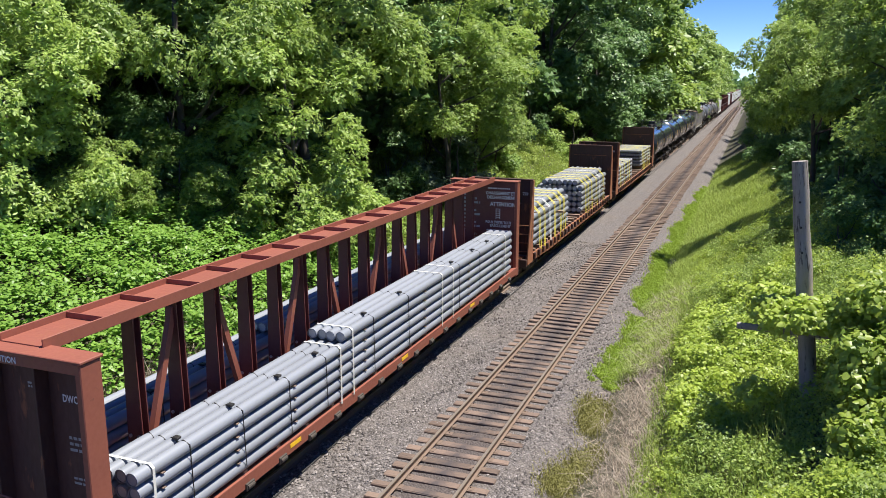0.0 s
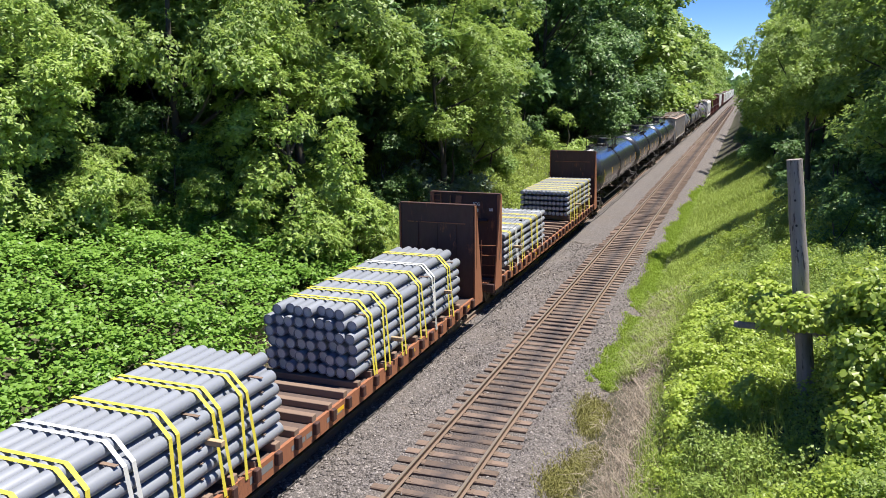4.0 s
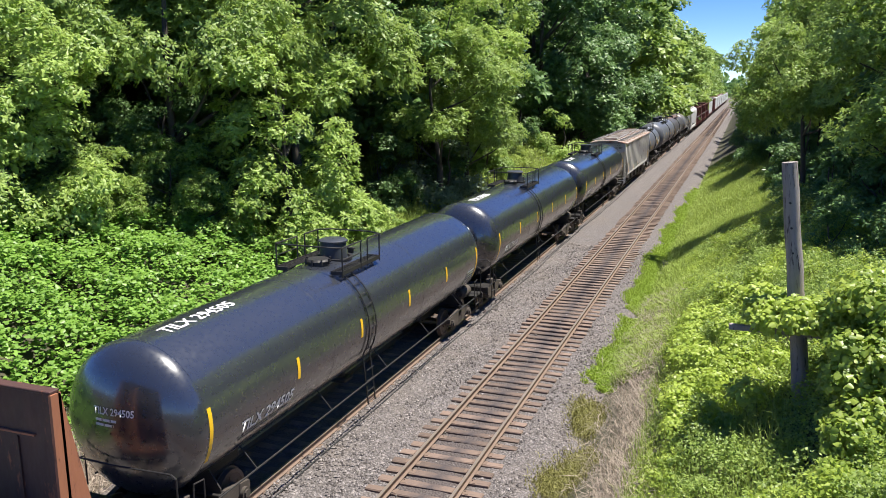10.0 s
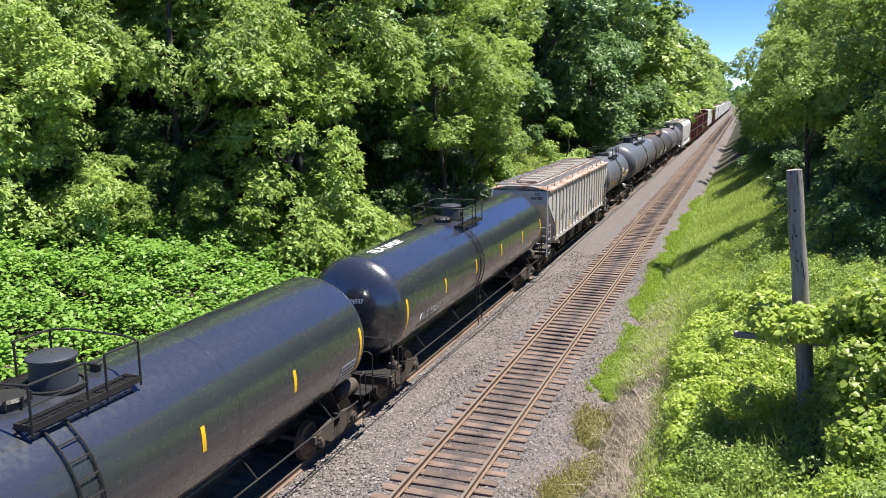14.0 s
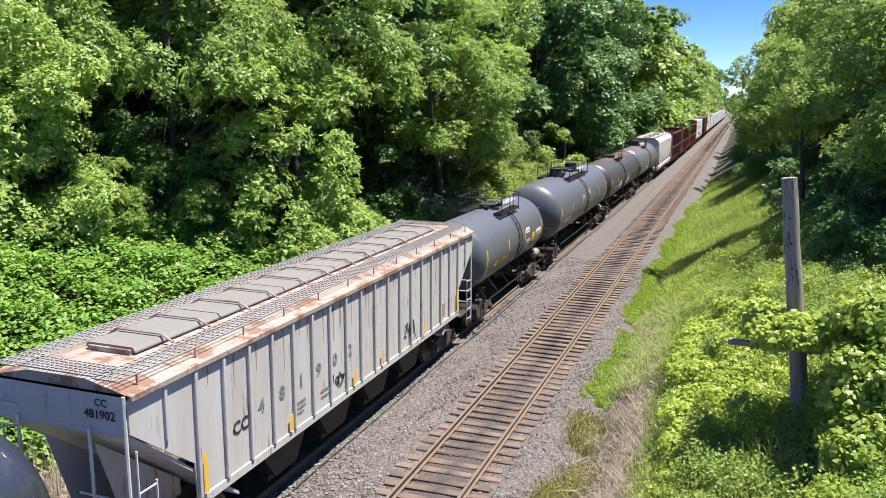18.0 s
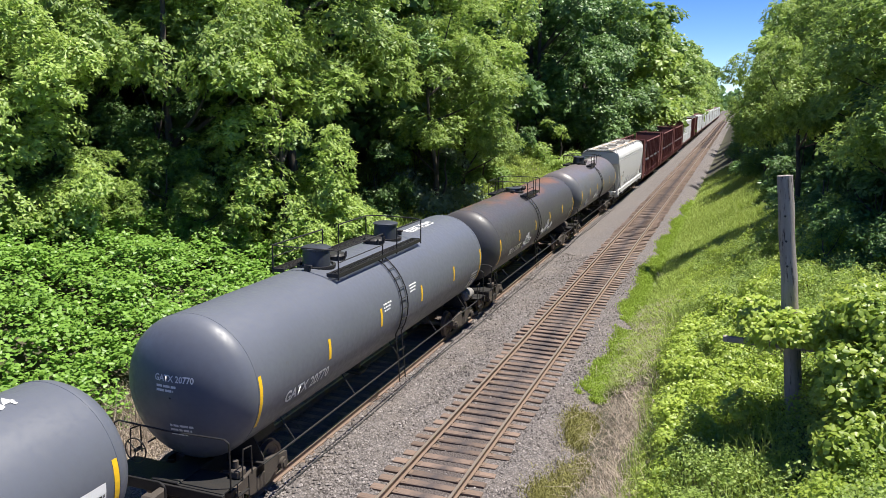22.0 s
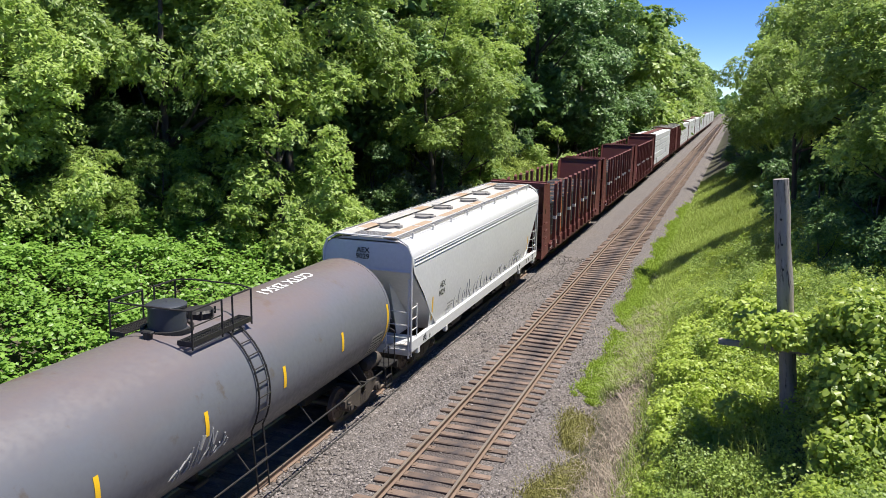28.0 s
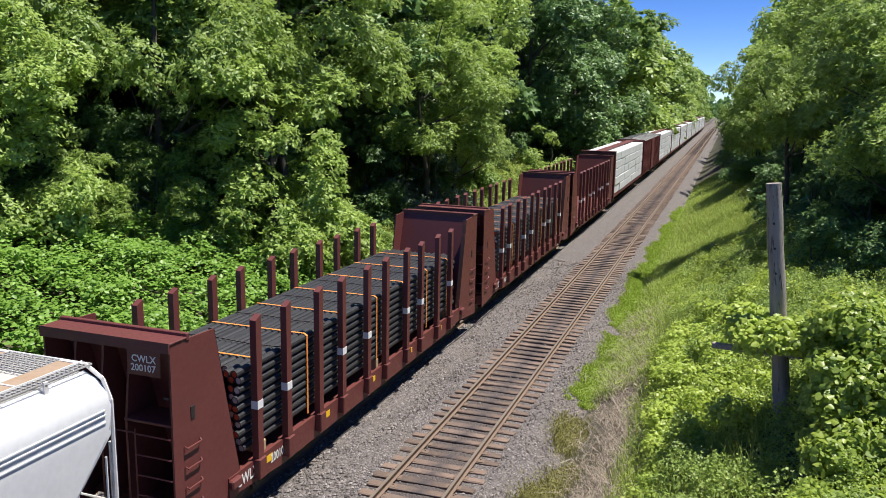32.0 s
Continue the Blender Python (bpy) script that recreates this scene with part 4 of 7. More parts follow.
M["rust_red"] = surface("red_oxide_paint", (0.27, 0.085, 0.055), (0.21, 0.07, 0.048), (0.15, 0.055, 0.04), rough=0.55, scale=0.9, fine=12, wear_from=0.64, bumps=0.08)
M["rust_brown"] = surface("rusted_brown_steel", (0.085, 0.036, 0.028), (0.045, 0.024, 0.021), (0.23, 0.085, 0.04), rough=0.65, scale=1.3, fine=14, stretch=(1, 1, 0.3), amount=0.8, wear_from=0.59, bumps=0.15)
M["rust_orange"] = surface("orange_rusted_steel", (0.34, 0.135, 0.065), (0.24, 0.09, 0.05), (0.10, 0.045, 0.03), rough=0.75, scale=1.6, fine=16, stretch=(1, 1, 0.3), wear_from=0.58, bumps=0.15)
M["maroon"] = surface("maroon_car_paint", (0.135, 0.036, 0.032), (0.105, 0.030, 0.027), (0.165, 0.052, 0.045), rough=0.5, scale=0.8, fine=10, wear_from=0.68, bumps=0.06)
M["hopper_grey"] = surface("weathered_grey_paint", (0.54, 0.535, 0.52), (0.44, 0.39, 0.35), (0.29, 0.20, 0.15), rough=0.6, scale=1.1, fine=9, stretch=(1, 2.2, 0.22), amount=0.75, wear_from=0.585, bumps=0.08)
M["hopper_roof"] = surface("rusted_grey_roof", (0.38, 0.33, 0.295), (0.29, 0.19, 0.145), (0.23, 0.125, 0.085), rough=0.75, scale=0.9, fine=10, wear_from=0.50, bumps=0.1)
M["hatch_grey"] = surface("grey_hatch_cover", (0.22, 0.21, 0.20), (0.27, 0.25, 0.235), rough=0.6, scale=1.2, fine=10)
M["hopper_white"] = surface("white_car_paint", (0.60, 0.61, 0.62), (0.54, 0.54, 0.54), rough=0.42, scale=0.7, fine=8, amount=0.4, bumps=0.03)
M["white_roof"] = surface("stained_white_roof", (0.48, 0.47, 0.445), (0.42, 0.385, 0.34), rough=0.6, scale=1.0, fine=9)
M["tan_plate"] = surface("tan_rusted_plate", (0.33, 0.225, 0.145), (0.42, 0.36, 0.29), rough=0.75, scale=1.4, fine=12)
M["galv"] = surface("galvanised_grating", (0.46, 0.45, 0.43), (0.36, 0.32, 0.28), rough=0.55, metal=0.1, scale=4, fine=40)
M["white_iron"] = surface("white_ironwork", (0.70, 0.70, 0.69), (0.52, 0.48, 0.43), rough=0.5, scale=3, fine=20)
M["pipe_grey"] = surface("grey_coated_pipe", (0.25, 0.268, 0.305), (0.20, 0.212, 0.24), rough=0.42, scale=1.5, fine=12, stretch=(1, 0.3, 1), bumps=0.04, per_object=0.18)
M["pipe_end"] = surface("pipe_end_cap", (0.52, 0.53, 0.52), (0.38, 0.39, 0.39), rough=0.6, scale=6, fine=30)
M["pipe_black"] = surface("black_coated_pipe", (0.028, 0.028, 0.030), (0.05, 0.05, 0.052), rough=0.45, scale=2, fine=14, per_object=0.3)
M["end_orange"] = surface("orange_end_cap", (0.60, 0.10, 0.04), rough=0.5)
M["end_white"] = surface("white_end_cap", (0.70, 0.68, 0.64), (0.55, 0.52, 0.48), rough=0.6)
M["strap_yellow"] = surface("yellow_webbing_strap", (0.72, 0.62, 0.06), (0.62, 0.55, 0.10), rough=0.65, scale=5, fine=40)
M["strap_white"] = surface("white_webbing_strap", (0.70, 0.70, 0.66), (0.60, 0.60, 0.56), rough=0.65, scale=5, fine=40)
M["strap_orange"] = surface("orange_webbing_strap", (0.75, 0.26, 0.05), rough=0.65, scale=5, fine=40)
M["lumber"] = surface("pale_lumber", (0.42, 0.30, 0.18), (0.33, 0.23, 0.14), rough=0.8, scale=2, fine=16, stretch=(0.4, 4, 4), per_object=0.3)
M["old_lumber"] = surface("weathered_lumber", (0.22, 0.15, 0.11), (0.15, 0.10, 0.08), rough=0.85, scale=2, fine=16, stretch=(0.4, 4, 4), per_object=0.35)
M["deck"] = surface("worn_car_deck", (0.13, 0.09, 0.075), (0.08, 0.055, 0.045), rough=0.85, scale=2, fine=14)
M["mark_yellow"] = surface("yellow_reflective_strip", (0.85, 0.52, 0.02), (0.78, 0.46, 0.02), rough=0.4, scale=6, fine=40, bumps=0.02)
M["letter_white"] = surface("white_lettering", (0.78, 0.78, 0.77), (0.66, 0.66, 0.65), rough=0.5, scale=6, fine=40, bumps=0.0)
M["letter_yellow"] = surface("yellow_lettering", (0.85, 0.55, 0.03), rough=0.5, bumps=0.0)
M["letter_black"] = surface("black_lettering", (0.03, 0.035, 0.03), rough=0.5, bumps=0.0)
M["letter_faint"] = surface("faded_lettering", (0.22, 0.22, 0.22), rough=0.6, bumps=0.0)
M["wrap_white"] = surface("white_lumber_wrap", (0.66, 0.69, 0.70), (0.50, 0.55, 0.57), (0.36, 0.42, 0.44), rough=0.5, scale=0.9, fine=8, wear_from=0.6, bumps=0.15)
M["box_roof"] = surface("grey_boxcar_roof", (0.36, 0.36, 0.35), (0.28, 0.27, 0.26), rough=0.6, scale=1, fine=9)
M["graffiti"] = surface("sprayed_line", (0.28, 0.29, 0.31), rough=0.6, bumps=0.0)
M["graffiti_white"] = surface("chalky_sprayed_line", (0.36, 0.36, 0.355), rough=0.6, bumps=0.0)



def rust_from_above(m, low, high, tint, strength):
    """A brown bloom of rust over the upper part of a tank, with a ragged lower limit."""
    nt = m.node_tree
    bs = nt.nodes["Principled BSDF"]
    old = bs.inputs["Base Color"].links[0].from_socket
    tc = nt.nodes.new("ShaderNodeTexCoord")
    xyz = nt.nodes.new("ShaderNodeSeparateXYZ")
    nt.links.new(tc.outputs["Object"], xyz.inputs[0])
    add = nt.nodes.new("ShaderNodeMath")
    add.operation = "MULTIPLY_ADD"
    nt.links.new(noise_tex(nt, 0.45, 6.0, 0.65, (1, 0.5, 1)), add.inputs[0])
    add.inputs[1].default_value = 2.2
    nt.links.new(xyz.outputs[2], add.inputs[2])
    span = nt.nodes.new("ShaderNodeMapRange")
    nt.links.new(add.outputs[0], span.inputs[0])
    span.inputs[1].default_value, span.inputs[2].default_value = low + 1.1, high + 1.1
    span.inputs[4].default_value = strength
    nt.links.new(mix(nt, span.outputs[0], old, tint), bs.inputs["Base Color"])


rust_from_above(M["tank_brownish"], 3.3, 4.6, (0.17, 0.115, 0.095), 0.75)
rust_from_above(M["tank_dull"], 3.5, 4.6, (0.10, 0.068, 0.058), 0.6)
rust_from_above(M["tank_dull"], 3.92, 4.2, (0.185, 0.085, 0.048), 0.8)
CARS = []          # every moving thing and its place along the line at the start
WHEELSETS = []


def rolls(name, s, label, category, group=""):
    t = thing(name, pose(TRAIN_X, s, 0), label, category, group)
    CARS.append((t, s))
    return t


def letters(text, height, put, mat, parent, wide=1.0, name="lettering", length=None):
    """Lettering from the built-in font, laid on a surface by put(along, up)."""
    cu = bpy.data.curves.new("letters", "FONT")
    cu.body, cu.size, cu.resolution_u, cu.offset = text, height / 0.69, 2, 0.035 * height
    ob = bpy.data.objects.new("letters", cu)
    me = bpy.data.meshes.new_from_object(ob)
    bpy.data.objects.remove(ob)
    if length:
        wide = length / max(v.co.x for v in me.vertices)
    for v in me.vertices:
        v.co = put(v.co.x * wide, v.co.y)
    me.materials.clear()
    me.materials.append(mat)
    return part(name, me, None, parent)


def bars(rows, put, mat, parent, seed=0, name="small_lettering"):
    """Lines of small writing: rows of (along, up, length, height), broken into words."""
    rng = random.Random(seed)
    s = Shape()
    for u, w, l, h in rows:
        x = u
        while x < u + l:
            k = min(rng.uniform(1.2, 4.0) * h, u + l - x)
            q = [put(x, w), put(x + k, w), put(x + k, w + h), put(x, w + h)]
            s.add(q, [(0, 1, 2, 3)])
            x += k + 0.5 * h
    return part(name, s, mat, parent)


def side_put(x, y0, z0):
    return lambda u, w: (x, y0 + u, z0 + w)


def end_put(y, x0, z0):
    return lambda u, w: (x0 + u, y, z0 + w)


def round_put(r, zc, y0, a0):
    return lambda u, w: (r * math.cos(a0 + w / r), y0 + u, zc + r * math.sin(a0 + w / r))


# shared running gear
def make_running_gear():
    w = Shape()
    for side in (-1, 1):
        prof = [(0.0, 0.06), (0.10, 0.08), (0.12, 0.15), (0.055, 0.17), (0.05, 0.36), (0.075, 0.385), (0.075, 0.455), (-0.03, 0.465), (-0.03, 0.50), (-0.065, 0.49), (-0.065, 0.40), (-0.03, 0.37), (-0.02, 0.17), (-0.07, 0.15), (-0.06, 0.08)]
        m = Matrix.Translation((side * 0.755, 0, 0)) @ Matrix.Rotation(radians(-90 * side), 4, "Z")
        w.spin(prof + prof[:1], n=24, m=m)
        for i in range(5):   # plate stiffeners that show the wheel turning
            a = math.tau * i / 5
            c = Vector((side * 0.79, 0.27 * math.cos(a), 0.27 * math.sin(a)))
            w.rod(c - Vector((0.012, 0, 0)), c + Vector((0.03 * side, 0, 0)), 0.05, 7)
    w.rod((-0.95, 0, 0), (0.95, 0, 0), 0.085, 12)
    g = {"wheelset": w.mesh("wheelset", 0.7)}
    g["wheelset"].materials.append(M["wheel_steel"])
    for side in (-1, 1):
        f = Shape()
        x = side * 0.99
        top = [(-1.12, 0.50), (-1.10, 0.66), (-0.80, 0.70), (-0.36, 0.80), (0.36, 0.80), (0.80, 0.70), (1.10, 0.66), (1.12, 0.50), (0.98, 0.42), (0.76, 0.50), (0.40, 0.28), (0.28, 0.24), (-0.28, 0.24), (-0.40, 0.28), (-0.76, 0.50), (-0.98, 0.42)]
        n = len(top)
        f.sheet(top, 0.13 * side, "x", x)
        for y in (-0.88, 0.88):
            f.rod((x - 0.02 * side, y, 0.46), (x + 0.20 * side, y, 0.46), 0.14, 12)
            f.rod((x + 0.20 * side, y, 0.46), (x + 0.235 * side, y, 0.46), 0.09, 10)
        for y in (-0.13, 0.0, 0.13):
            f.rod((x + 0.09 * side, y, 0.30), (x + 0.09 * side, y, 0.58), 0.062, 8)
        g["side_frame", side] = f.mesh("side_frame", 0.6)
        g["side_frame", side].materials.append(M["dirty_iron"])
    b = Shape().box(-1.12, 1.12, -0.19, 0.19, 0.56, 0.78, 0.03).rod((0, 0, 0.78), (0, 0, 0.88), 0.2, 16)
    g["bolster"] = b.mesh("bolster")
    g["bolster"].materials.append(M["dirty_iron"])
    k = Shape()
    for y in (-0.40, 0.40):
        k.line([(-0.7, y, 0.36), (0, y * 0.8, 0.42), (0.7, y, 0.36)], 0.03)
        for x in (-0.755, 0.755):
            k.box(x - 0.05, x + 0.05, y - 0.05, y + 0.05, 0.28, 0.60, 0.01)
    k.rod((0, -0.32, 0.42), (0, 0.32, 0.42), 0.025)
    g["brake_rigging"] = k.mesh("brake_rigging")
    g["brake_rigging"].materials.append(M["dirty_iron"])
    c = Shape().box(-0.09, 0.09, 0.0, 0.62, 0.73, 0.92, 0.02).box(-0.14, 0.14, -0.16, 0.06, 0.68, 0.97, 0.04).box(0.02, 0.17, -0.30, -0.10, 0.70, 0.95, 0.04).box(-0.16, -0.06, -0.24, -0.1, 0.74, 0.91, 0.03)
    g["coupler"] = c.mesh("coupler")
    g["coupler"].materials.append(M["dirty_iron"])
    h = Shape()
    h.line([(0.30, 0.1, 0.80), (0.34, -0.08, 0.62), (0.26, -0.28, 0.50), (0.12, -0.42, 0.52)], 0.028)
    g["air_hose"] = h.mesh("air_hose")
    g["air_hose"].materials.append(M["black_rubber"])
    return g


GEAR = make_running_gear()


def bogie(car, y):
    b = part("bogie", GEAR["bolster"], None, car, "dusty dark cast-steel truck", at=pose(0, y, 0))
    for side in (-1, 1):
        part("side_frame", GEAR["side_frame", side], None, b)
    part("brake_rigging", GEAR["brake_rigging"], None, b)
    for dy in (-0.88, 0.88):
        WHEELSETS.append((part("wheelset", GEAR["wheelset"], None, b, at=pose(0, dy, 0.46)), dy))


def couplers(car, length):
    part("coupler", GEAR["coupler"], None, car, at=pose(0, -0.42, 0))
    part("coupler", GEAR["coupler"], None, car, at=pose(0, length + 0.42, 0, 0, 0, 180))
    part("air_hose", GEAR["air_hose"], None, car, at=pose(0, 0.0, 0))
    part("air_hose", GEAR["air_hose"], None, car, at=pose(0, length, 0, 0, 0, 180))


def ladder(car, name, x, y0, y1, z0, z1, step, mat, r=0.014):
    """A straight ladder in a plane of constant x, stiles at y0 and y1; or of constant y when x is a pair."""
    s = Shape()
    if isinstance(x, tuple):
        a, b = x
        for q in x:
            s.rod((q, y0, z0), (q, y0, z1), r * 1.5, 6)
        z = z0 + 0.12
        while z < z1:
            s.rod((a, y0, z), (b, y0, z), r, 6)
            z += step
    else:
        for q in (y0, y1):
            s.rod((x, q, z0), (x, q, z1), r * 1.5, 6)
        z = z0 + 0.12
        while z < z1:
            s.rod((x, y0, z), (x, y1, z), r, 6)
            z += step
    return part(name, s, mat, car)


def brake_wheel(car, x, y, z, mat):
    s = Shape()
    pts = [(x + 0.26 * math.cos(math.tau * i / 16), y, z + 0.26 * math.sin(math.tau * i / 16)) for i in range(17)]
    s.line(pts, 0.016, 5)
    for i in range(3):
        a = math.tau * i / 3 + 0.3
        s.rod((x, y, z), (x + 0.25 * math.cos(a), y, z + 0.25 * math.sin(a)), 0.013, 5)
    s.rod((x, y - 0.03, z), (x, y + 0.12, z), 0.04, 8)
    return part("hand_brake_wheel", s, mat, car)


# ---- tank cars ----
def tank_car(s, first, last, r, zc, paint, label, marks, deck=None, mid=None, end_text="", side_text="", text_paint="letter_white",
             top_text="", top_at=1.5, top_flip=False, domes=(0.0,), plat=(-1.3, 1.6), ladder_at=0.5, placard="far", rust_top=(), scribble=(), end_rows=(), seams=(), text_at=1.0, low_cap=False, panels=()):
    """s: the place of the near end sill. first, last: the outer yellow strips, from s."""
    length = first + last
    car = rolls("tank_car", s, label, "tank car", "tank cars")
    mid = mid if mid is not None else length / 2
    a, b = first - 0.10, last + 0.10
    hd = r * 0.50
    prof = [(a - hd, 0.02)] + [(a - hd * math.cos(t), r * math.sin(t)) for t in [radians(q) for q in (14, 28, 42, 55, 67, 77, 85)]] + [(a, r)]
    prof += [(a + (b - a) * i / 12, r) for i in range(1, 12)] + [(b + (p0 - a) * -1, rr) for p0, rr in prof[::-1]]
    shell = part("tank_shell", Shape().spin(prof, (0, zc), 56), M[paint], car, smooth=0.6)
    for q in (a + 0.02, b - 0.02, *seams):
        part("weld_seam", Shape().spin([(q - 0.02, r - 0.01), (q - 0.012, r + 0.006), (q + 0.012, r + 0.006), (q + 0.02, r - 0.01)], (0, zc), 56), M[paint], shell, smooth=0.8)
    # jacket seam low on the side
    iron = M["black_iron"]
    for side in (-1, 1):
        for y in (0.0, length):
            out = 1 if y else -1
            rail = Shape()
            y1 = y + (-0.25 if out > 0 else 0.25)
            rail.line([(side * 1.42, y1, 1.0), (side * 1.42, y1, 1.98), (side * 1.30, y1, 2.05), (0, y1 + 0.02 * out, 2.02)], 0.019)
            rail.line([(side * 1.42, y1 - 0.75 * out, 1.0), (side * 1.42, y1 - 0.75 * out, 1.62), (side * 1.42, y1 - 0.45 * out, 1.66), (side * 1.42, y1 - 0.40 * out, 1.0)], 0.016)
            part("end_handrail", rail, iron, car)
            step = Shape()
            for z in (0.42, 0.72):
                step.box(side * 1.42 - 0.03, side * 1.42 + 0.03, y1 - 0.42 * out - 0.2, y1 - 0.42 * out + 0.2, z, z + 0.025)
            for q in (-0.2, 0.2):
                step.rod((side * 1.42, y1 - 0.42 * out + q, 0.42), (side * 1.42, y1 - 0.42 * out + q, 1.02), 0.015, 5)
            part("sill_step", step, iron, car)
        # long side rail with its struts
        sr = Shape().rod((side * 1.50, 1.3, 1.08), (side * 1.50, length - 1.3, 1.08), 0.022, 6)
        n = 5
        for i in range(n):
            y = 2.6 + (length - 5.2) * i / (n - 1)
            sr.rod((side * 1.50, y, 1.08), (side * (r * 0.72), y - 0.02, zc - r * 0.70), 0.018, 5)
        part("side_handrail", sr, iron, car)
    for y, out in ((0.0, -1), (length, 1)):
        p = Shape().box(-1.40, 1.40, min(y, y - 0.75 * out), max(y, y - 0.75 * out), 0.98, 1.02, 0.005)
        p.box(-1.42, 1.42, y - 0.05, y + 0.05, 0.78, 1.0, 0.01)
        part("end_platform", p, iron, car)
        sill = Shape().box(-0.34, 0.34, min(y, y - 3.6 * out), max(y, y - 3.6 * out), 0.70, 1.06, 0.02)
        part("stub_sill", sill, iron, car)
        cy = y - 1.75 * out
        w = r * 0.62
        arc = [(x, zc - math.sqrt(max(0.0, (r + 0.015) ** 2 - x * x))) for x in np.linspace(-w, w, 13)]
        web = Shape().sheet([(-1.22, 0.90), (1.22, 0.90), (1.22, 1.0)] + [(x, z) for x, z in arc[::-1]] + [(-1.22, 1.0)], 0.035, "y", cy - 0.018)
        web.box(-1.24, 1.24, cy - 0.11, cy + 0.11, 0.86, 0.91, 0.01)
        part("saddle", web, iron, car)
        bogie(car, cy)
    couplers(car, length)
    brake_wheel(car, -0.75, 0.08, 1.55, iron)
    part("air_reservoir", Shape().rod((0.95, length - 1.25, 1.20), (0.95, length - 0.55, 1.20), 0.20, 16).rod((0.95, length - 1.33, 1.20), (0.95, length - 1.25, 1.20), 0.10, 16, 0.20).rod((0.95, length - 0.55, 1.20), (0.95, length - 0.47, 1.20), 0.20, 16, 0.10), M["hatch_grey"] if paint == "tank_grey" else M["dirty_iron"], car, "round air reservoir on the end platform", 0.6)
    part("end_valve", Shape().box(1.12, 1.36, 0.60, 0.90, 1.02, 1.20, 0.03).rod((1.2, 0.75, 1.2), (1.2, 0.75, 1.36), 0.06, 10), M["dirty_iron"], car)
    # outlet valve and pipes under the belly
    part("bottom_outlet", Shape().rod((0, mid, zc - r + 0.03), (0, mid, 0.55), 0.16, 14).box(-0.3, 0.3, mid - 0.25, mid + 0.25, 0.50, 0.62, 0.03), iron, car)
    # top fittings
    top = zc + r
    y0, y1 = mid + plat[0], mid + plat[1]
    for side in (-1, 1):
        x0, x1 = sorted((side * 0.64, side * 0.98))
        z = top - 0.10
        walk_ = Shape()
        for i in range(9):
            xx = x0 + (x1 - x0) * i / 8
            walk_.box(xx - 0.008, xx + 0.008, y0, y1, z, z + 0.03)
        for i in range(int((y1 - y0) / 0.14)):
            yy = y0 + 0.07 + i * 0.14
            walk_.box(x0, x1, yy - 0.008, yy + 0.008, z + 0.012, z + 0.03)
        walk_.box(x0, x1, y0 - 0.02, y0 + 0.02, z - 0.06, z + 0.04).box(x0, x1, y1 - 0.02, y1 + 0.02, z - 0.06, z + 0.04)
        walk_.box(side * 0.98 - 0.012, side * 0.98 + 0.012, y0, y1, z - 0.06, z + 0.05)
        part("running_board", walk_, iron, car, "black grated walkway on the tank top")
        xx = side * 0.98
        ys = [y0, y0 + (y1 - y0) * 0.48, y0 + (y1 - y0) * 0.66, y1]
        for yy in ys:
            part("railing_post", Shape().rod((xx, yy, z - 0.12), (xx, yy, z + 0.66), 0.021, 6), iron, car)
        part("top_rail", Shape().rod((xx, ys[0], z + 0.66), (xx, ys[1], z + 0.66), 0.021, 6), iron, car)
        part("top_rail", Shape().rod((xx, ys[2], z + 0.66), (xx, ys[3], z + 0.66), 0.021, 6), iron, car)
        part("mid_rail", Shape().rod((xx, ys[0], z + 0.34), (xx, ys[1], z + 0.34), 0.014, 6), iron, car)
        if side < 0:
            for yy, o in ((y0, -0.12), (y1, 0.12)):
                part("end_rail", Shape().line([(-0.98, yy, z + 0.66), (-0.6, yy + o, z + 0.68), (0.6, yy + o, z + 0.68), (0.98, yy, z + 0.66)], 0.021, 6), iron, car)
        lad = Shape()
        yl = mid + ladder_at
        for dy in (-0.21, 0.21):
            pts = [(side * (r + 0.05) * math.cos(t), yl + dy, zc + (r + 0.05) * math.sin(t)) for t in [radians(q) for q in range(60, -31, -10)]]
            pts += [(side * r * 0.98, yl + dy, 0.45)]
            lad.line(pts, 0.02, 6)
        for t in range(54, -31, -11):
            c, q = math.cos(radians(t)), math.sin(radians(t))
            lad.rod((side * (r + 0.06) * c, yl - 0.21, zc + (r + 0.06) * q), (side * (r + 0.06) * c, yl + 0.21, zc + (r + 0.06) * q), 0.013, 5)
        for z in (0.5, 0.8, 1.1, 1.4):
            lad.rod((side * (r * 0.96), yl - 0.21, z), (side * (r * 0.96), yl + 0.21, z), 0.013, 5)
        part("side_ladder", lad, iron, car, "black ladder bent round the tank")
    for d in domes:
        yd = mid + d
        hs = 0.45 if low_cap else 1.15
        dome = part("dome_housing", Shape().spin([(q0 * hs, q1) for q0, q1 in [(-0.10, 0.45), (-0.02, 0.45), (0.02, 0.38), (0.40, 0.36), (0.41, 0.40), (0.44, 0.40), (0.47, 0.34), (0.475, 0.02)]], n=26,
                    m=Matrix.Translation((0, yd, top - 0.03)) @ Matrix.Rotation(radians(90), 4, "X")), M["dome_grey"], car, "round dark valve housing", 0.6)
        hinge = Shape().spin([(-0.02, 0.455), (-0.02, 0.52), (0.05, 0.52), (0.05, 0.455)], n=26, m=Matrix.Translation((0, yd, top - 0.03)) @ Matrix.Rotation(radians(90), 4, "X"))
        part("bolt_ring", hinge, iron, dome)
        yv = yd + (-0.95 if paint == "tank_black" or d > 0 else 0.95)
        yo = yd + (0.75 if yv < yd else -0.75)
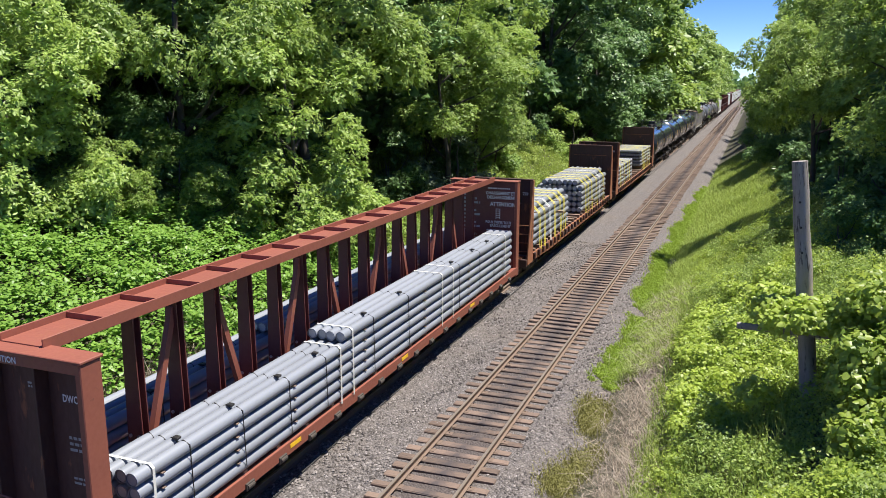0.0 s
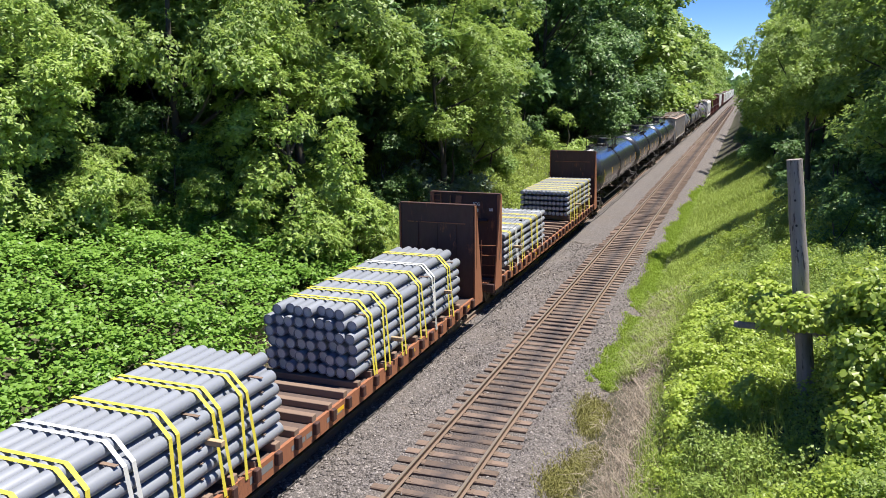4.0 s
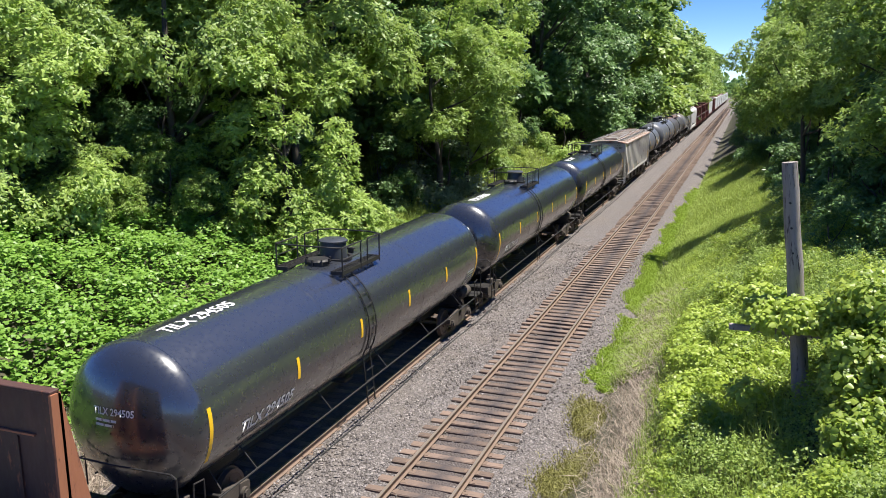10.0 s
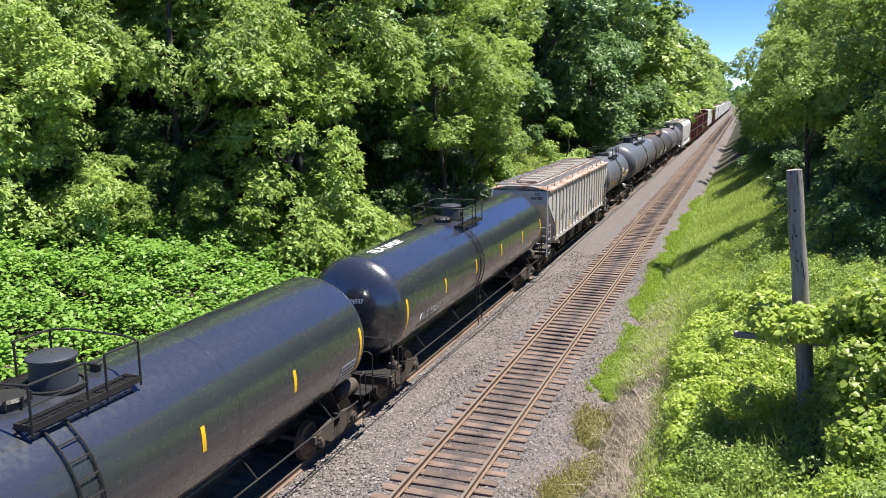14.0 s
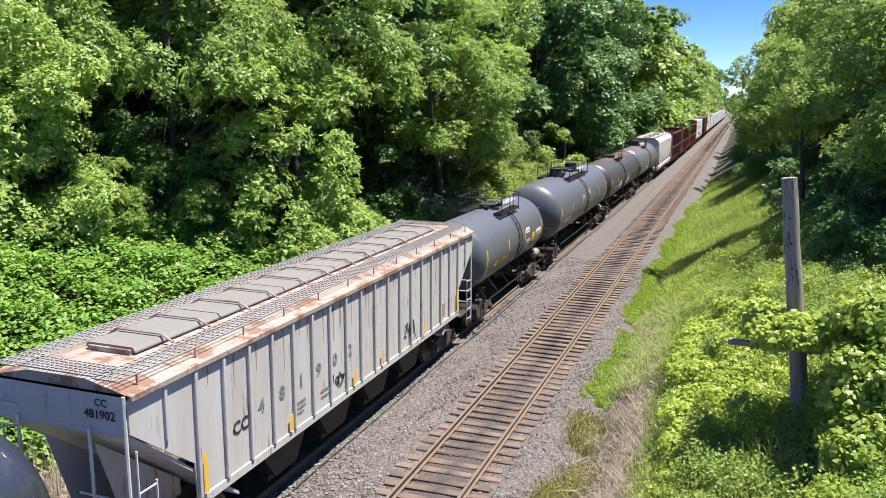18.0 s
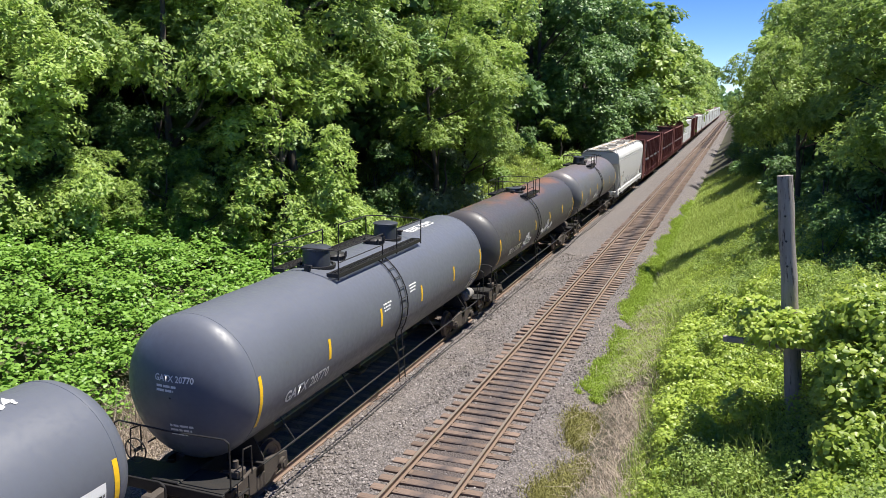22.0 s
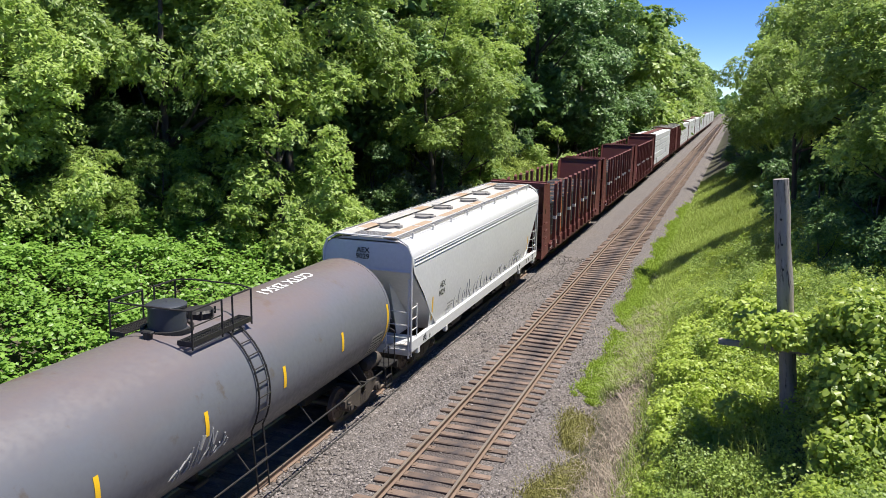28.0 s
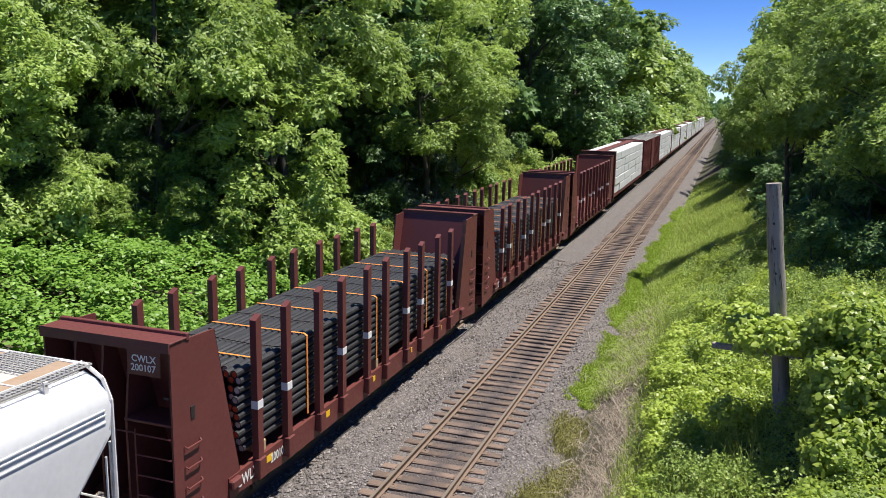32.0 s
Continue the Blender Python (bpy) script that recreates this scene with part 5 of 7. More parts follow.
        mw = Shape().rod((0.05, yv, top - 0.06), (0.05, yv, top + 0.10), 0.30, 20).rod((0.05, yv, top + 0.10), (0.05, yv, top + 0.15), 0.33, 20, 0.28)
        for i in range(8):
            an = math.tau * i / 8
            mw.rod((0.05 + 0.33 * math.cos(an), yv + 0.33 * math.sin(an), top + 0.02), (0.05 + 0.33 * math.cos(an), yv + 0.33 * math.sin(an), top + 0.17), 0.025, 6)
        part("manway_cover", mw, iron, car, "bolted manway cover")
        part("top_valve", Shape().rod((0.15, yo, top - 0.06), (0.15, yo, top + 0.13), 0.09, 10).box(0.02, 0.28, yo - 0.07, yo + 0.07, top + 0.08, top + 0.14, 0.02), iron, car)
    # yellow strips, tall ones at the ends
    for i, y in enumerate(marks):
        tall = y in (marks[0], marks[-1])
        a0, a1 = (-0.50, 0.24) if tall else (-0.12, 0.20)
        for side in (-1, 1):
            st = Shape()
            k = 8
            v = []
            for j in range(k + 1):
                t = a0 + (a1 - a0) * j / k
                for yy in (y - 0.055, y + 0.055):
                    v.append((side * (r + 0.006) * math.cos(t), yy, zc + (r + 0.006) * math.sin(t)))
            st.add(v, [(2 * j, 2 * j + 1, 2 * j + 3, 2 * j + 2) for j in range(k)])
            part("reflective_strip", st, M["mark_yellow"], car, "yellow reflective strip")
    ink = M[text_paint]
    if side_text:
        letters(side_text, 0.27, round_put(r + 0.012, zc, first + text_at, -0.39), ink, shell, length=2.0)
        bars([(0.0, -0.14, 1.9, 0.05), (0.05, -0.22, 1.5, 0.05)], round_put(r + 0.008, zc, first + text_at, -0.39), M["letter_faint"], shell, 3)
    if top_text:
        if top_flip:
            f = round_put(r + 0.012, zc, first + top_at, radians(78))
            letters(top_text, 0.30, lambda u, w: f(2.3 - u, 0.3 - w), M["letter_white"], shell, length=2.3)
        else:
            letters(top_text, 0.30, round_put(r + 0.012, zc, first + top_at, radians(79)), M["letter_white"], shell, length=2.25)
    if end_text:
        def on_head(u, w, zo=0.35):
            x, z = 0.12 + u, zo + w
            q = min(0.999, math.hypot(x, z) / r)
            return (x, a - hd * math.sqrt(1 - q * q) - 0.012, zc + z)
        letters(end_text, 0.13, lambda u, w: on_head(u - 0.50, w), M["letter_white"], shell, 0.9)
        bars([(-0.45, 0.22, 0.48, 0.05), (-0.45, 0.13, 0.42, 0.05)] + list(end_rows), lambda u, w: on_head(u, w, 0.0), M["letter_white"], shell, 5)
    if paint == "tank_grey" and length > 13:   # stencilled notes beside the ladder
        yl = mid + ladder_at
        for dy, a0 in ((-1.35, 0.22), (0.55, 0.30)):
            bars([(0.0, -0.09 * i, 0.55 - 0.08 * i, 0.045) for i in range(3)], round_put(r + 0.008, zc, yl + dy, a0), M["letter_white" if paint == "tank_grey" else "letter_faint"], shell, 21)
    if placard:
        yq = last - 0.95
        pl = Shape()
        k = 5
        v = [p for j in range(k + 1) for p in (round_put(r + 0.008, zc, yq, -0.62)(0, 0.62 * j / k), round_put(r + 0.008, zc, yq, -0.62)(0.72, 0.62 * j / k))]
        pl.add(v, [(2 * j, 2 * j + 1, 2 * j + 3, 2 * j + 2) for j in range(k)])
        part("data_panel", pl, M["letter_white"] if paint in ("tank_black", "tank_grey") else M["galv"], shell, "white data panel with small writing")
        bars([(0.03, 0.06 + 0.11 * i, 0.66, 0.05) for i in range(5)], round_put(r + 0.012, zc, yq, -0.62), M["letter_black"], shell, 9)
    for y_, a_, w_, h_, paint_, label_ in panels:
        pl, k, f = Shape(), 4, round_put(r + 0.010, zc, y_, a_)
        pl.add([q for j in range(k + 1) for q in (f(0, h_ * j / k), f(w_, h_ * j / k))], [(2 * j, 2 * j + 1, 2 * j + 3, 2 * j + 2) for j in range(k)])
        part("side_panel", pl, M[paint_], shell, label_)
        if paint_ == "letter_white":
            bars([(0.04, 0.07 + 0.12 * i, w_ - 0.08, 0.05) for i in range(int((h_ - 0.08) / 0.12))], round_put(r + 0.014, zc, y_, a_), M["letter_black"], shell, 12)
    for y_, a_, l_, w_ in rust_top:
        # a rust stain with a ragged rim along the crown
        st, rng = Shape(), random.Random(int(y_ * 10))
        k, n_ = 40, 8
        v = []
        for j in range(k + 1):
            fade = math.sin(math.pi * min(1, max(0.02, j / k))) ** 0.4
            lo, hi = (radians(a_) + e * radians(w_) * fade * (1 + rng.uniform(-0.4, 0.25)) for e in (-1, 1))
            v += [round_put(r + 0.006, zc, y_ + l_ * j / k, lo + (hi - lo) * i / n_)(0, 0) for i in range(n_ + 1)]
        st.add(v, [(j * (n_ + 1) + i, j * (n_ + 1) + i + 1, (j + 1) * (n_ + 1) + i + 1, (j + 1) * (n_ + 1) + i) for j in range(k) for i in range(n_)])
        part("rust_stain", st, M["rust_paint"], shell, "orange rust along the tank top")
    for y_, n_, seed in scribble:
        st, rng = Shape(), random.Random(seed)
        f = round_put(r + 0.014, zc, y_, -0.50)
        for i in range(3 * n_):
            u = i * 0.095
            h = rng.uniform(0.25, 0.8) * (0.6 + 0.4 * math.sin(math.pi * i / (3 * n_)))
            pts = [f(u + rng.uniform(-0.05, 0.05), rng.uniform(0, 0.15)), f(u + rng.uniform(0.0, 0.12), h * 0.6), f(u + rng.uniform(0.05, 0.22), h)]
            st.line(pts, rng.uniform(0.010, 0.022), 4)
        part("sprayed_scrawl", st, M["graffiti_white"], shell, "pale sprayed scrawl")
    return car


def strips(first, last, gap=3.02):
    n = int(round((last - first) / gap))
    return [first + (last - first) * i / n for i in range(n + 1)]


for s, num in ((82.15, "294505"), (101.05, "294506"), (119.95, "294507")):
    tank_car(s, 1.15, 17.0, 1.55, 2.62, "tank_black", "glossy black tank car with white lettering and yellow strips", strips(1.15, 17.0),
             end_text="TILX " + num, side_text="TILX " + num, top_text="TILX " + num, top_at=0.5, plat=(-1.5, 0.75), domes=(-0.15,), ladder_at=-1.05, seams=(6.0, 11.8))
tank_car(157.15, 1.35, 10.3, 1.42, 2.66, "tank_grey", "short dark grey tank car with yellow lettering", [1.35, 4.4, 7.15, 10.3], end_text="125234", side_text="UTLX 125234",
         text_paint="letter_yellow", plat=(-1.25, 1.6), domes=(0.0,), ladder_at=0.35, top_text="UTLX 125234", top_at=6.0, text_at=0.9, low_cap=True, placard="",
         panels=((7.25, 0.08, 0.62, 0.24, "letter_white", "white panel"), (7.35, -0.42, 0.72, 0.42, "letter_white", "white placard board"), (8.3, -0.30, 0.62, 0.42, "mark_yellow", "amber yellow panel"), (9.1, -0.42, 0.95, 0.66, "letter_white", "white data panel with small writing")))
tank_car(170.2, 1.2, 16.1, 1.58, 2.70, "tank_grey", "large dark grey tank car with two top housings", strips(1.2, 16.1), end_text="GATX 20770", side_text="GATX 20770",
         plat=(-2.85, 2.85), domes=(-2.25, 2.25), ladder_at=0.05, top_text="GATX 20770", top_at=11.0, top_flip=True, end_rows=[(-0.2, -0.62, 0.55, 0.05), (-0.2, -0.72, 0.5, 0.05), (-0.2, -0.82, 0.4, 0.05)])
tank_car(188.1, 1.2, 16.4, 1.52, 2.58, "tank_dull", "dull dark tank car with orange rust along its top", strips(1.2, 16.4), end_text="SRIX 23537", side_text="SRIX 23537",
         plat=(-1.3, 1.2), domes=(-0.3,), ladder_at=-0.85, scribble=((5.0, 5, 1), (8.6, 8, 2)), end_rows=[(0.0, -0.75, 0.5, 0.05), (0.0, -0.85, 0.45, 0.05)], text_at=1.45, low_cap=True)
tank_car(206.35, 1.0, 14.88, 1.54, 2.62, "tank_brownish", "grey tank car with a brown rust-tinged top", strips(1.0, 14.88, 2.78), end_text="CGTX 23561", side_text="",
         plat=(-1.0, 1.0), domes=(-0.5,), ladder_at=0.5, top_text="CGTX 23561", top_at=9.6, top_flip=True, scribble=((5.6, 6, 7), (2.4, 4, 8)))


# ---- covered hoppers ----
M["streak"] = surface("rust_run", (0.40, 0.30, 0.24), (0.30, 0.17, 0.11), rough=0.8, scale=2.5, fine=20, stretch=(1, 1, 0.3), amount=0.9)


def grating(shape, x0, x1, y0, y1, z, dx=0.07, dy=0.12):
    n = max(1, int((x1 - x0) / dx))
    for i in range(n + 1):
        x = x0 + (x1 - x0) * i / n
        shape.box(x - 0.006, x + 0.006, y0, y1, z, z + 0.025)
    k = max(1, int((y1 - y0) / dy))
    for i in range(k + 1):
        y = y0 + (y1 - y0) * i / k
        shape.box(x0, x1, y - 0.006, y + 0.006, z + 0.004, z + 0.029)
    return shape


def hopper_bays(car, length, n, mat):
    for i in range(n):
        y0 = 3.9 + (length - 7.8) * i / n
        y1 = 3.9 + (length - 7.8) * (i + 1) / n
        m_ = (y0 + y1) / 2
        s = Shape().sheet([(y0, 1.55), (y1, 1.55), (m_ + 0.45, 0.50), (m_ - 0.45, 0.50)], 2.3, "x", -1.15)
        s.box(-1.0, 1.0, m_ - 0.5, m_ + 0.5, 0.36, 0.52, 0.02)
        part("discharge_bay", s, mat, car)


def end_frame(car, y, out, mat, top, plate):
    """Ladders, crossbars and platform at a hopper's end; out is -1 at the near end."""
    s = Shape()
    yy = y + 0.04 * out
    for x in (-1.42, 1.42):
        s.rod((x, yy, 0.80), (x, yy, top), 0.032, 6)
    for x in (-0.9, 0.66):
        s.rod((x, yy, 0.95), (x, yy, top - 0.62), 0.030, 6)
    for z in (2.26, 1.85, 1.45, 1.05):
        s.rod((0.66 if z < 2.2 else 0.36, yy, z), (1.42, yy, z), 0.020, 5)
    for z in (top - 0.45, top - 0.85):
        s.rod((-1.42, yy, z), (-0.9, yy, z), 0.017, 5)
    s.rod((-0.9, yy, 2.02), (0.85, yy, 2.02), 0.02, 5)
    part("end_ladder", s, mat, car)
    lad = Shape()
    for x in (-1.46, 1.46):
        for dy in (0.12, 0.55):
            lad.rod((x, y - dy * out, 0.80), (x, y - dy * out, 3.3 - dy * 1.6), 0.02, 5)
        for z in (0.95, 1.3, 1.65, 2.0, 2.35):
            lad.rod((x, y - 0.12 * out, z), (x, y - 0.55 * out, z), 0.016, 5)
    part("side_grab_irons", lad, mat, car)
    p = Shape().box(-1.44, 1.44, min(y, y - 0.12 * out), max(y, y - 0.12 * out), 0.85, 1.18, 0.02)
    p.box(-1.40, 1.40, min(y, y - 1.1 * out), max(y, y - 1.1 * out), 1.14, 1.18)
    part("end_platform", p, plate, car)
    part("center_sill", Shape().box(-0.35, 0.35, min(y, y - 4.0 * out), max(y, y - 4.0 * out), 0.68, 1.12, 0.02), M["dirty_iron"], car)


def grey_hopper(s, length):
    car = rolls("covered_hopper_car", s, "weathered light grey covered hopper car with rust streaks", "hopper car", "hopper cars")
    L, top, low = length, 4.10, 1.50
    out = [(0.0, top), (L, top), (L, 3.45), (L - 1.55, 2.26), (L - 1.6, low), (1.6, low), (1.55, 2.26), (0.0, 3.45)]
    for side in (-1, 1):
        wall = part("side_wall", Shape().sheet(out, 0.03 * side, "x", 1.44 * side), M["hopper_grey"], car)
        n = 17
        for i in range(n + 1):
            y = 1.65 + (L - 3.3) * i / n
            part("side_rib", Shape().box(1.46 if side > 0 else -1.535, 1.535 if side > 0 else -1.46, y - 0.045, y + 0.045, low + 0.05, top - 0.12, 0.012), M["hopper_grey"], wall)
        for y in (0.85, L - 0.85):
            part("side_rib", Shape().box(1.46 if side > 0 else -1.52, 1.52 if side > 0 else -1.46, y - 0.04, y + 0.04, 3.0, top - 0.1, 0.01), M["hopper_grey"], wall)
        part("side_sill", Shape().box(1.38 if side > 0 else -1.50, 1.50 if side > 0 else -1.38, 1.5, L - 1.5, low - 0.14, low + 0.05, 0.015), M["hopper_grey"], wall)
        part("eave_rail", Shape().box(1.40 if side > 0 else -1.55, 1.55 if side > 0 else -1.40, 0.0, L, top - 0.10, top + 0.03, 0.02), M["hopper_roof"], wall)
        for y in (1.78, 4.8, 7.9, L - 7.9, L - 4.8, L - 1.78):
            z0, z1 = (1.58, 2.35) if y in (1.78, L - 1.78) else (1.58, 1.98)
            x = 1.539 * side
            part("reflective_strip", Shape().box(min(x, x + 0.004 * side), max(x, x + 0.004 * side), y - 0.05, y + 0.05, z0, z1), M["mark_yellow"], wall, "yellow reflective strip")
        for y, w in ((L - 3.3, 0.42), (L - 2.55, 0.3)):
            x = 1.478 * side
            part("placard_board", Shape().box(min(x, x + 0.012 * side), max(x, x + 0.012 * side), y, y + w, 1.75, 2.15), M["tan_plate" if w > 0.4 else "hatch_grey"], wall)
    f = side_put(1.482, 2.65, 2.35)
    wall0 = car.children[0]
    letters("CC", 0.26, side_put(1.482, 2.72, 2.30), M["letter_black"], car.children[0] if car.children[0].name.startswith("side_wall") else car)
    for i, ch in enumerate("481902"):
        letters(ch, 0.30, side_put(1.482, 3.62 + 0.80 * i, 2.42), M["letter_faint"], car)
    bars([(0, 0, 0.5, 0.06), (0, -0.12, 0.5, 0.06), (0, -0.24, 0.4, 0.06), (1.2, -0.1, 0.5, 0.06), (1.2, -0.25, 0.45, 0.06)], side_put(1.482, 5.0, 2.05), M["letter_faint"], car, 2)
    # rust running down each panel from the eave
    rng = random.Random(17)
    for side in (-1, 1):
        for i in range(17):
            y0, dy = 1.65 + (L - 3.3) * i / 17 + 0.05, (L - 3.3) / 17 - 0.10
            cols = [rng.choice((0.02, 0.03, 0.06, 0.10)) * rng.uniform(0.5, 1.2) for _ in range(25)]
            for k in range(rng.randint(1, 3)):
                cols[rng.randrange(1, 24)] = rng.uniform(0.25, 1.1)
            v = [p for j, h in enumerate(cols) for p in ((1.4745 * side, y0 + dy * j / 24, top - 0.09), (1.4745 * side, y0 + dy * j / 24, top - 0.10 - h))]
            part("rust_streak", Shape().add(v, [(2 * j, 2 * j + 1, 2 * j + 3, 2 * j + 2) for j in range(24)]), M["streak"], car, "brown rust run below the eave" if i == 0 else "")
    # sprayed tag low on the side
    tag, rng = Shape(), random.Random(6)
    for k, u in enumerate((6.6, 6.85, 7.1, 11.2, 11.5, 11.8)):
        tag.line([(1.486, u + rng.uniform(0, 0.3), 1.7 + rng.uniform(0, 0.6)) for _ in range(6)], 0.012, 4)
    part("sprayed_tag", tag, M["letter_black"], car, "small black sprayed tag")
    for y, o in ((0.0, -1), (L, 1)):
        i = -o
        part("end_wall", Shape().box(-1.44, 1.44, min(y, y + 0.03 * i), max(y, y + 0.03 * i), 3.42, top + 0.02, 0.005), M["hopper_grey"], car)
        slope = Shape().add([(x, yy, z) for x in (-1.43, 1.43) for yy, z in ((y, 3.44), (y + 2.9 * i, 1.05), (y + 2.9 * i, 0.98), (y - 0.02 * i, 3.38))],
                            [(0, 1, 5, 4), (2, 3, 7, 6), (0, 3, 2, 1), (4, 5, 6, 7), (0, 4, 7, 3), (1, 2, 6, 5)])
        part("slope_sheet", slope, M["hopper_grey"], car)
        for x in (-0.55, 0.55):
            part("slope_brace", Shape().sheet([(y + 0.15 * i, 3.1), (y + 2.2 * i, 1.5), (y + 2.2 * i, 1.18), (y + 0.75 * i, 1.18)], 0.02, "x", x), M["hopper_grey"], car)
        end_frame(car, y, o, M["white_iron"], top, M["dirty_iron"])
    letters("481902", 0.15, end_put(-0.012, 0.55, 3.64), M["letter_black"], car)
    letters("CC", 0.13, end_put(-0.012, 0.78, 3.86), M["letter_black"], car)
    # roof: low pitched sheets, a trough of long hatches and two grated walks
    roof = part("roof", Shape().sheet([(-1.50, top), (-0.62, top + 0.20), (0.62, top + 0.20), (1.50, top), (1.50, top - 0.03), (-1.50, top - 0.03)], L, "y", 0.0), M["hopper_roof"], car, "rust-stained grey roof")
    part("hatch_coaming", Shape().box(-0.48, 0.48, 1.2, L - 1.2, top + 0.19, top + 0.30, 0.01), M["hopper_roof"], roof)
    n = 6
    for i in range(n):
        y0 = 1.25 + (L - 2.5) * i / n
        y1 = 1.25 + (L - 2.5) * (i + 1) / n - 0.04
        h = part("hatch_cover", Shape().sheet([(-0.56, top + 0.27), (-0.50, top + 0.34), (0.50, top + 0.34), (0.56, top + 0.27), (0.56, top + 0.24), (-0.56, top + 0.24)], y1 - y0, "y", y0), M["hatch_grey"], car, "long grey roof hatch")
        for q in (0.3, 0.75):
            yy = y0 + (y1 - y0) * q
            part("hatch_bar", Shape().line([(-0.75, yy, top + 0.24), (-0.5, yy, top + 0.39), (0.5, yy, top + 0.39), (0.78, yy, top + 0.26)], 0.025, 6), M["hopper_roof"], h)
    for x0, x1 in ((-1.32, -0.82), (0.82, 1.32)):
        part("running_board", grating(Shape(), x0, x1, -0.05, L + 0.05, top + 0.23, 0.1, 0.16), M["galv"], car, "grated roof walkway")
        legs = Shape()
        for i in range(12):
            y = 0.4 + (L - 0.8) * i / 11
            for x in (x0, x1):
                legs.rod((x, y, top + 0.02), (x, y, top + 0.24), 0.02, 5)
        part("walkway_bracket", legs, M["hopper_roof"], car)
    for y in (0.0, L - 0.5):
        part("crossover_grating", grating(Shape(), -0.82, 0.82, y, y + 0.5, top + 0.24, 0.1, 0.1), M["galv"], car)
    # black bays: the shade under the car is put into their colour
    hopper_bays(car, L, 4, M["black_iron"])
    bogie(car, 1.95), bogie(car, L - 1.95)
    couplers(car, L)
    return car


def white_hopper(s, length):
    car = rolls("covered_hopper_car", s, "clean white covered hopper car with a tan-stained roof", "hopper car", "hopper cars")
    L = length
    sec = [(1.00, 4.46), (1.26, 4.36), (1.46, 4.16), (1.52, 3.96), (1.535, 3.5), (1.535, 2.6), (1.50, 1.9), (1.42, 1.30)]
    for side in (-1, 1):
        w = Shape()
        cols = 16
        v = []
        for i in range(cols + 1):
            t = i / cols
            for j, (x, z) in enumerate(sec):
                cut = 0.0 if z > 3.6 else min(1.6, (3.6 - z) * 0.98)
                v.append((x * side, cut + (L - 2 * cut) * t, z))
        k = len(sec)
        w.add(v, [(i * k + j, (i + 1) * k + j, (i + 1) * k + j + 1, i * k + j + 1) for i in range(cols) for j in range(k - 1)])
        wall = part("side_wall", w, M["hopper_white"], car, smooth=0.5)
        for z in (3.82, 3.90, 3.70):
            part("side_moulding", Shape().box(min(1.52 * side, 1.548 * side), max(1.52 * side, 1.548 * side), 0.15, L - 0.15, z, z + 0.035, 0.008), M["hopper_white"], wall)
        part("side_sill", Shape().box(min(1.36 * side, 1.52 * side), max(1.36 * side, 1.52 * side), 0.0, L, 0.98, 1.34, 0.02), M["hopper_white"], car)
        sb = Shape()
        for y in (0.6, 3.2, L - 3.2, L - 0.6):
            sb.box(min(1.40 * side, 1.53 * side), max(1.40 * side, 1.53 * side), y - 0.09, y + 0.09, 0.80, 1.02, 0.02)
        part("jacking_pad", sb, M["hopper_white"], car)
    def flank(z):
        return 1.504 + 0.05 * min(0.7, z - 1.9) if z > 1.9 else 1.504 - 0.133 * (1.9 - z)
    for side in (-1, 1):
        for y in (1.80, L - 1.90):
            v = [(side * (flank(z) + 0.004), yy, z) for z in (1.55, 1.75, 1.95, 2.15, 2.35) for yy in (y - 0.05, y + 0.05)]
            part("reflective_strip", Shape().add(v, [(2 * j, 2 * j + 1, 2 * j + 3, 2 * j + 2) for j in range(4)]), M["mark_yellow"], car, "yellow reflective strip")
    letters("AEX", 0.20, lambda u, w: (flank(2.50 + w), 2.42 + u, 2.50 + w), M["letter_black"], car)
    letters("9029", 0.20, lambda u, w: (flank(2.22 + w), 2.36 + u, 2.22 + w), M["letter_black"], car)
    letters("AEX", 0.16, end_put(-0.018, -0.35, 4.02), M["letter_black"], car)
    letters("9029", 0.16, end_put(-0.018, -0.38, 3.82), M["letter_black"], car)
    tag, rng = Shape(), random.Random(16)
    for u in np.arange(4.2, 13.5, 0.46):
        h, w, z0, turn = rng.uniform(0.25, 0.75 if u < 8 else 0.45), rng.uniform(0.10, 0.24), 1.40 + rng.uniform(0, 0.06), rng.uniform(0.2, 0.45) * math.tau
        pts = [(u + w * math.cos(turn + a), z0 + h * (0.5 + 0.5 * math.sin(turn + a))) for a in np.linspace(0, rng.uniform(3.2, 5.6), 12)]
        tag.line([(flank(z) + 0.002, y, z) for y, z in pts], 0.012, 4)
    part("sprayed_tag", tag, M["graffiti"], car, "long thin grey sprayed tag")
    tag2 = Shape()
    for u in (0.9, 1.15, 1.4, 12.6, 13.0, 14.2, 14.6, 15.4):
        tag2.line([(1.527, u + rng.uniform(0, 0.25), 1.02 + rng.uniform(0, 0.28)) for _ in range(5)], 0.010, 4)
    part("sprayed_tag", tag2, M["letter_black"], car, "small black tag on the sill")
    bars([(0, 0, 0.6, 0.05), (0, -0.1, 0.5, 0.05), (8.8, 0.2, 0.9, 0.04), (8.8, 0.05, 0.9, 0.04)], side_put(1.53, 3.2, 1.75), M["letter_faint"], car, 12)
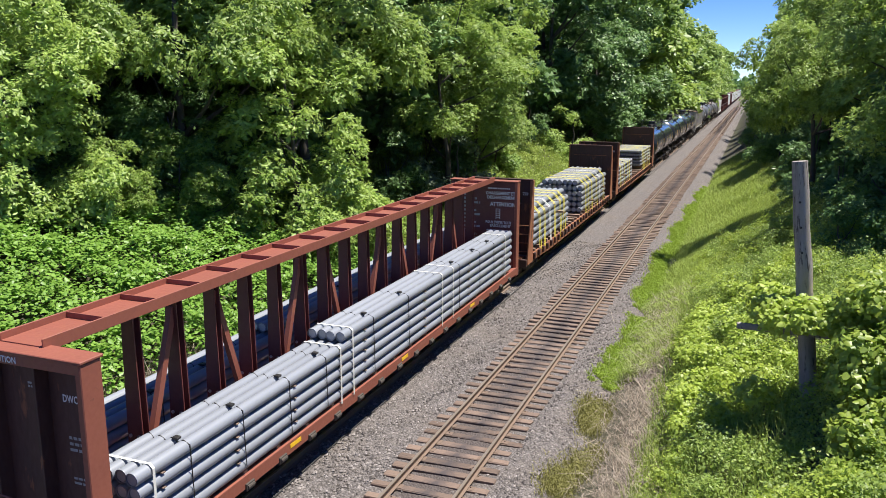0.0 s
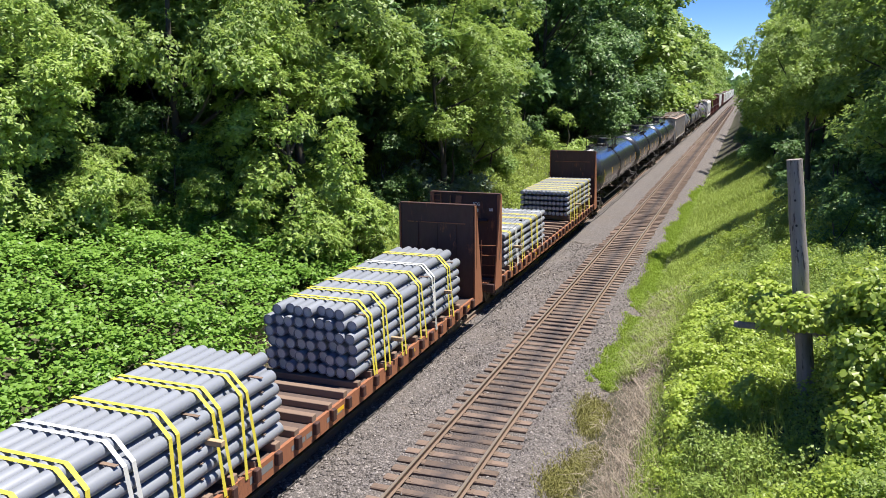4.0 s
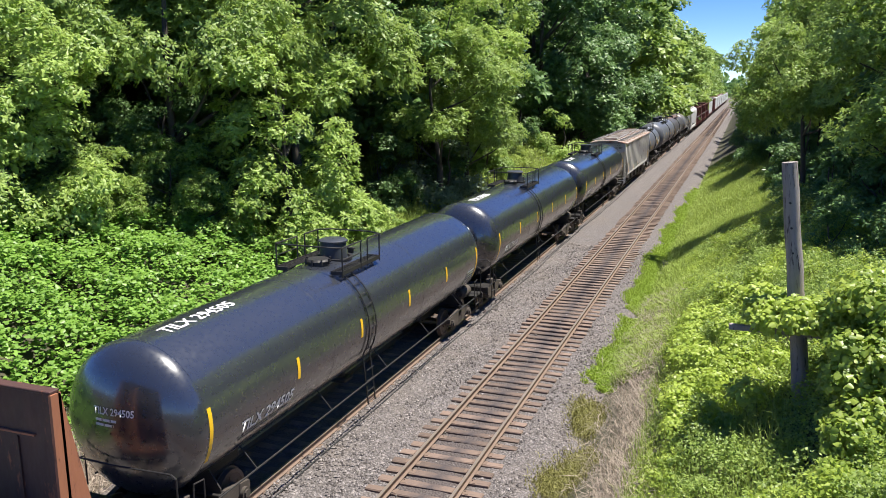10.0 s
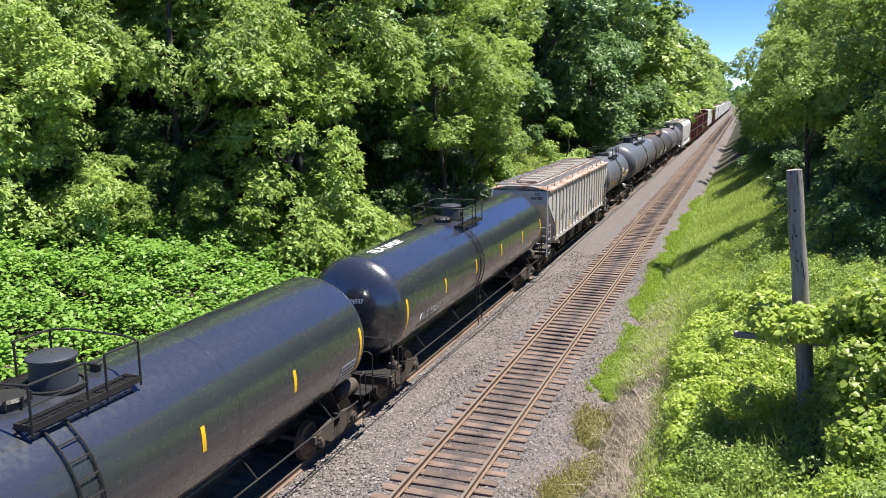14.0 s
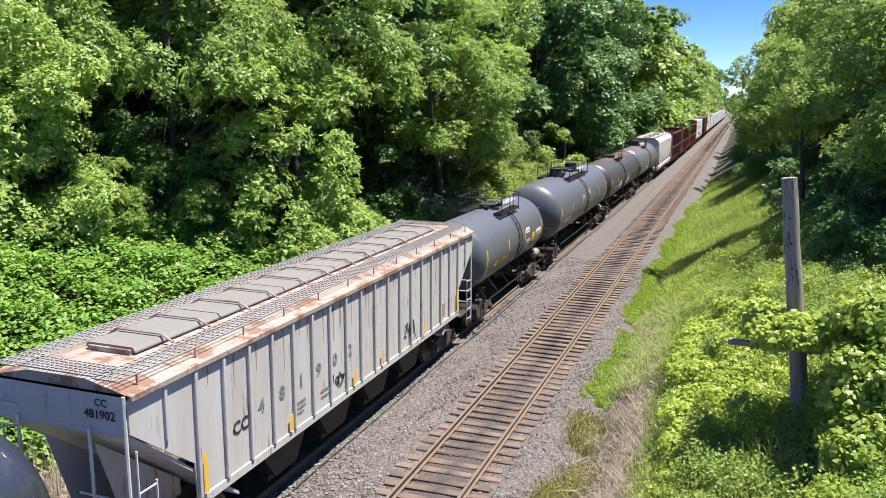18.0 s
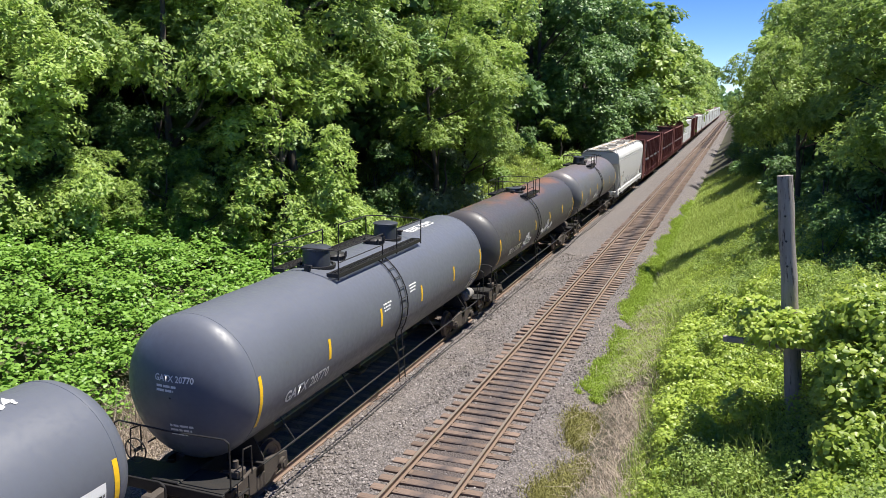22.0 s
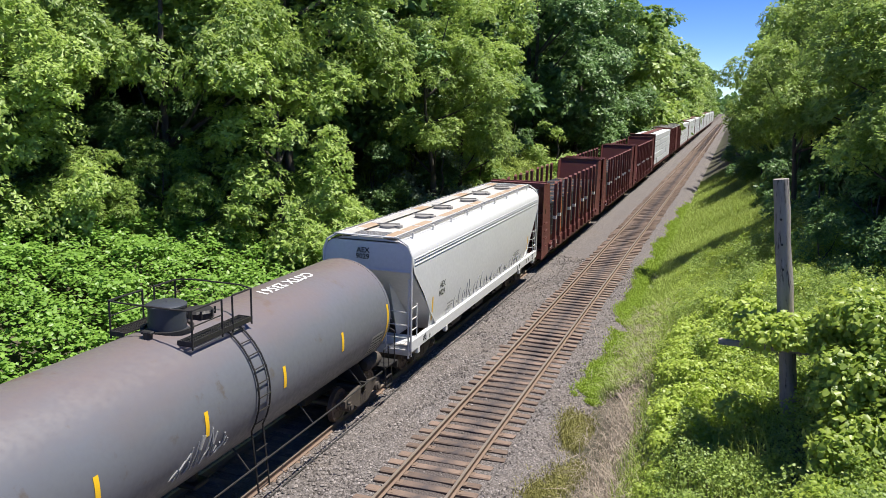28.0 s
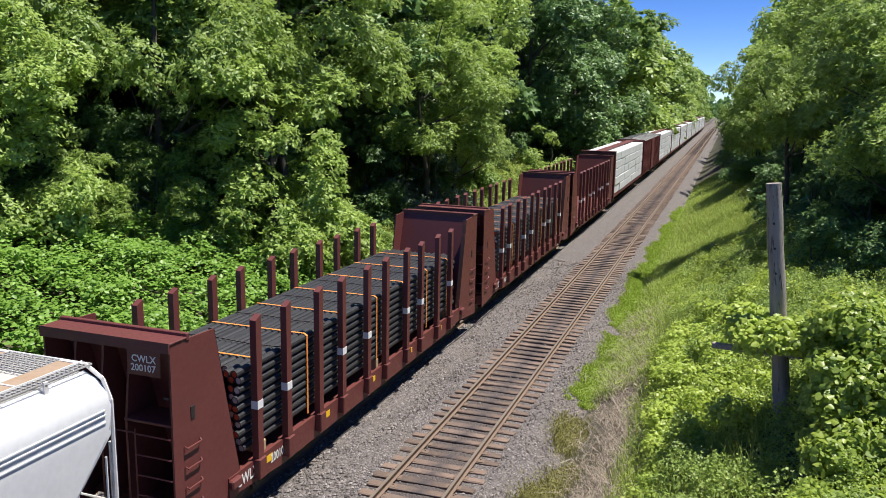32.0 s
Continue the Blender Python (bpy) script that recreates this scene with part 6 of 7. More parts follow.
    for y, o in ((0.0, -1), (L, 1)):
        i = -o
        arch = [(-1.50, 3.55), (1.50, 3.55), (1.52, 3.96), (1.46, 4.14), (1.26, 4.33), (1.0, 4.42), (-1.0, 4.42), (-1.26, 4.33), (-1.46, 4.14), (-1.52, 3.96)]
        part("end_wall", Shape().sheet(arch, 0.03 * i, "y", y), M["hopper_white"], car)
        sl = Shape().add([(x, yy, z) for x in (-1.50, 1.50) for yy, z in ((y, 3.57), (y + 2.5 * i, 1.10), (y + 2.5 * i, 1.02), (y - 0.02 * i, 3.5))],
                         [(0, 1, 5, 4), (2, 3, 7, 6), (0, 3, 2, 1), (4, 5, 6, 7), (0, 4, 7, 3), (1, 2, 6, 5)])
        part("slope_sheet", sl, M["hopper_white"], car)
        for x in (-0.62, 0.62):
            part("slope_brace", Shape().sheet([(y + 0.25 * i, 3.1), (y + 2.0 * i, 1.45), (y + 2.0 * i, 1.18), (y + 0.9 * i, 1.18)], 0.02, "x", x), M["hopper_white"], car)
        end_frame(car, y, o, M["white_iron"], 3.3, M["white_iron"])
        bow = Shape()
        for x in (-1, 1):
            bow.line([(1.50 * x, y + 0.02 * o, 1.1), (1.50 * x, y + 0.02 * o, 4.02), (1.36 * x, y + 0.02 * o, 4.36), (1.02 * x, y + 0.02 * o, 4.56)], 0.035, 6)
        bow.rod((-1.02, y + 0.02 * o, 4.56), (1.02, y + 0.02 * o, 4.56), 0.03, 6)
        part("corner_rail", bow, M["white_iron"], car)
    roof = part("roof", Shape().sheet([(-1.02, 4.42), (-0.45, 4.52), (0.45, 4.52), (1.02, 4.42), (1.02, 4.38), (-1.02, 4.38)], L, "y", 0.0), M["white_roof"], car, "cream stained roof")
    for i in range(6):
        y = 1.9 + (L - 3.8) * i / 5
        x = 0.12 if i % 2 else -0.12
        h = part("hatch_cover", Shape().rod((x, y, 4.50), (x, y, 4.60), 0.30, 20).rod((x, y, 4.60), (x, y, 4.63), 0.31, 20, 0.24), M["hatch_grey"], car, "round grey roof hatch", 0.6)
        part("hatch_bar", Shape().rod((x - 0.36, y - 0.1, 4.645), (x + 0.36, y + 0.1, 4.645), 0.025, 6).box(x + 0.3, x + 0.46, y - 0.12, y + 0.12, 4.50, 4.62, 0.02), M["hatch_grey"], h)
    for side in (-1, 1):
        x0, x1 = sorted((0.55 * side, 0.93 * side))
        n = 14
        for i in range(n):
            y0, y1 = L * i / n, L * (i + 1) / n - 0.05
            tan = i % 5 != 3 and side > 0 or i % 4 == 1
            part("walkway_plate", Shape().box(x0, x1, y0, y1, 4.555, 4.57, 0.004), M["tan_plate" if tan else "galv"], car, "tan rusted walkway plate" if tan else "grey walkway plate")
            part("walkway_tie", Shape().box(x0, x1 + 0.0, y1 + 0.005, y1 + 0.045, 4.55, 4.58, 0.004), M["white_iron"], car)
        part("running_board", grating(Shape(), 0.95 if side > 0 else -1.13, 1.13 if side > 0 else -0.95, -0.05, L + 0.05, 4.55, 0.06, 0.09), M["galv"], car, "grated roof walkway")
        part("walkway_curb", Shape().box(min(0.932 * side, 0.948 * side), max(0.932 * side, 0.948 * side), -0.05, L + 0.05, 4.53, 4.60, 0.003), M["white_iron"], car)
        b = Shape()
        for i in range(9):
            y = 0.9 + (L - 1.8) * i / 8
            b.box(min(0.95 * side, 1.17 * side), max(0.95 * side, 1.17 * side), y - 0.02, y + 0.02, 4.51, 4.54).box(min(1.13 * side, 1.17 * side), max(1.13 * side, 1.17 * side), y - 0.04, y + 0.04, 4.36, 4.58)
        part("walkway_bracket", b, M["white_iron"], car)
    for y in (0.0, L - 0.7):
        part("crossover_grating", grating(Shape(), -0.54, 0.54, y, y + 0.7, 4.55, 0.08, 0.08), M["galv"], car)
    # bays black instead of white, to paint in the shade below the body
    hopper_bays(car, L, 3, M["black_iron"])
    bogie(car, 1.9), bogie(car, L - 1.9)
    couplers(car, L)
    return car


# ---- pipe loads ----
def pipe_mesh(name, r, length, mat, cap, n=14):
    """A pipe along y with plugged ends: two materials on one mesh."""
    s = Shape()
    prof = [(0.0, r * 0.80), (0.0, r * 0.97), (0.02, r), (length - 0.02, r), (length, r * 0.97), (length, r * 0.80)]
    s.spin(prof, n=n)
    o = len(s.v)
    s.spin([(0.025, 0.002), (0.025, r * 0.82)], n=n).spin([(length - 0.025, r * 0.82), (length - 0.025, 0.002)], n=n)
    me = s.mesh(name, 0.6)
    me.materials.append(mat)
    me.materials.append(cap)
    for p in me.polygons:
        if p.vertices[0] >= o:
            p.material_index = 1
    return me


def bundle(s, length, y_jit, rows, r, z0, label, straps, mats=("pipe_grey", "pipe_end"), row_gap=0.03, seed=1, blocks=(), x_mid=0.0, chains=()):
    """A stack of pipes lying along the car. rows: how many pipes in each tier, from the bottom."""
    load = rolls("pipe_stack", s, label, "pipe stack", "pipe loads")
    rng = random.Random(seed)
    me = [pipe_mesh("pipe", r, length, M[mats[0]], M[mats[1]])]
    z = z0
    widths = []
    for t, n in enumerate(rows):
        for i in range(n):
            x = x_mid + (i - (n - 1) / 2) * 2.03 * r
            part("pipe", me[0], None, load, at=pose(x, rng.uniform(-y_jit, y_jit), z + r, 0, rng.uniform(0, 360), 0))
        widths.append((n * 1.015 * r, z, z + 2 * r))
        if t < len(rows) - 1 and row_gap > 0.012:
            for q in (0.08, 0.36, 0.64, 0.92):
                w = n * 1.0 * r
                part("spacer", Shape().box(x_mid - w, x_mid + w, length * q - 0.045, length * q + 0.045, z + 2 * r + 0.001, z + 2 * r + row_gap - 0.001), M["old_lumber"], load)
        z += 2 * r + row_gap
    top = z - row_gap
    if z0 > 1.4:
        for q in (0.06, 0.27, 0.5, 0.73, 0.94):
            part("deck_bolster", Shape().box(x_mid - 1.38, x_mid + 1.38, length * q - 0.10, length * q + 0.10, 1.306, z0 - 0.001, 0.01), M["old_lumber"], load)
    # straps run over the tiers and down to the sill
    wide_most = max(w for w, za, zb in widths)
    edge = max(zb for w, za, zb in widths if w > wide_most - 0.01)
    for y, wide, mat in straps:
        rim = [(1.47 if not x_mid else wide_most + 0.02, 1.06), (wide_most + 0.014, edge - 0.06)]
        rim += [(wide_most - 0.05, edge + 0.012)] if edge < top - 0.05 else []
        rim += [(widths[-1][0] + 0.012, top - 0.05)] if edge < top - 0.05 else []
        rim += [(widths[-1][0] - 0.06, top + 0.012)]
        pts = [(x_mid + x, zz) for x, zz in rim] + [(x_mid - x, zz) for x, zz in rim[::-1]]
        for w in ((-0.5, 0.5) if wide > 0.12 else (0.0,)):
            y0 = y + w * wide
            b = wide * 0.24 if wide > 0.12 else wide * 0.5
            slant = rng.uniform(-0.18, 0.18) if not x_mid else 0.0
            st = Shape()
            v = [q for i, (x, zz) in enumerate(pts) for o in ((slant if i in (0, len(pts) - 1) else 0.0),) for q in ((x, y0 - b + o, zz), (x, y0 + b + o, zz))]
            st.add(v, [(2 * i, 2 * i + 1, 2 * i + 3, 2 * i + 2) for i in range(len(pts) - 1)])
            part("tie_down_strap", st, M[mat], load, M[mat].name.replace("_", " "))
    for y in chains:
        ch = Shape()
        n = rows[-1]
        for i in range(n):
            x = x_mid + (i - (n - 1) / 2) * 2.03 * r
            ch.line([(x - r * 0.9, y, top - 0.06), (x, y + rng.uniform(-0.03, 0.03), top + 0.012), (x + r * 0.9, y, top - 0.06)], 0.011, 4)
        xx = x_mid + (n / 2) * 2.03 * r
        ch.line([(xx, y, top - 0.05), (xx + 0.02, y + 0.02, z0 + 0.1)], 0.010, 4)
        ch.box(xx - 0.35, xx - 0.22, y - 0.06, y + 0.06, top + 0.0, top + 0.05, 0.01)
        part("binding_chain", ch, M["black_iron"], load, "dark chain and ratchet over the pipes")
    for x, y, zz in blocks:
        part("lumber_block", Shape().box(x - 0.28, x + 0.28, y - 0.06, y + 0.06, zz, zz + 0.11, 0.008), M["lumber"], load, "pale lumber block")
    return load


# ---- bulkhead flat cars ----
def bulkhead_flat(s, length, number, skids):
    car = rolls("bulkhead_flatcar", s, "rusted brown bulkhead flatcar with a worn wooden deck", "flatcar", "pipe cars")
    L, W, top = length, 1.48, 4.52
    part("deck", Shape().box(-1.34, 1.34, 0.55, L - 0.55, 1.02, 1.10, 0.01), M["deck"], car)
    part("center_sill", Shape().box(-0.38, 0.38, 0.2, L - 0.2, 0.55, 1.0, 0.02), M["dirty_iron"], car)
    for side in (-1, 1):
        sill = part("side_sill", Shape().sheet([(0.3, 1.14), (L - 0.3, 1.14), (L - 0.3, 0.86), (L - 4.2, 0.70), (4.2, 0.70), (0.3, 0.86)], 0.09 * side, "x", 1.36 * side), M["rust_orange"], car, "orange rusted side sill")
        n = 26
        for i in range(n):
            y = 1.3 + (L - 2.6) * i / (n - 1)
            part("stake_pocket", Shape().box(min(1.44 * side, 1.56 * side), max(1.44 * side, 1.56 * side), y - 0.09, y + 0.09, 0.86, 1.16, 0.02), M["rust_brown"], sill)
        for y in (2.0, 6.6, 11.2, 15.8, L - 2.0):
            x = 1.452 * side
            part("reflective_strip", Shape().box(min(x, x + 0.006 * side), max(x, x + 0.006 * side), y + 0.14, y + 0.48, 0.92, 1.02), M["mark_yellow"], sill, "yellow reflective strip")
    bars([(0, 0, 1.2, 0.16), (1.6, 0, 0.9, 0.12), (3.2, 0, 0.8, 0.12)], side_put(1.455, 7.6, 0.88), M["letter_faint"], car, 21)
    for i in range(int((L - 3.0) / 0.78)):
        y = 1.7 + i * 0.78
        part("deck_skid", Shape().box(-1.42, 1.42, y - 0.10, y + 0.10, 1.104, 1.104 + (0.20 if i % 2 else 0.17), 0.012), M["old_lumber"], car)
    for y, o in ((0.0, -1), (L, 1)):
        i = -o
        yf = y + 0.95 * i        # load side of the bulkhead
        head = part("bulkhead", Shape().box(-1.42, 1.42, min(yf, yf - 0.06 * i), max(yf, yf - 0.06 * i), 1.0, top, 0.01), M["rust_brown"], car, "tall dark brown steel bulkhead")
        part("cap_rail", Shape().box(-1.46, 1.46, min(yf + 0.02 * i, yf - 0.16 * i), max(yf + 0.02 * i, yf - 0.16 * i), top, top + 0.05, 0.01), M["rust_brown"], head)
        for x in (-1.44, 1.44):
            part("corner_post", Shape().sheet([(yf + 0.03 * i, top), (yf - 0.14 * i, top), (y + 0.10 * i, 1.0), (y + 0.12 * i, 0.80), (yf + 0.10 * i, 0.80), (yf + 0.06 * i, 1.2)], 0.05 if x > 0 else -0.05, "x", x - (0.0 if x > 0 else 0.0)), M["rust_orange"], head, "orange rusted tapered post")
            part("post_flange", Shape().box(x - 0.10 if x > 0 else x - 0.05, x + 0.05 if x > 0 else x + 0.10, min(yf - 0.10 * i, yf - 0.16 * i), max(yf - 0.10 * i, yf - 0.16 * i), 2.2, top, 0.005), M["rust_orange"], head)
        for x in (-0.36, 0.0):
            part("brace_rib", Shape().sheet([(yf - 0.06 * i, top - 0.1), (yf - 0.12 * i, top - 0.1), (y + 0.22 * i, 1.10), (yf - 0.06 * i, 1.10)], 0.035, "x", x - 0.30), M["rust_orange"], head)
            part("rib_flange", Shape().add([(x - 0.30 - 0.11, yf - 0.10 * i, top - 0.1), (x - 0.30 + 0.14, yf - 0.10 * i, top - 0.1), (x - 0.30 + 0.17, y + 0.2 * i, 1.10), (x - 0.30 - 0.14, y + 0.2 * i, 1.10)], [(0, 1, 2, 3)]), M["rust_orange"], head) if x == 0.0 else None
        iron = Shape()
        yy = y + 0.42 * i
        for z in (1.35, 1.75, 2.15, 2.55):
            iron.rod((0.85, yy - 0.1 * i, z), (1.42, yy, z), 0.016, 5)
        iron.rod((0.85, yy - 0.1 * i, 1.1), (0.85, yy - 0.1 * i, 2.75), 0.02, 5)
        for z in (3.9, 4.2, 4.42):
            iron.rod((-1.42, yf - 0.12 * i, z), (-1.05, yf - 0.12 * i, z), 0.016, 5)
        iron.rod((-1.05, yf - 0.12 * i, 2.6), (-1.05, yf - 0.12 * i, top), 0.02, 5)
        iron.rod((-0.55, yy - 0.25 * i, 2.55), (0.9, yy - 0.1 * i, 2.55), 0.02, 5)
        part("end_ladder", iron, M["rust_orange"], head)
        for z, x0, x1 in ((3.45, 0.05, 0.95), (2.15, 0.05, 0.75)):
            part("shelf_bracket", Shape().box(x0, x1, min(yf - 0.06 * i, yf - 0.34 * i), max(yf - 0.06 * i, yf - 0.34 * i), z, z + 0.04, 0.005), M["rust_brown"], head)
        part("end_sill", Shape().box(-1.46, 1.46, min(y, y + 0.25 * i), max(y, y + 0.25 * i), 0.72, 1.06, 0.02), M["rust_brown"], car)
        part("end_step", grating(Shape(), -0.6, 1.2, min(y + 0.02 * i, y + 0.5 * i), max(y + 0.02 * i, y + 0.5 * i), 1.075, 0.06, 0.1), M["rust_orange"], car)
        if o < 0:
            letters("ICG", 0.12, end_put(yf - 0.075, 0.31, 4.05), M["letter_white"], head)
            letters("978", 0.12, end_put(yf - 0.075, 0.28, 3.80), M["letter_white"], head)
            letters(number, 0.12, end_put(yf - 0.075, 0.98, 3.84), M["letter_white"], head)
        if o > 0:
            for z in (3.85,):
                part("panel_rib", Shape().box(-1.15, 1.1, min(yf, yf + 0.04 * i), max(yf, yf + 0.04 * i), z, z + 0.03), M["rust_orange"], head)
            for x in (-0.75, 0.0, 0.75):
                part("panel_rib", Shape().box(x - 0.015, x + 0.015, min(yf, yf + 0.03 * i), max(yf, yf + 0.03 * i), 1.1, 3.8), M["rust_brown"], head)
    bogie(car, 2.1), bogie(car, L - 2.1)
    couplers(car, L)
    brake_wheel(car, -0.9, 0.25, 1.6, M["rust_brown"])
    return car


# ---- centre-beam car ----
def centre_beam(s, length, posts=True):
    car = rolls("centerbeam_flatcar", s, "red-oxide centre-beam flatcar with steel truss and end bulkheads", "flatcar", "pipe cars")
    L, top = length, 4.72
    red = M["rust_red"]
    part("deck", Shape().box(-1.40, 1.40, 0.35, L - 0.35, 0.98, 1.08, 0.01), red, car)
    part("center_sill", Shape().box(-0.4, 0.4, 0.2, L - 0.2, 0.5, 0.97, 0.02), M["dirty_iron"], car)
    for side in (-1, 1):
        sill = part("side_sill", Shape().box(min(1.36 * side, 1.50 * side), max(1.36 * side, 1.50 * side), 0.3, L - 0.3, 0.80, 1.10, 0.015), red, car)
        n = 18
        for i in range(n):
            y = 1.5 + (L - 3.0) * i / (n - 1)
            part("winch", Shape().rod((1.52 * side, y - 0.11, 0.84), (1.52 * side, y + 0.11, 0.84), 0.055, 10).box(min(1.46 * side, 1.54 * side), max(1.46 * side, 1.54 * side), y - 0.14, y + 0.14, 0.76, 0.92, 0.01), M["dirty_iron"], sill)
        for y in (5.5, 11.5, 17.5):
            x = 1.502 * side
            part("reflective_strip", Shape().box(min(x, x + 0.006 * side), max(x, x + 0.006 * side), y, y + 0.45, 0.93, 1.03), M["mark_yellow"], sill, "yellow reflective strip")
    n = 15
    for i in range(n):
        y = 1.55 + 1.2 * i
        part("deck_riser", Shape().box(-1.44, 1.44, y - 0.055, y + 0.055, 1.084, 1.16, 0.008), M["lumber"], car)
    for y, o in ((0.0, -1), (L, 1)):
        i = -o
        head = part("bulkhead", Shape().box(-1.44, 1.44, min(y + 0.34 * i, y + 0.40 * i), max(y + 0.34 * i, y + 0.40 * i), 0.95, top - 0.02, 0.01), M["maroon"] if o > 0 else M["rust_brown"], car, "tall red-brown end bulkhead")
        for x in (-1.42, 1.42):
            part("corner_post", Shape().box(x - 0.06, x + 0.06, min(y, y + 0.42 * i), max(y, y + 0.42 * i), 0.72, top, 0.015), red, head)
        for x in (-0.55, 0.43):
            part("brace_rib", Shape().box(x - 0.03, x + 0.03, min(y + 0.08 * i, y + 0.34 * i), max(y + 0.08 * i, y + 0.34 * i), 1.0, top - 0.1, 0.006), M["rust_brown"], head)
        part("cap_plate", Shape().box(-1.50, 1.50, min(y - 0.02 * i, y + 0.46 * i), max(y - 0.02 * i, y + 0.46 * i), top, top + 0.05, 0.012), red, head)
        iron = Shape()
        yy = y - 0.03 * i
        iron.line([(-1.3, yy, 2.42), (-0.55, yy, 2.30), (0.55, yy, 2.20), (1.40, yy, 2.02)], 0.018, 5)
        for z in (1.2, 1.6, 2.0):
            iron.rod((0.62, yy, z), (1.40, yy, z), 0.016, 5)
        part("end_grab_irons", iron, red, head)
        part("end_sill", Shape().box(-1.44, 1.44, min(y, y + 0.3 * i), max(y, y + 0.3 * i), 0.66, 1.0, 0.02), red, car)
        if o < 0:
            letters("DWC 6267", 0.12, end_put(y + 0.33, 0.72, 3.92), M["letter_white"], head, length=0.60)
            letters("CAUTION", 0.10, end_put(y - 0.012, -0.34, top - 0.135), M["letter_white"], head, length=0.56)
            bars([(0.78, 3.30, 0.55, 0.05), (0.78, 3.20, 0.55, 0.05), (0.78, 3.10, 0.55, 0.05), (0.02, 4.12, 0.28, 0.035), (0.02, 4.06, 0.30, 0.035), (0.80, 2.62, 0.25, 0.04), (0.80, 2.54, 0.35, 0.04)], lambda u, w: (u, y + 0.33, w), M["graffiti_white"], head, 31)
            part("lintel", Shape().box(-1.46, 1.46, y - 0.005, y + 0.03, top - 0.17, top, 0.006), red, head)
        else:
            f = y - 0.412
            for t, h, z, x in (("CHARGEMENT ET", 0.13, 4.18, 0.10), ("DECHARGEMENT", 0.13, 4.00, 0.16), ("ATTENTION", 0.16, 3.70, 0.30)):
                letters(t, h, end_put(f, x, z), M["letter_white"], head, 0.85)
            letters("POUR EVITER TOUT", 0.11, end_put(f, 0.10, 2.95), M["letter_white"], head, 0.80)
            letters("BASCULEMENT", 0.11, end_put(f, 0.30, 2.80), M["letter_white"], head, 0.85)
            bars([(0.15, 2.62, 1.1, 0.07), (0.15, 2.50, 1.15, 0.07), (0.15, 2.38, 1.1, 0.07), (0.4, 2.24, 0.6, 0.07), (0.4, 2.02, 0.55, 0.09), (0.2, 4.42, 0.95, 0.05)], lambda u, w: (u, f, w), M["letter_white"], head, 32)
            bars([(-0.95, 4.1 - 0.17 * k, 0.5 + 0.15 * (k % 3), 0.09) for k in range(12)], lambda u, w: (u, f, w), M["graffiti_white"], head, 33)
            lad = Shape()
            for x in (0.55, 0.72):
                lad.box(x, x + 0.025, f - 0.004, f, 3.15, 3.58)
            for z in np.arange(3.2, 3.58, 0.09):
                lad.box(0.55, 0.74, f - 0.004, f, z, z + 0.02)
            part("ladder_pictogram", lad, M["letter_white"], head)
    # top chord: a trough with upright edges and cross stiffeners
    chord = part("top_chord", Shape().box(-0.43, 0.43, 0.3, L - 0.3, top + 0.052, top + 0.07, 0.004), red, car, "red steel top chord shaped as a shallow trough")
    for side in (-1, 1):
        part("chord_flange", Shape().box(min(0.43 * side, 0.46 * side), max(0.43 * side, 0.46 * side), 0.3, L - 0.3, top - 0.03, top + 0.19, 0.008), red, chord)
    n = 18
    for i in range(1, n):
        y0 = 0.35 + (L - 0.7) * i / n
        part("chord_stiffener", Shape().box(-0.428, 0.428, y0 - 0.015, y0 + 0.015, top + 0.072, top + 0.175, 0.004), M["rust_red"], chord)
    if posts:
        for i in range(17):
            y = 2.65 + 1.19 * i
            if y > L - 1.2:
                break
            post = Shape()
            for e in (-1, 1):   # tapered flanges
                o = 0.085 * e
                post.add([(x * k, y + o + q, z) for z, k in ((top + 0.05, 0.13), (1.08, 0.20)) for x, q in ((-1, -0.012), (1, -0.012), (1, 0.012), (-1, 0.012))],
                         [(0, 1, 2, 3), (7, 6, 5, 4), (0, 4, 5, 1), (1, 5, 6, 2), (2, 6, 7, 3), (3, 7, 4, 0)])
            # darker than the car's red: shade below the chord painted into the posts
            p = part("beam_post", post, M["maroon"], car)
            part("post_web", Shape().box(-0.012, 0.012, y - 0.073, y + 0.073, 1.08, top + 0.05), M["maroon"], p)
            for x in (0.10, -0.10):
                part("tie_ring", Shape().rod((x, y - 0.10, 2.25), (x, y - 0.125, 2.25), 0.035, 10), M["galv"], p)
            if i % 2 == 0 and i < 16:
                flip = i % 4 == 0
                a, b = ((y + 0.05, 1.15), (y + 1.14, top - 0.25)) if flip else ((y + 0.05, top - 0.25), (y + 1.14, 1.15))
                part("diagonal_brace", Shape().sheet([(a[0] - 0.075, a[1]), (a[0] + 0.075, a[1]), (b[0] + 0.075, b[1]), (b[0] - 0.075, b[1])], 0.12, "x", -0.06), red, car)
    bogie(car, 2.3), bogie(car, L - 2.3)
    couplers(car, L)
    return car


# ---- stake cars with long black pipes ----
STAKES = (2.62, 3.82, 5.32, 6.55, 8.08, 9.32, 10.9, 12.1, 13.65, 14.95)


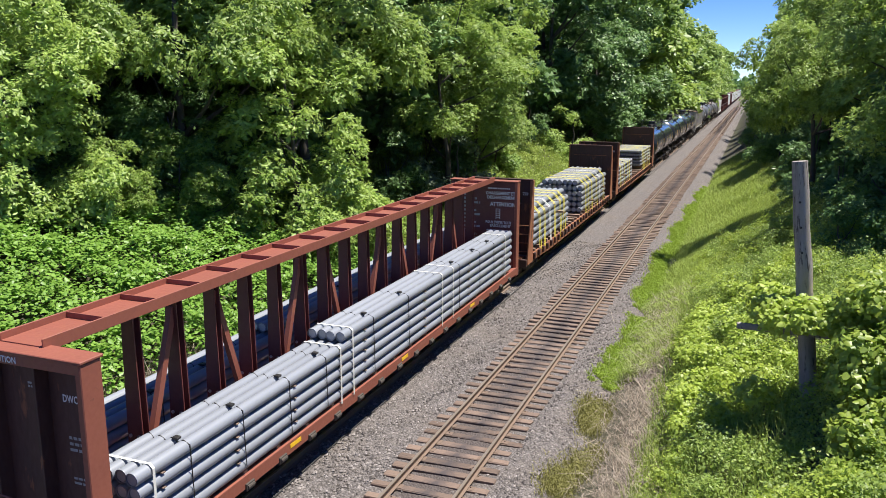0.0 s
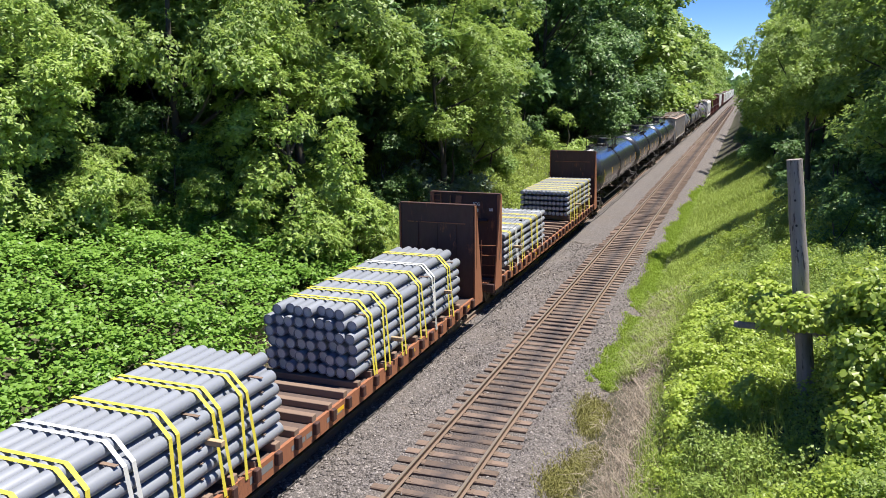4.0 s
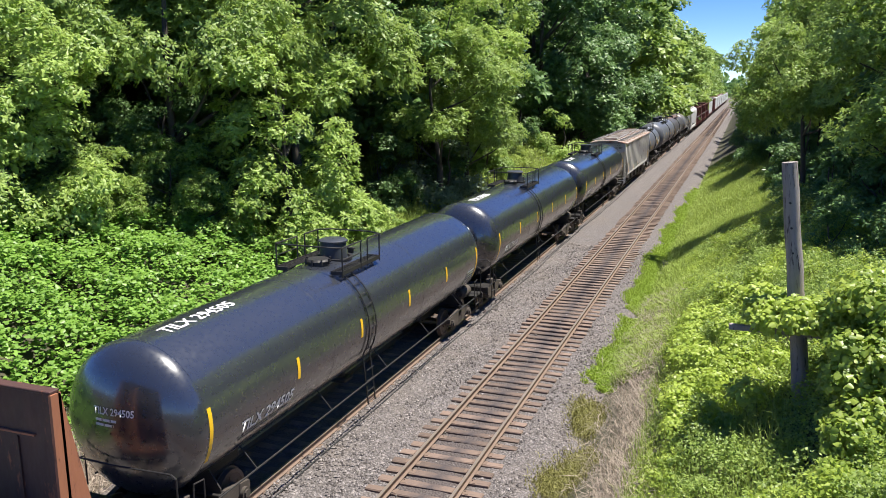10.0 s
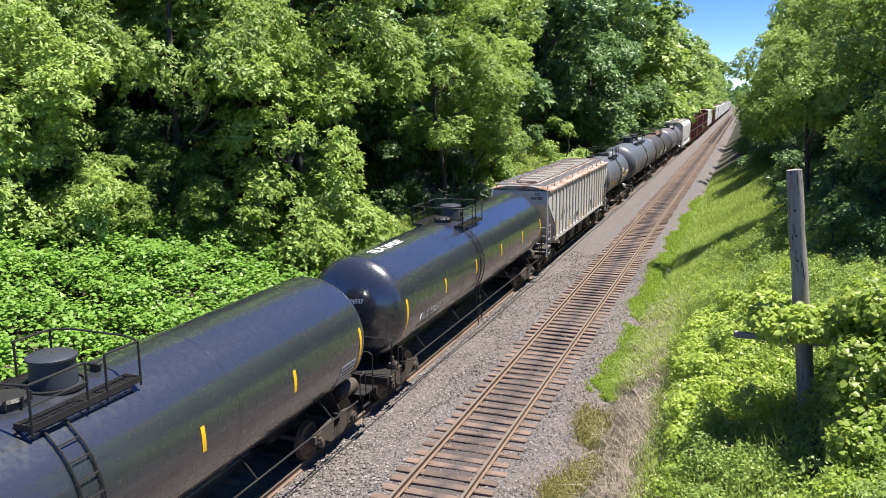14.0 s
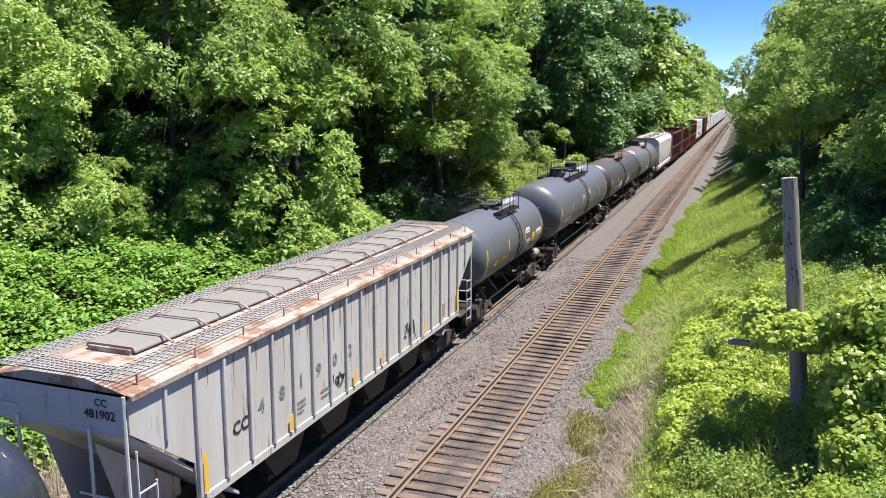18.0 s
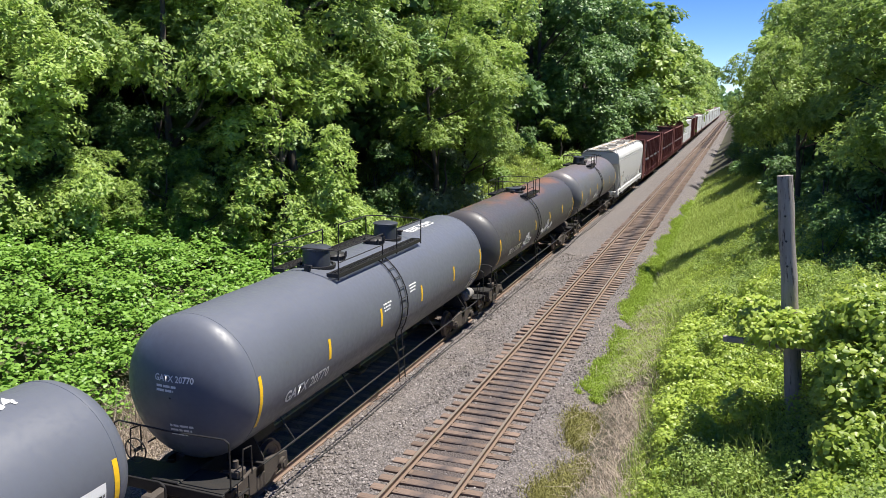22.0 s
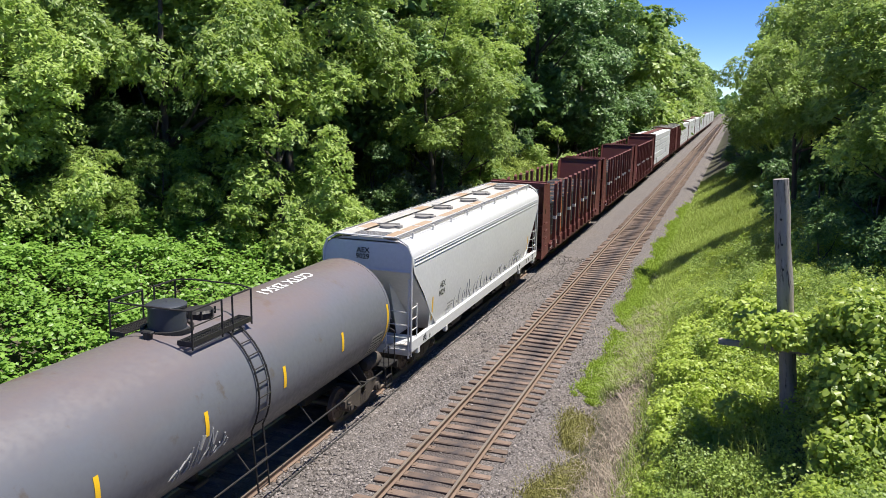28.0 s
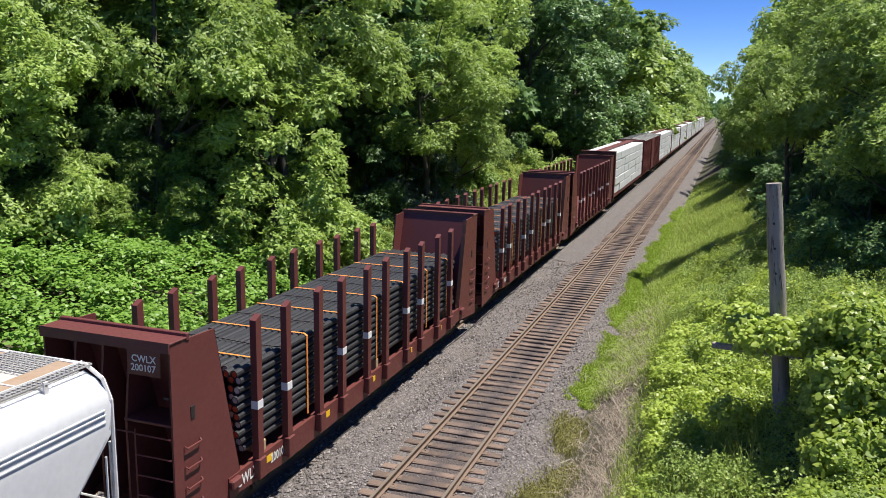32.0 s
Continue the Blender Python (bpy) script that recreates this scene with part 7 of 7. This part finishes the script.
def stake_car(s, length, number, loaded):
    car = rolls("bulkhead_stake_car", s, "maroon bulkhead flatcar with tall side stakes", "flatcar", "stake cars")
    L, top = length, 4.48
    mar = M["maroon"]
    part("deck", Shape().box(-1.34, 1.34, 0.5, L - 0.5, 1.02, 1.12, 0.01), mar, car)
    part("center_sill", Shape().box(-0.38, 0.38, 0.2, L - 0.2, 0.55, 1.0, 0.02), M["dirty_iron"], car)
    for side in (-1, 1):
        sill = part("side_sill", Shape().sheet([(1.6, 1.20), (L - 1.6, 1.20), (L - 1.6, 0.78), (L - 3.6, 0.62), (3.6, 0.62), (1.6, 0.78)], 0.08 * side, "x", 1.38 * side), mar, car)
        for k, y in enumerate(STAKES):
            y = y * (L / 18.2)
            x0, x1 = sorted((1.40 * side, 1.58 * side))
            st = Shape().sheet([(y - 0.10, 0.80), (y + 0.10, 0.80), (y + 0.10, 4.38), (y - 0.10, 4.28)], 0.15 * side, "x", 1.42 * side)
            p = part("stake", st, mar, car)
            part("stake_pocket", Shape().box(min(1.40 * side, 1.62 * side), max(1.40 * side, 1.62 * side), y - 0.14, y + 0.14, 0.78, 1.24, 0.02), mar, p)
            if k % 3 != 2:
                part("white_band", Shape().box(min(1.415 * side, 1.578 * side), max(1.415 * side, 1.578 * side), y - 0.106, y + 0.106, 2.35, 2.53), M["letter_white"], p, "white reflective band")
            if k % 2 == 0:
                x = 1.463 * side
                part("reflective_strip", Shape().box(min(x, x + 0.006 * side), max(x, x + 0.006 * side), y + 0.25, y + 0.6, 0.92, 1.08), M["mark_yellow"], sill, "yellow reflective strip")
    letters("CWLX", 0.24, side_put(1.47, 1.85, 0.86), M["letter_white"], car, 0.75)
    letters(number, 0.20, side_put(1.47, 3.15, 0.86), M["letter_white"], car, 0.75)
    for y, o in ((0.0, -1), (L, 1)):
        i = -o
        head = part("bulkhead", Shape().add([(x, yy, z) for x in (-1.42, 1.42) for yy, z in ((y + 0.52 * i, top), (y + 1.55 * i, 1.0), (y + 1.49 * i, 1.0), (y + 0.46 * i, top))],
                    [(0, 1, 5, 4), (2, 3, 7, 6), (0, 3, 2, 1), (4, 5, 6, 7), (0, 4, 7, 3), (1, 2, 6, 5)]), mar, car, "maroon sloping bulkhead")
        for x in (-1.44, 1.40):
            part("side_plate", Shape().sheet([(y, top), (y + 1.30 * i, top - 0.05), (y + 2.05 * i, 1.05), (y + 2.05 * i, 0.72), (y - 0.02 * i, 0.52)], 0.04, "x", x), mar, head)
        part("plate_flange", Shape().add([(1.445, y + 1.30 * i, top - 0.05), (1.445, y + 2.05 * i, 1.05), (1.30, y + 2.06 * i, 1.05), (1.30, y + 1.31 * i, top - 0.05)], [(0, 1, 2, 3)]), M["rust_brown"], head)
        part("cap_plate", Shape().box(-1.46, 1.46, min(y - 0.04 * i, y + 0.46 * i), max(y - 0.04 * i, y + 0.46 * i), top - 0.01, top + 0.03, 0.012), mar, head)
        part("cap_lip", Shape().box(-1.46, 1.46, min(y + 0.44 * i, y + 0.54 * i), max(y + 0.44 * i, y + 0.54 * i), top - 0.05, top + 0.09, 0.012), mar, head)
        part("cap_lip", Shape().box(-1.46, 1.46, min(y - 0.06 * i, y - 0.03 * i), max(y - 0.06 * i, y - 0.03 * i), top - 0.16, top + 0.04), mar, head)
        for x in (-0.95, -0.30, 0.30):
            part("brace_rib", Shape().sheet([(y + 0.46 * i, top), (y + 0.30 * i, top), (y + 0.08 * i, 2.9), (y + 0.08 * i, 1.0), (y + 1.5 * i, 1.0)], 0.05, "x", x), mar, head)
        part("brace_shelf", Shape().box(0.3, 1.38, min(y + 0.05 * i, y + 0.75 * i), max(y + 0.05 * i, y + 0.75 * i), 2.88, 2.93, 0.01), mar, head)
        iron = Shape()
        for z in (1.1, 1.5, 1.9, 2.3, 2.7):
            iron.rod((0.62, y - 0.04 * i, z), (1.40, y - 0.04 * i, z), 0.018, 5)
        iron.rod((0.62, y - 0.04 * i, 0.9), (0.62, y - 0.04 * i, 2.8), 0.022, 5)
        iron.rod((-1.42, y - 0.04 * i, 2.7), (0.62, y - 0.04 * i, 2.72), 0.018, 5)
        for z in (1.25, 1.65, 2.05, 2.45):
            for x in (-1.50, 1.50):
                iron.line([(x * 0.965, y + 0.28 * i, z), (x, y + 0.30 * i, z - 0.04), (x, y + 0.72 * i, z - 0.04), (x * 0.965, y + 0.74 * i, z)], 0.017, 5)
        part("grab_irons", iron, mar, head)
        part("latch_box", Shape().box(1.442, 1.455, min(y + 0.5 * i, y + 0.62 * i), max(y + 0.5 * i, y + 0.62 * i), 2.9, 3.15, 0.004), M["black_iron"], head)
        part("sill_box", Shape().box(1.40, 1.56, min(y + 1.6 * i, y + 1.95 * i), max(y + 1.6 * i, y + 1.95 * i), 0.95, 1.15, 0.03), mar, car)
        part("end_sill", Shape().box(-1.42, 1.42, min(y, y + 0.3 * i), max(y, y + 0.3 * i), 0.60, 1.0, 0.02), mar, car)
        if o < 0:
            letters("CWLX", 0.125, end_put(y - 0.035, 0.62, top - 0.38), M["letter_white"], head)
            letters(number, 0.125, end_put(y - 0.035, 0.60, top - 0.55), M["letter_white"], head)
            # lettering board behind the frame's front edge
            part("number_board", Shape().box(0.52, 1.24, y - 0.03, y - 0.012, top - 0.64, top - 0.17, 0.004), mar, head)
            bars([(0.6, 3.05, 0.4, 0.05), (0.6, 2.62, 0.4, 0.05)], lambda u, w: (u, y + 0.8, w), M["letter_faint"], head, 41)
    bogie(car, 2.1), bogie(car, L - 2.1)
    couplers(car, L)
    if loaded:
        load = rolls("pipe_stack", s + 2.25, "tight stack of long black coated pipes held by orange straps", "pipe stack", "pipe loads")
        l, r = L - 4.6, 0.088
        rng = random.Random(len(number) + int(s))
        kinds = [pipe_mesh("pipe", r, l, M["pipe_black"], M[c], 10) for c in ("end_white", "end_orange", "pipe_end")]
        rows, cols = 10, 15
        for q in (0.06, 0.5, 0.94):
            part("deck_bolster", Shape().box(-1.36, 1.36, l * q - 0.08, l * q + 0.08, 1.122, 1.42, 0.01), M["lumber"], load)
        for row in range(rows):
            z = 1.42 + r + row * (2 * r + 0.012)
            for c in range(cols):
                if row not in (0, rows - 1) and 1 < c < cols - 2:
                    continue
                x = (c - (cols - 1) / 2) * 2.04 * r
                k = kinds[1] if rng.random() < 0.3 else kinds[0] if rng.random() < 0.4 else kinds[2]
                part("pipe", k, None, load, at=pose(x, rng.uniform(-0.12, 0.12), z, 0, rng.uniform(0, 360), 0))
        zt, w = 1.42 + rows * (2 * r + 0.012), cols * 1.02 * r
        for y in np.linspace(0.8, l - 0.8, 7):
            st = Shape()
            pts = [(w + 0.01, 1.3), (w + 0.012, zt - 0.05), (w - 0.06, zt + 0.006), (-w + 0.06, zt + 0.006), (-w - 0.012, zt - 0.05), (-w - 0.01, 1.3)]
            v = [q for x, z in pts for q in ((x, y - 0.035 + 0.05 * math.sin(9 * z), z), (x, y + 0.035 + 0.05 * math.sin(9 * z), z))]
            st.add(v, [(2 * i, 2 * i + 1, 2 * i + 3, 2 * i + 2) for i in range(5)])
            part("tie_down_strap", st, M["strap_orange"], load, "orange webbing strap")
        for y in np.linspace(1.6, l - 1.6, 6):
            part("binding_chain", Shape().line([(-w, y, zt + 0.01), (-w * 0.3, y + 0.06, zt + 0.012), (w * 0.4, y - 0.05, zt + 0.012), (w, y, zt + 0.01)], 0.014, 4), M["dirty_iron"], load)
    return car


# ---- cars far down the line ----
def lumber_car(s, length, seed):
    car = rolls("lumber_car", s, "centre-beam car stacked with white-wrapped lumber packs", "flatcar", "lumber cars")
    L, rng = length, random.Random(seed)
    mar = M["maroon"]
    part("deck", Shape().box(-1.44, 1.44, 0.0, L, 0.85, 1.10, 0.02), mar, car)
    for y in (0.15, L - 0.15):
        head = part("bulkhead", Shape().box(-1.46, 1.46, y - 0.15, y + 0.15, 0.8, 4.75, 0.02), mar, car)
        part("cap_plate", Shape().box(-1.5, 1.5, y - 0.2, y + 0.2, 4.75, 4.80, 0.01), mar, head)
    part("top_chord", Shape().box(-0.36, 0.36, 0.3, L - 0.3, 4.70, 4.80, 0.02), mar, car)
    n = 7
    for side in (-1, 1):
        for i in range(n):
            y0, y1 = 0.45 + (L - 0.9) * i / n, 0.45 + (L - 0.9) * (i + 1) / n
            for k in range(5):
                z0 = 1.14 + k * 0.71
                j = rng.uniform(-0.03, 0.03)
                x0, x1 = sorted((0.30 * side, (1.46 + j) * side))
                part("lumber_pack", Shape().box(x0, x1, y0 + 0.03 + j, y1 - 0.04 + j, z0, z0 + 0.66, 0.03), M["wrap_white"], car)
    bogie(car, 2.2), bogie(car, L - 2.2)
    couplers(car, L)
    return car


def box_car(s, length):
    car = rolls("boxcar", s, "brown boxcar with a sliding door and grey roof", "boxcar")
    L, mar, top = length, M["maroon"], 4.75
    for side in (-1, 1):
        wall = part("side_wall", Shape().box(min(1.42 * side, 1.48 * side), max(1.42 * side, 1.48 * side), 0, L, 0.95, top, 0.02), mar, car)
        for i in range(17):
            y = 0.4 + (L - 0.8) * i / 16
            if abs(y - L / 2) > 2.0:
                part("side_post", Shape().box(min(1.46 * side, 1.54 * side), max(1.46 * side, 1.54 * side), y - 0.05, y + 0.05, 1.0, top - 0.08, 0.015), mar, wall)
        door = part("sliding_door", Shape().box(min(1.49 * side, 1.56 * side), max(1.49 * side, 1.56 * side), L / 2 - 1.6, L / 2 + 1.6, 1.0, top - 0.15, 0.02), mar, car)
        for z in (1.6, 2.3, 3.0, 3.7):
            part("door_rib", Shape().box(min(1.55 * side, 1.59 * side), max(1.55 * side, 1.59 * side), L / 2 - 1.5, L / 2 + 1.5, z, z + 0.1, 0.01), mar, door)
    for y in (0.0, L):
        part("end_wall", Shape().box(-1.46, 1.46, y - 0.05, y + 0.05, 0.95, top + 0.1, 0.02), mar, car)
    part("roof", Shape().sheet([(-1.5, top), (0, top + 0.22), (1.5, top), (1.5, top - 0.05), (-1.5, top - 0.05)], L, "y", 0.0), M["box_roof"], car, "grey ribbed roof")
    for i in range(14):
        y = 0.6 + (L - 1.2) * i / 13
        part("roof_rib", Shape().sheet([(-1.5, top + 0.004), (0, top + 0.224), (1.5, top + 0.004), (1.5, top + 0.05), (0, top + 0.27), (-1.5, top + 0.05)], 0.06, "y", y), M["box_roof"], car)
    part("floor", Shape().box(-1.4, 1.4, 0, L, 0.85, 1.0, 0.02), M["dirty_iron"], car)
    bogie(car, 2.0), bogie(car, L - 2.0)
    couplers(car, L)
    return car


centre_beam(8.44, 23.85)
STRAPS_A = ((0.7, 0.05, "strap_white"), (6.9, 0.05, "strap_white"))
for side, x in ((1, 0.98), (-1, -0.98)):
    bundle(8.44 + 0.95, 7.6, 0.03, (4, 4, 4, 4, 4), 0.129, 1.165, "stack of long grey pipes lying beside the centre beam", ((0.35, 0.06, "strap_white"), (6.9, 0.06, "strap_white")) if side > 0 else (), row_gap=0.02, seed=2 + side, x_mid=x, chains=(1.3, 2.9, 4.6, 6.2))
    bundle(8.44 + 8.1, 14.6, 0.05, (4, 4, 4, 4, 4, 4), 0.129, 1.165, "stack of long grey pipes lying beside the centre beam", ((0.4, 0.06, "strap_white"), (6.6, 0.06, "strap_white"), (7.6, 0.05, "strap_white"), (13.6, 0.06, "strap_white")) if side > 0 else (), row_gap=0.02, seed=6 + side, x_mid=x, chains=(1.6, 3.9, 8.2, 10.4, 12.1))

bulkhead_flat(33.65, 22.9, "778", 0)
Y, Wt = "strap_yellow", "strap_white"
bundle(35.25, 7.4, 0.10, (9, 9, 9, 9, 9, 7), 0.148, 1.31, "stack of thick grey pipes under yellow straps", ((0.9, 0.2, Y), (1.9, 0.2, Y), (2.9, 0.2, Wt), (4.0, 0.2, Y), (5.2, 0.2, Y), (6.1, 0.2, Y)), row_gap=0.018, seed=11, blocks=((1.35, 5.0, 2.2),))
bundle(46.3, 8.0, 0.12, (9, 9, 9, 9, 9, 7), 0.148, 1.31, "stack of thick grey pipes under yellow straps", ((0.8, 0.2, Y), (1.7, 0.2, Y), (2.8, 0.2, Y), (4.3, 0.2, Y), (5.4, 0.2, Wt), (6.8, 0.2, Y)), row_gap=0.018, seed=12, blocks=((1.3, 6.5, 2.0), (1.4, 2.2, 1.7)))
bulkhead_flat(57.95, 22.9, "08", 0)
bundle(59.85, 7.0, 0.05, (12, 12, 12, 12, 12), 0.112, 1.31, "even stack of grey pipes under yellow straps", ((0.7, 0.2, Y), (1.6, 0.2, Wt), (2.6, 0.2, Y), (4.2, 0.2, Y), (5.2, 0.2, Y), (6.2, 0.1, Wt)), row_gap=0.075, seed=13, blocks=((1.42, 1.4, 1.9),), chains=(3.5,))
bundle(72.2, 6.9, 0.05, (12, 12, 12, 12, 12), 0.112, 1.56, "even stack of grey pipes under yellow straps", ((0.6, 0.2, Y), (1.5, 0.2, Y), (2.3, 0.2, Y), (3.3, 0.2, Y), (4.6, 0.2, Y), (6.0, 0.2, Y)), row_gap=0.06, seed=14, blocks=((1.42, 2.0, 1.9), (1.42, 5.4, 1.9)), chains=(3.9,))
grey_hopper(138.9, 17.5)
white_hopper(223.1, 16.35)
stake_car(241.0, 18.25, "200107", True)
stake_car(260.25, 18.25, "200038", True)
stake_car(279.5, 18.25, "200112", False)
lumber_car(298.9, 22.6, 1)
box_car(322.7, 20.0)
for i in range(8):
    lumber_car(343.9 + 23.7 * i, 22.6, 3 + i)


# ---- the setting's pieces, and the cover ----
near_track = build_track(0.0, "empty single track with rusted rails on weathered wooden ties", 71)
far_track = build_track(TRAIN_X, "track with rusted rails carrying the freight train", 72)
build_stones()
build_pole()
build_cover()
build_woods()


def motions():
    for car, s in CARS:
        walk(car, [(0.0, pose(TRAIN_X, s, 0)), (32.0, pose(TRAIN_X, s - SPEED * 32.0, 0))])
    # wheels roll without slipping
    turn = math.degrees(SPEED / 0.46)
    for wheels, dy in WHEELSETS:
        walk(wheels, [(i / 15, pose(0, dy, 0.46, turn * i / 15)) for i in range(481)])


motions()
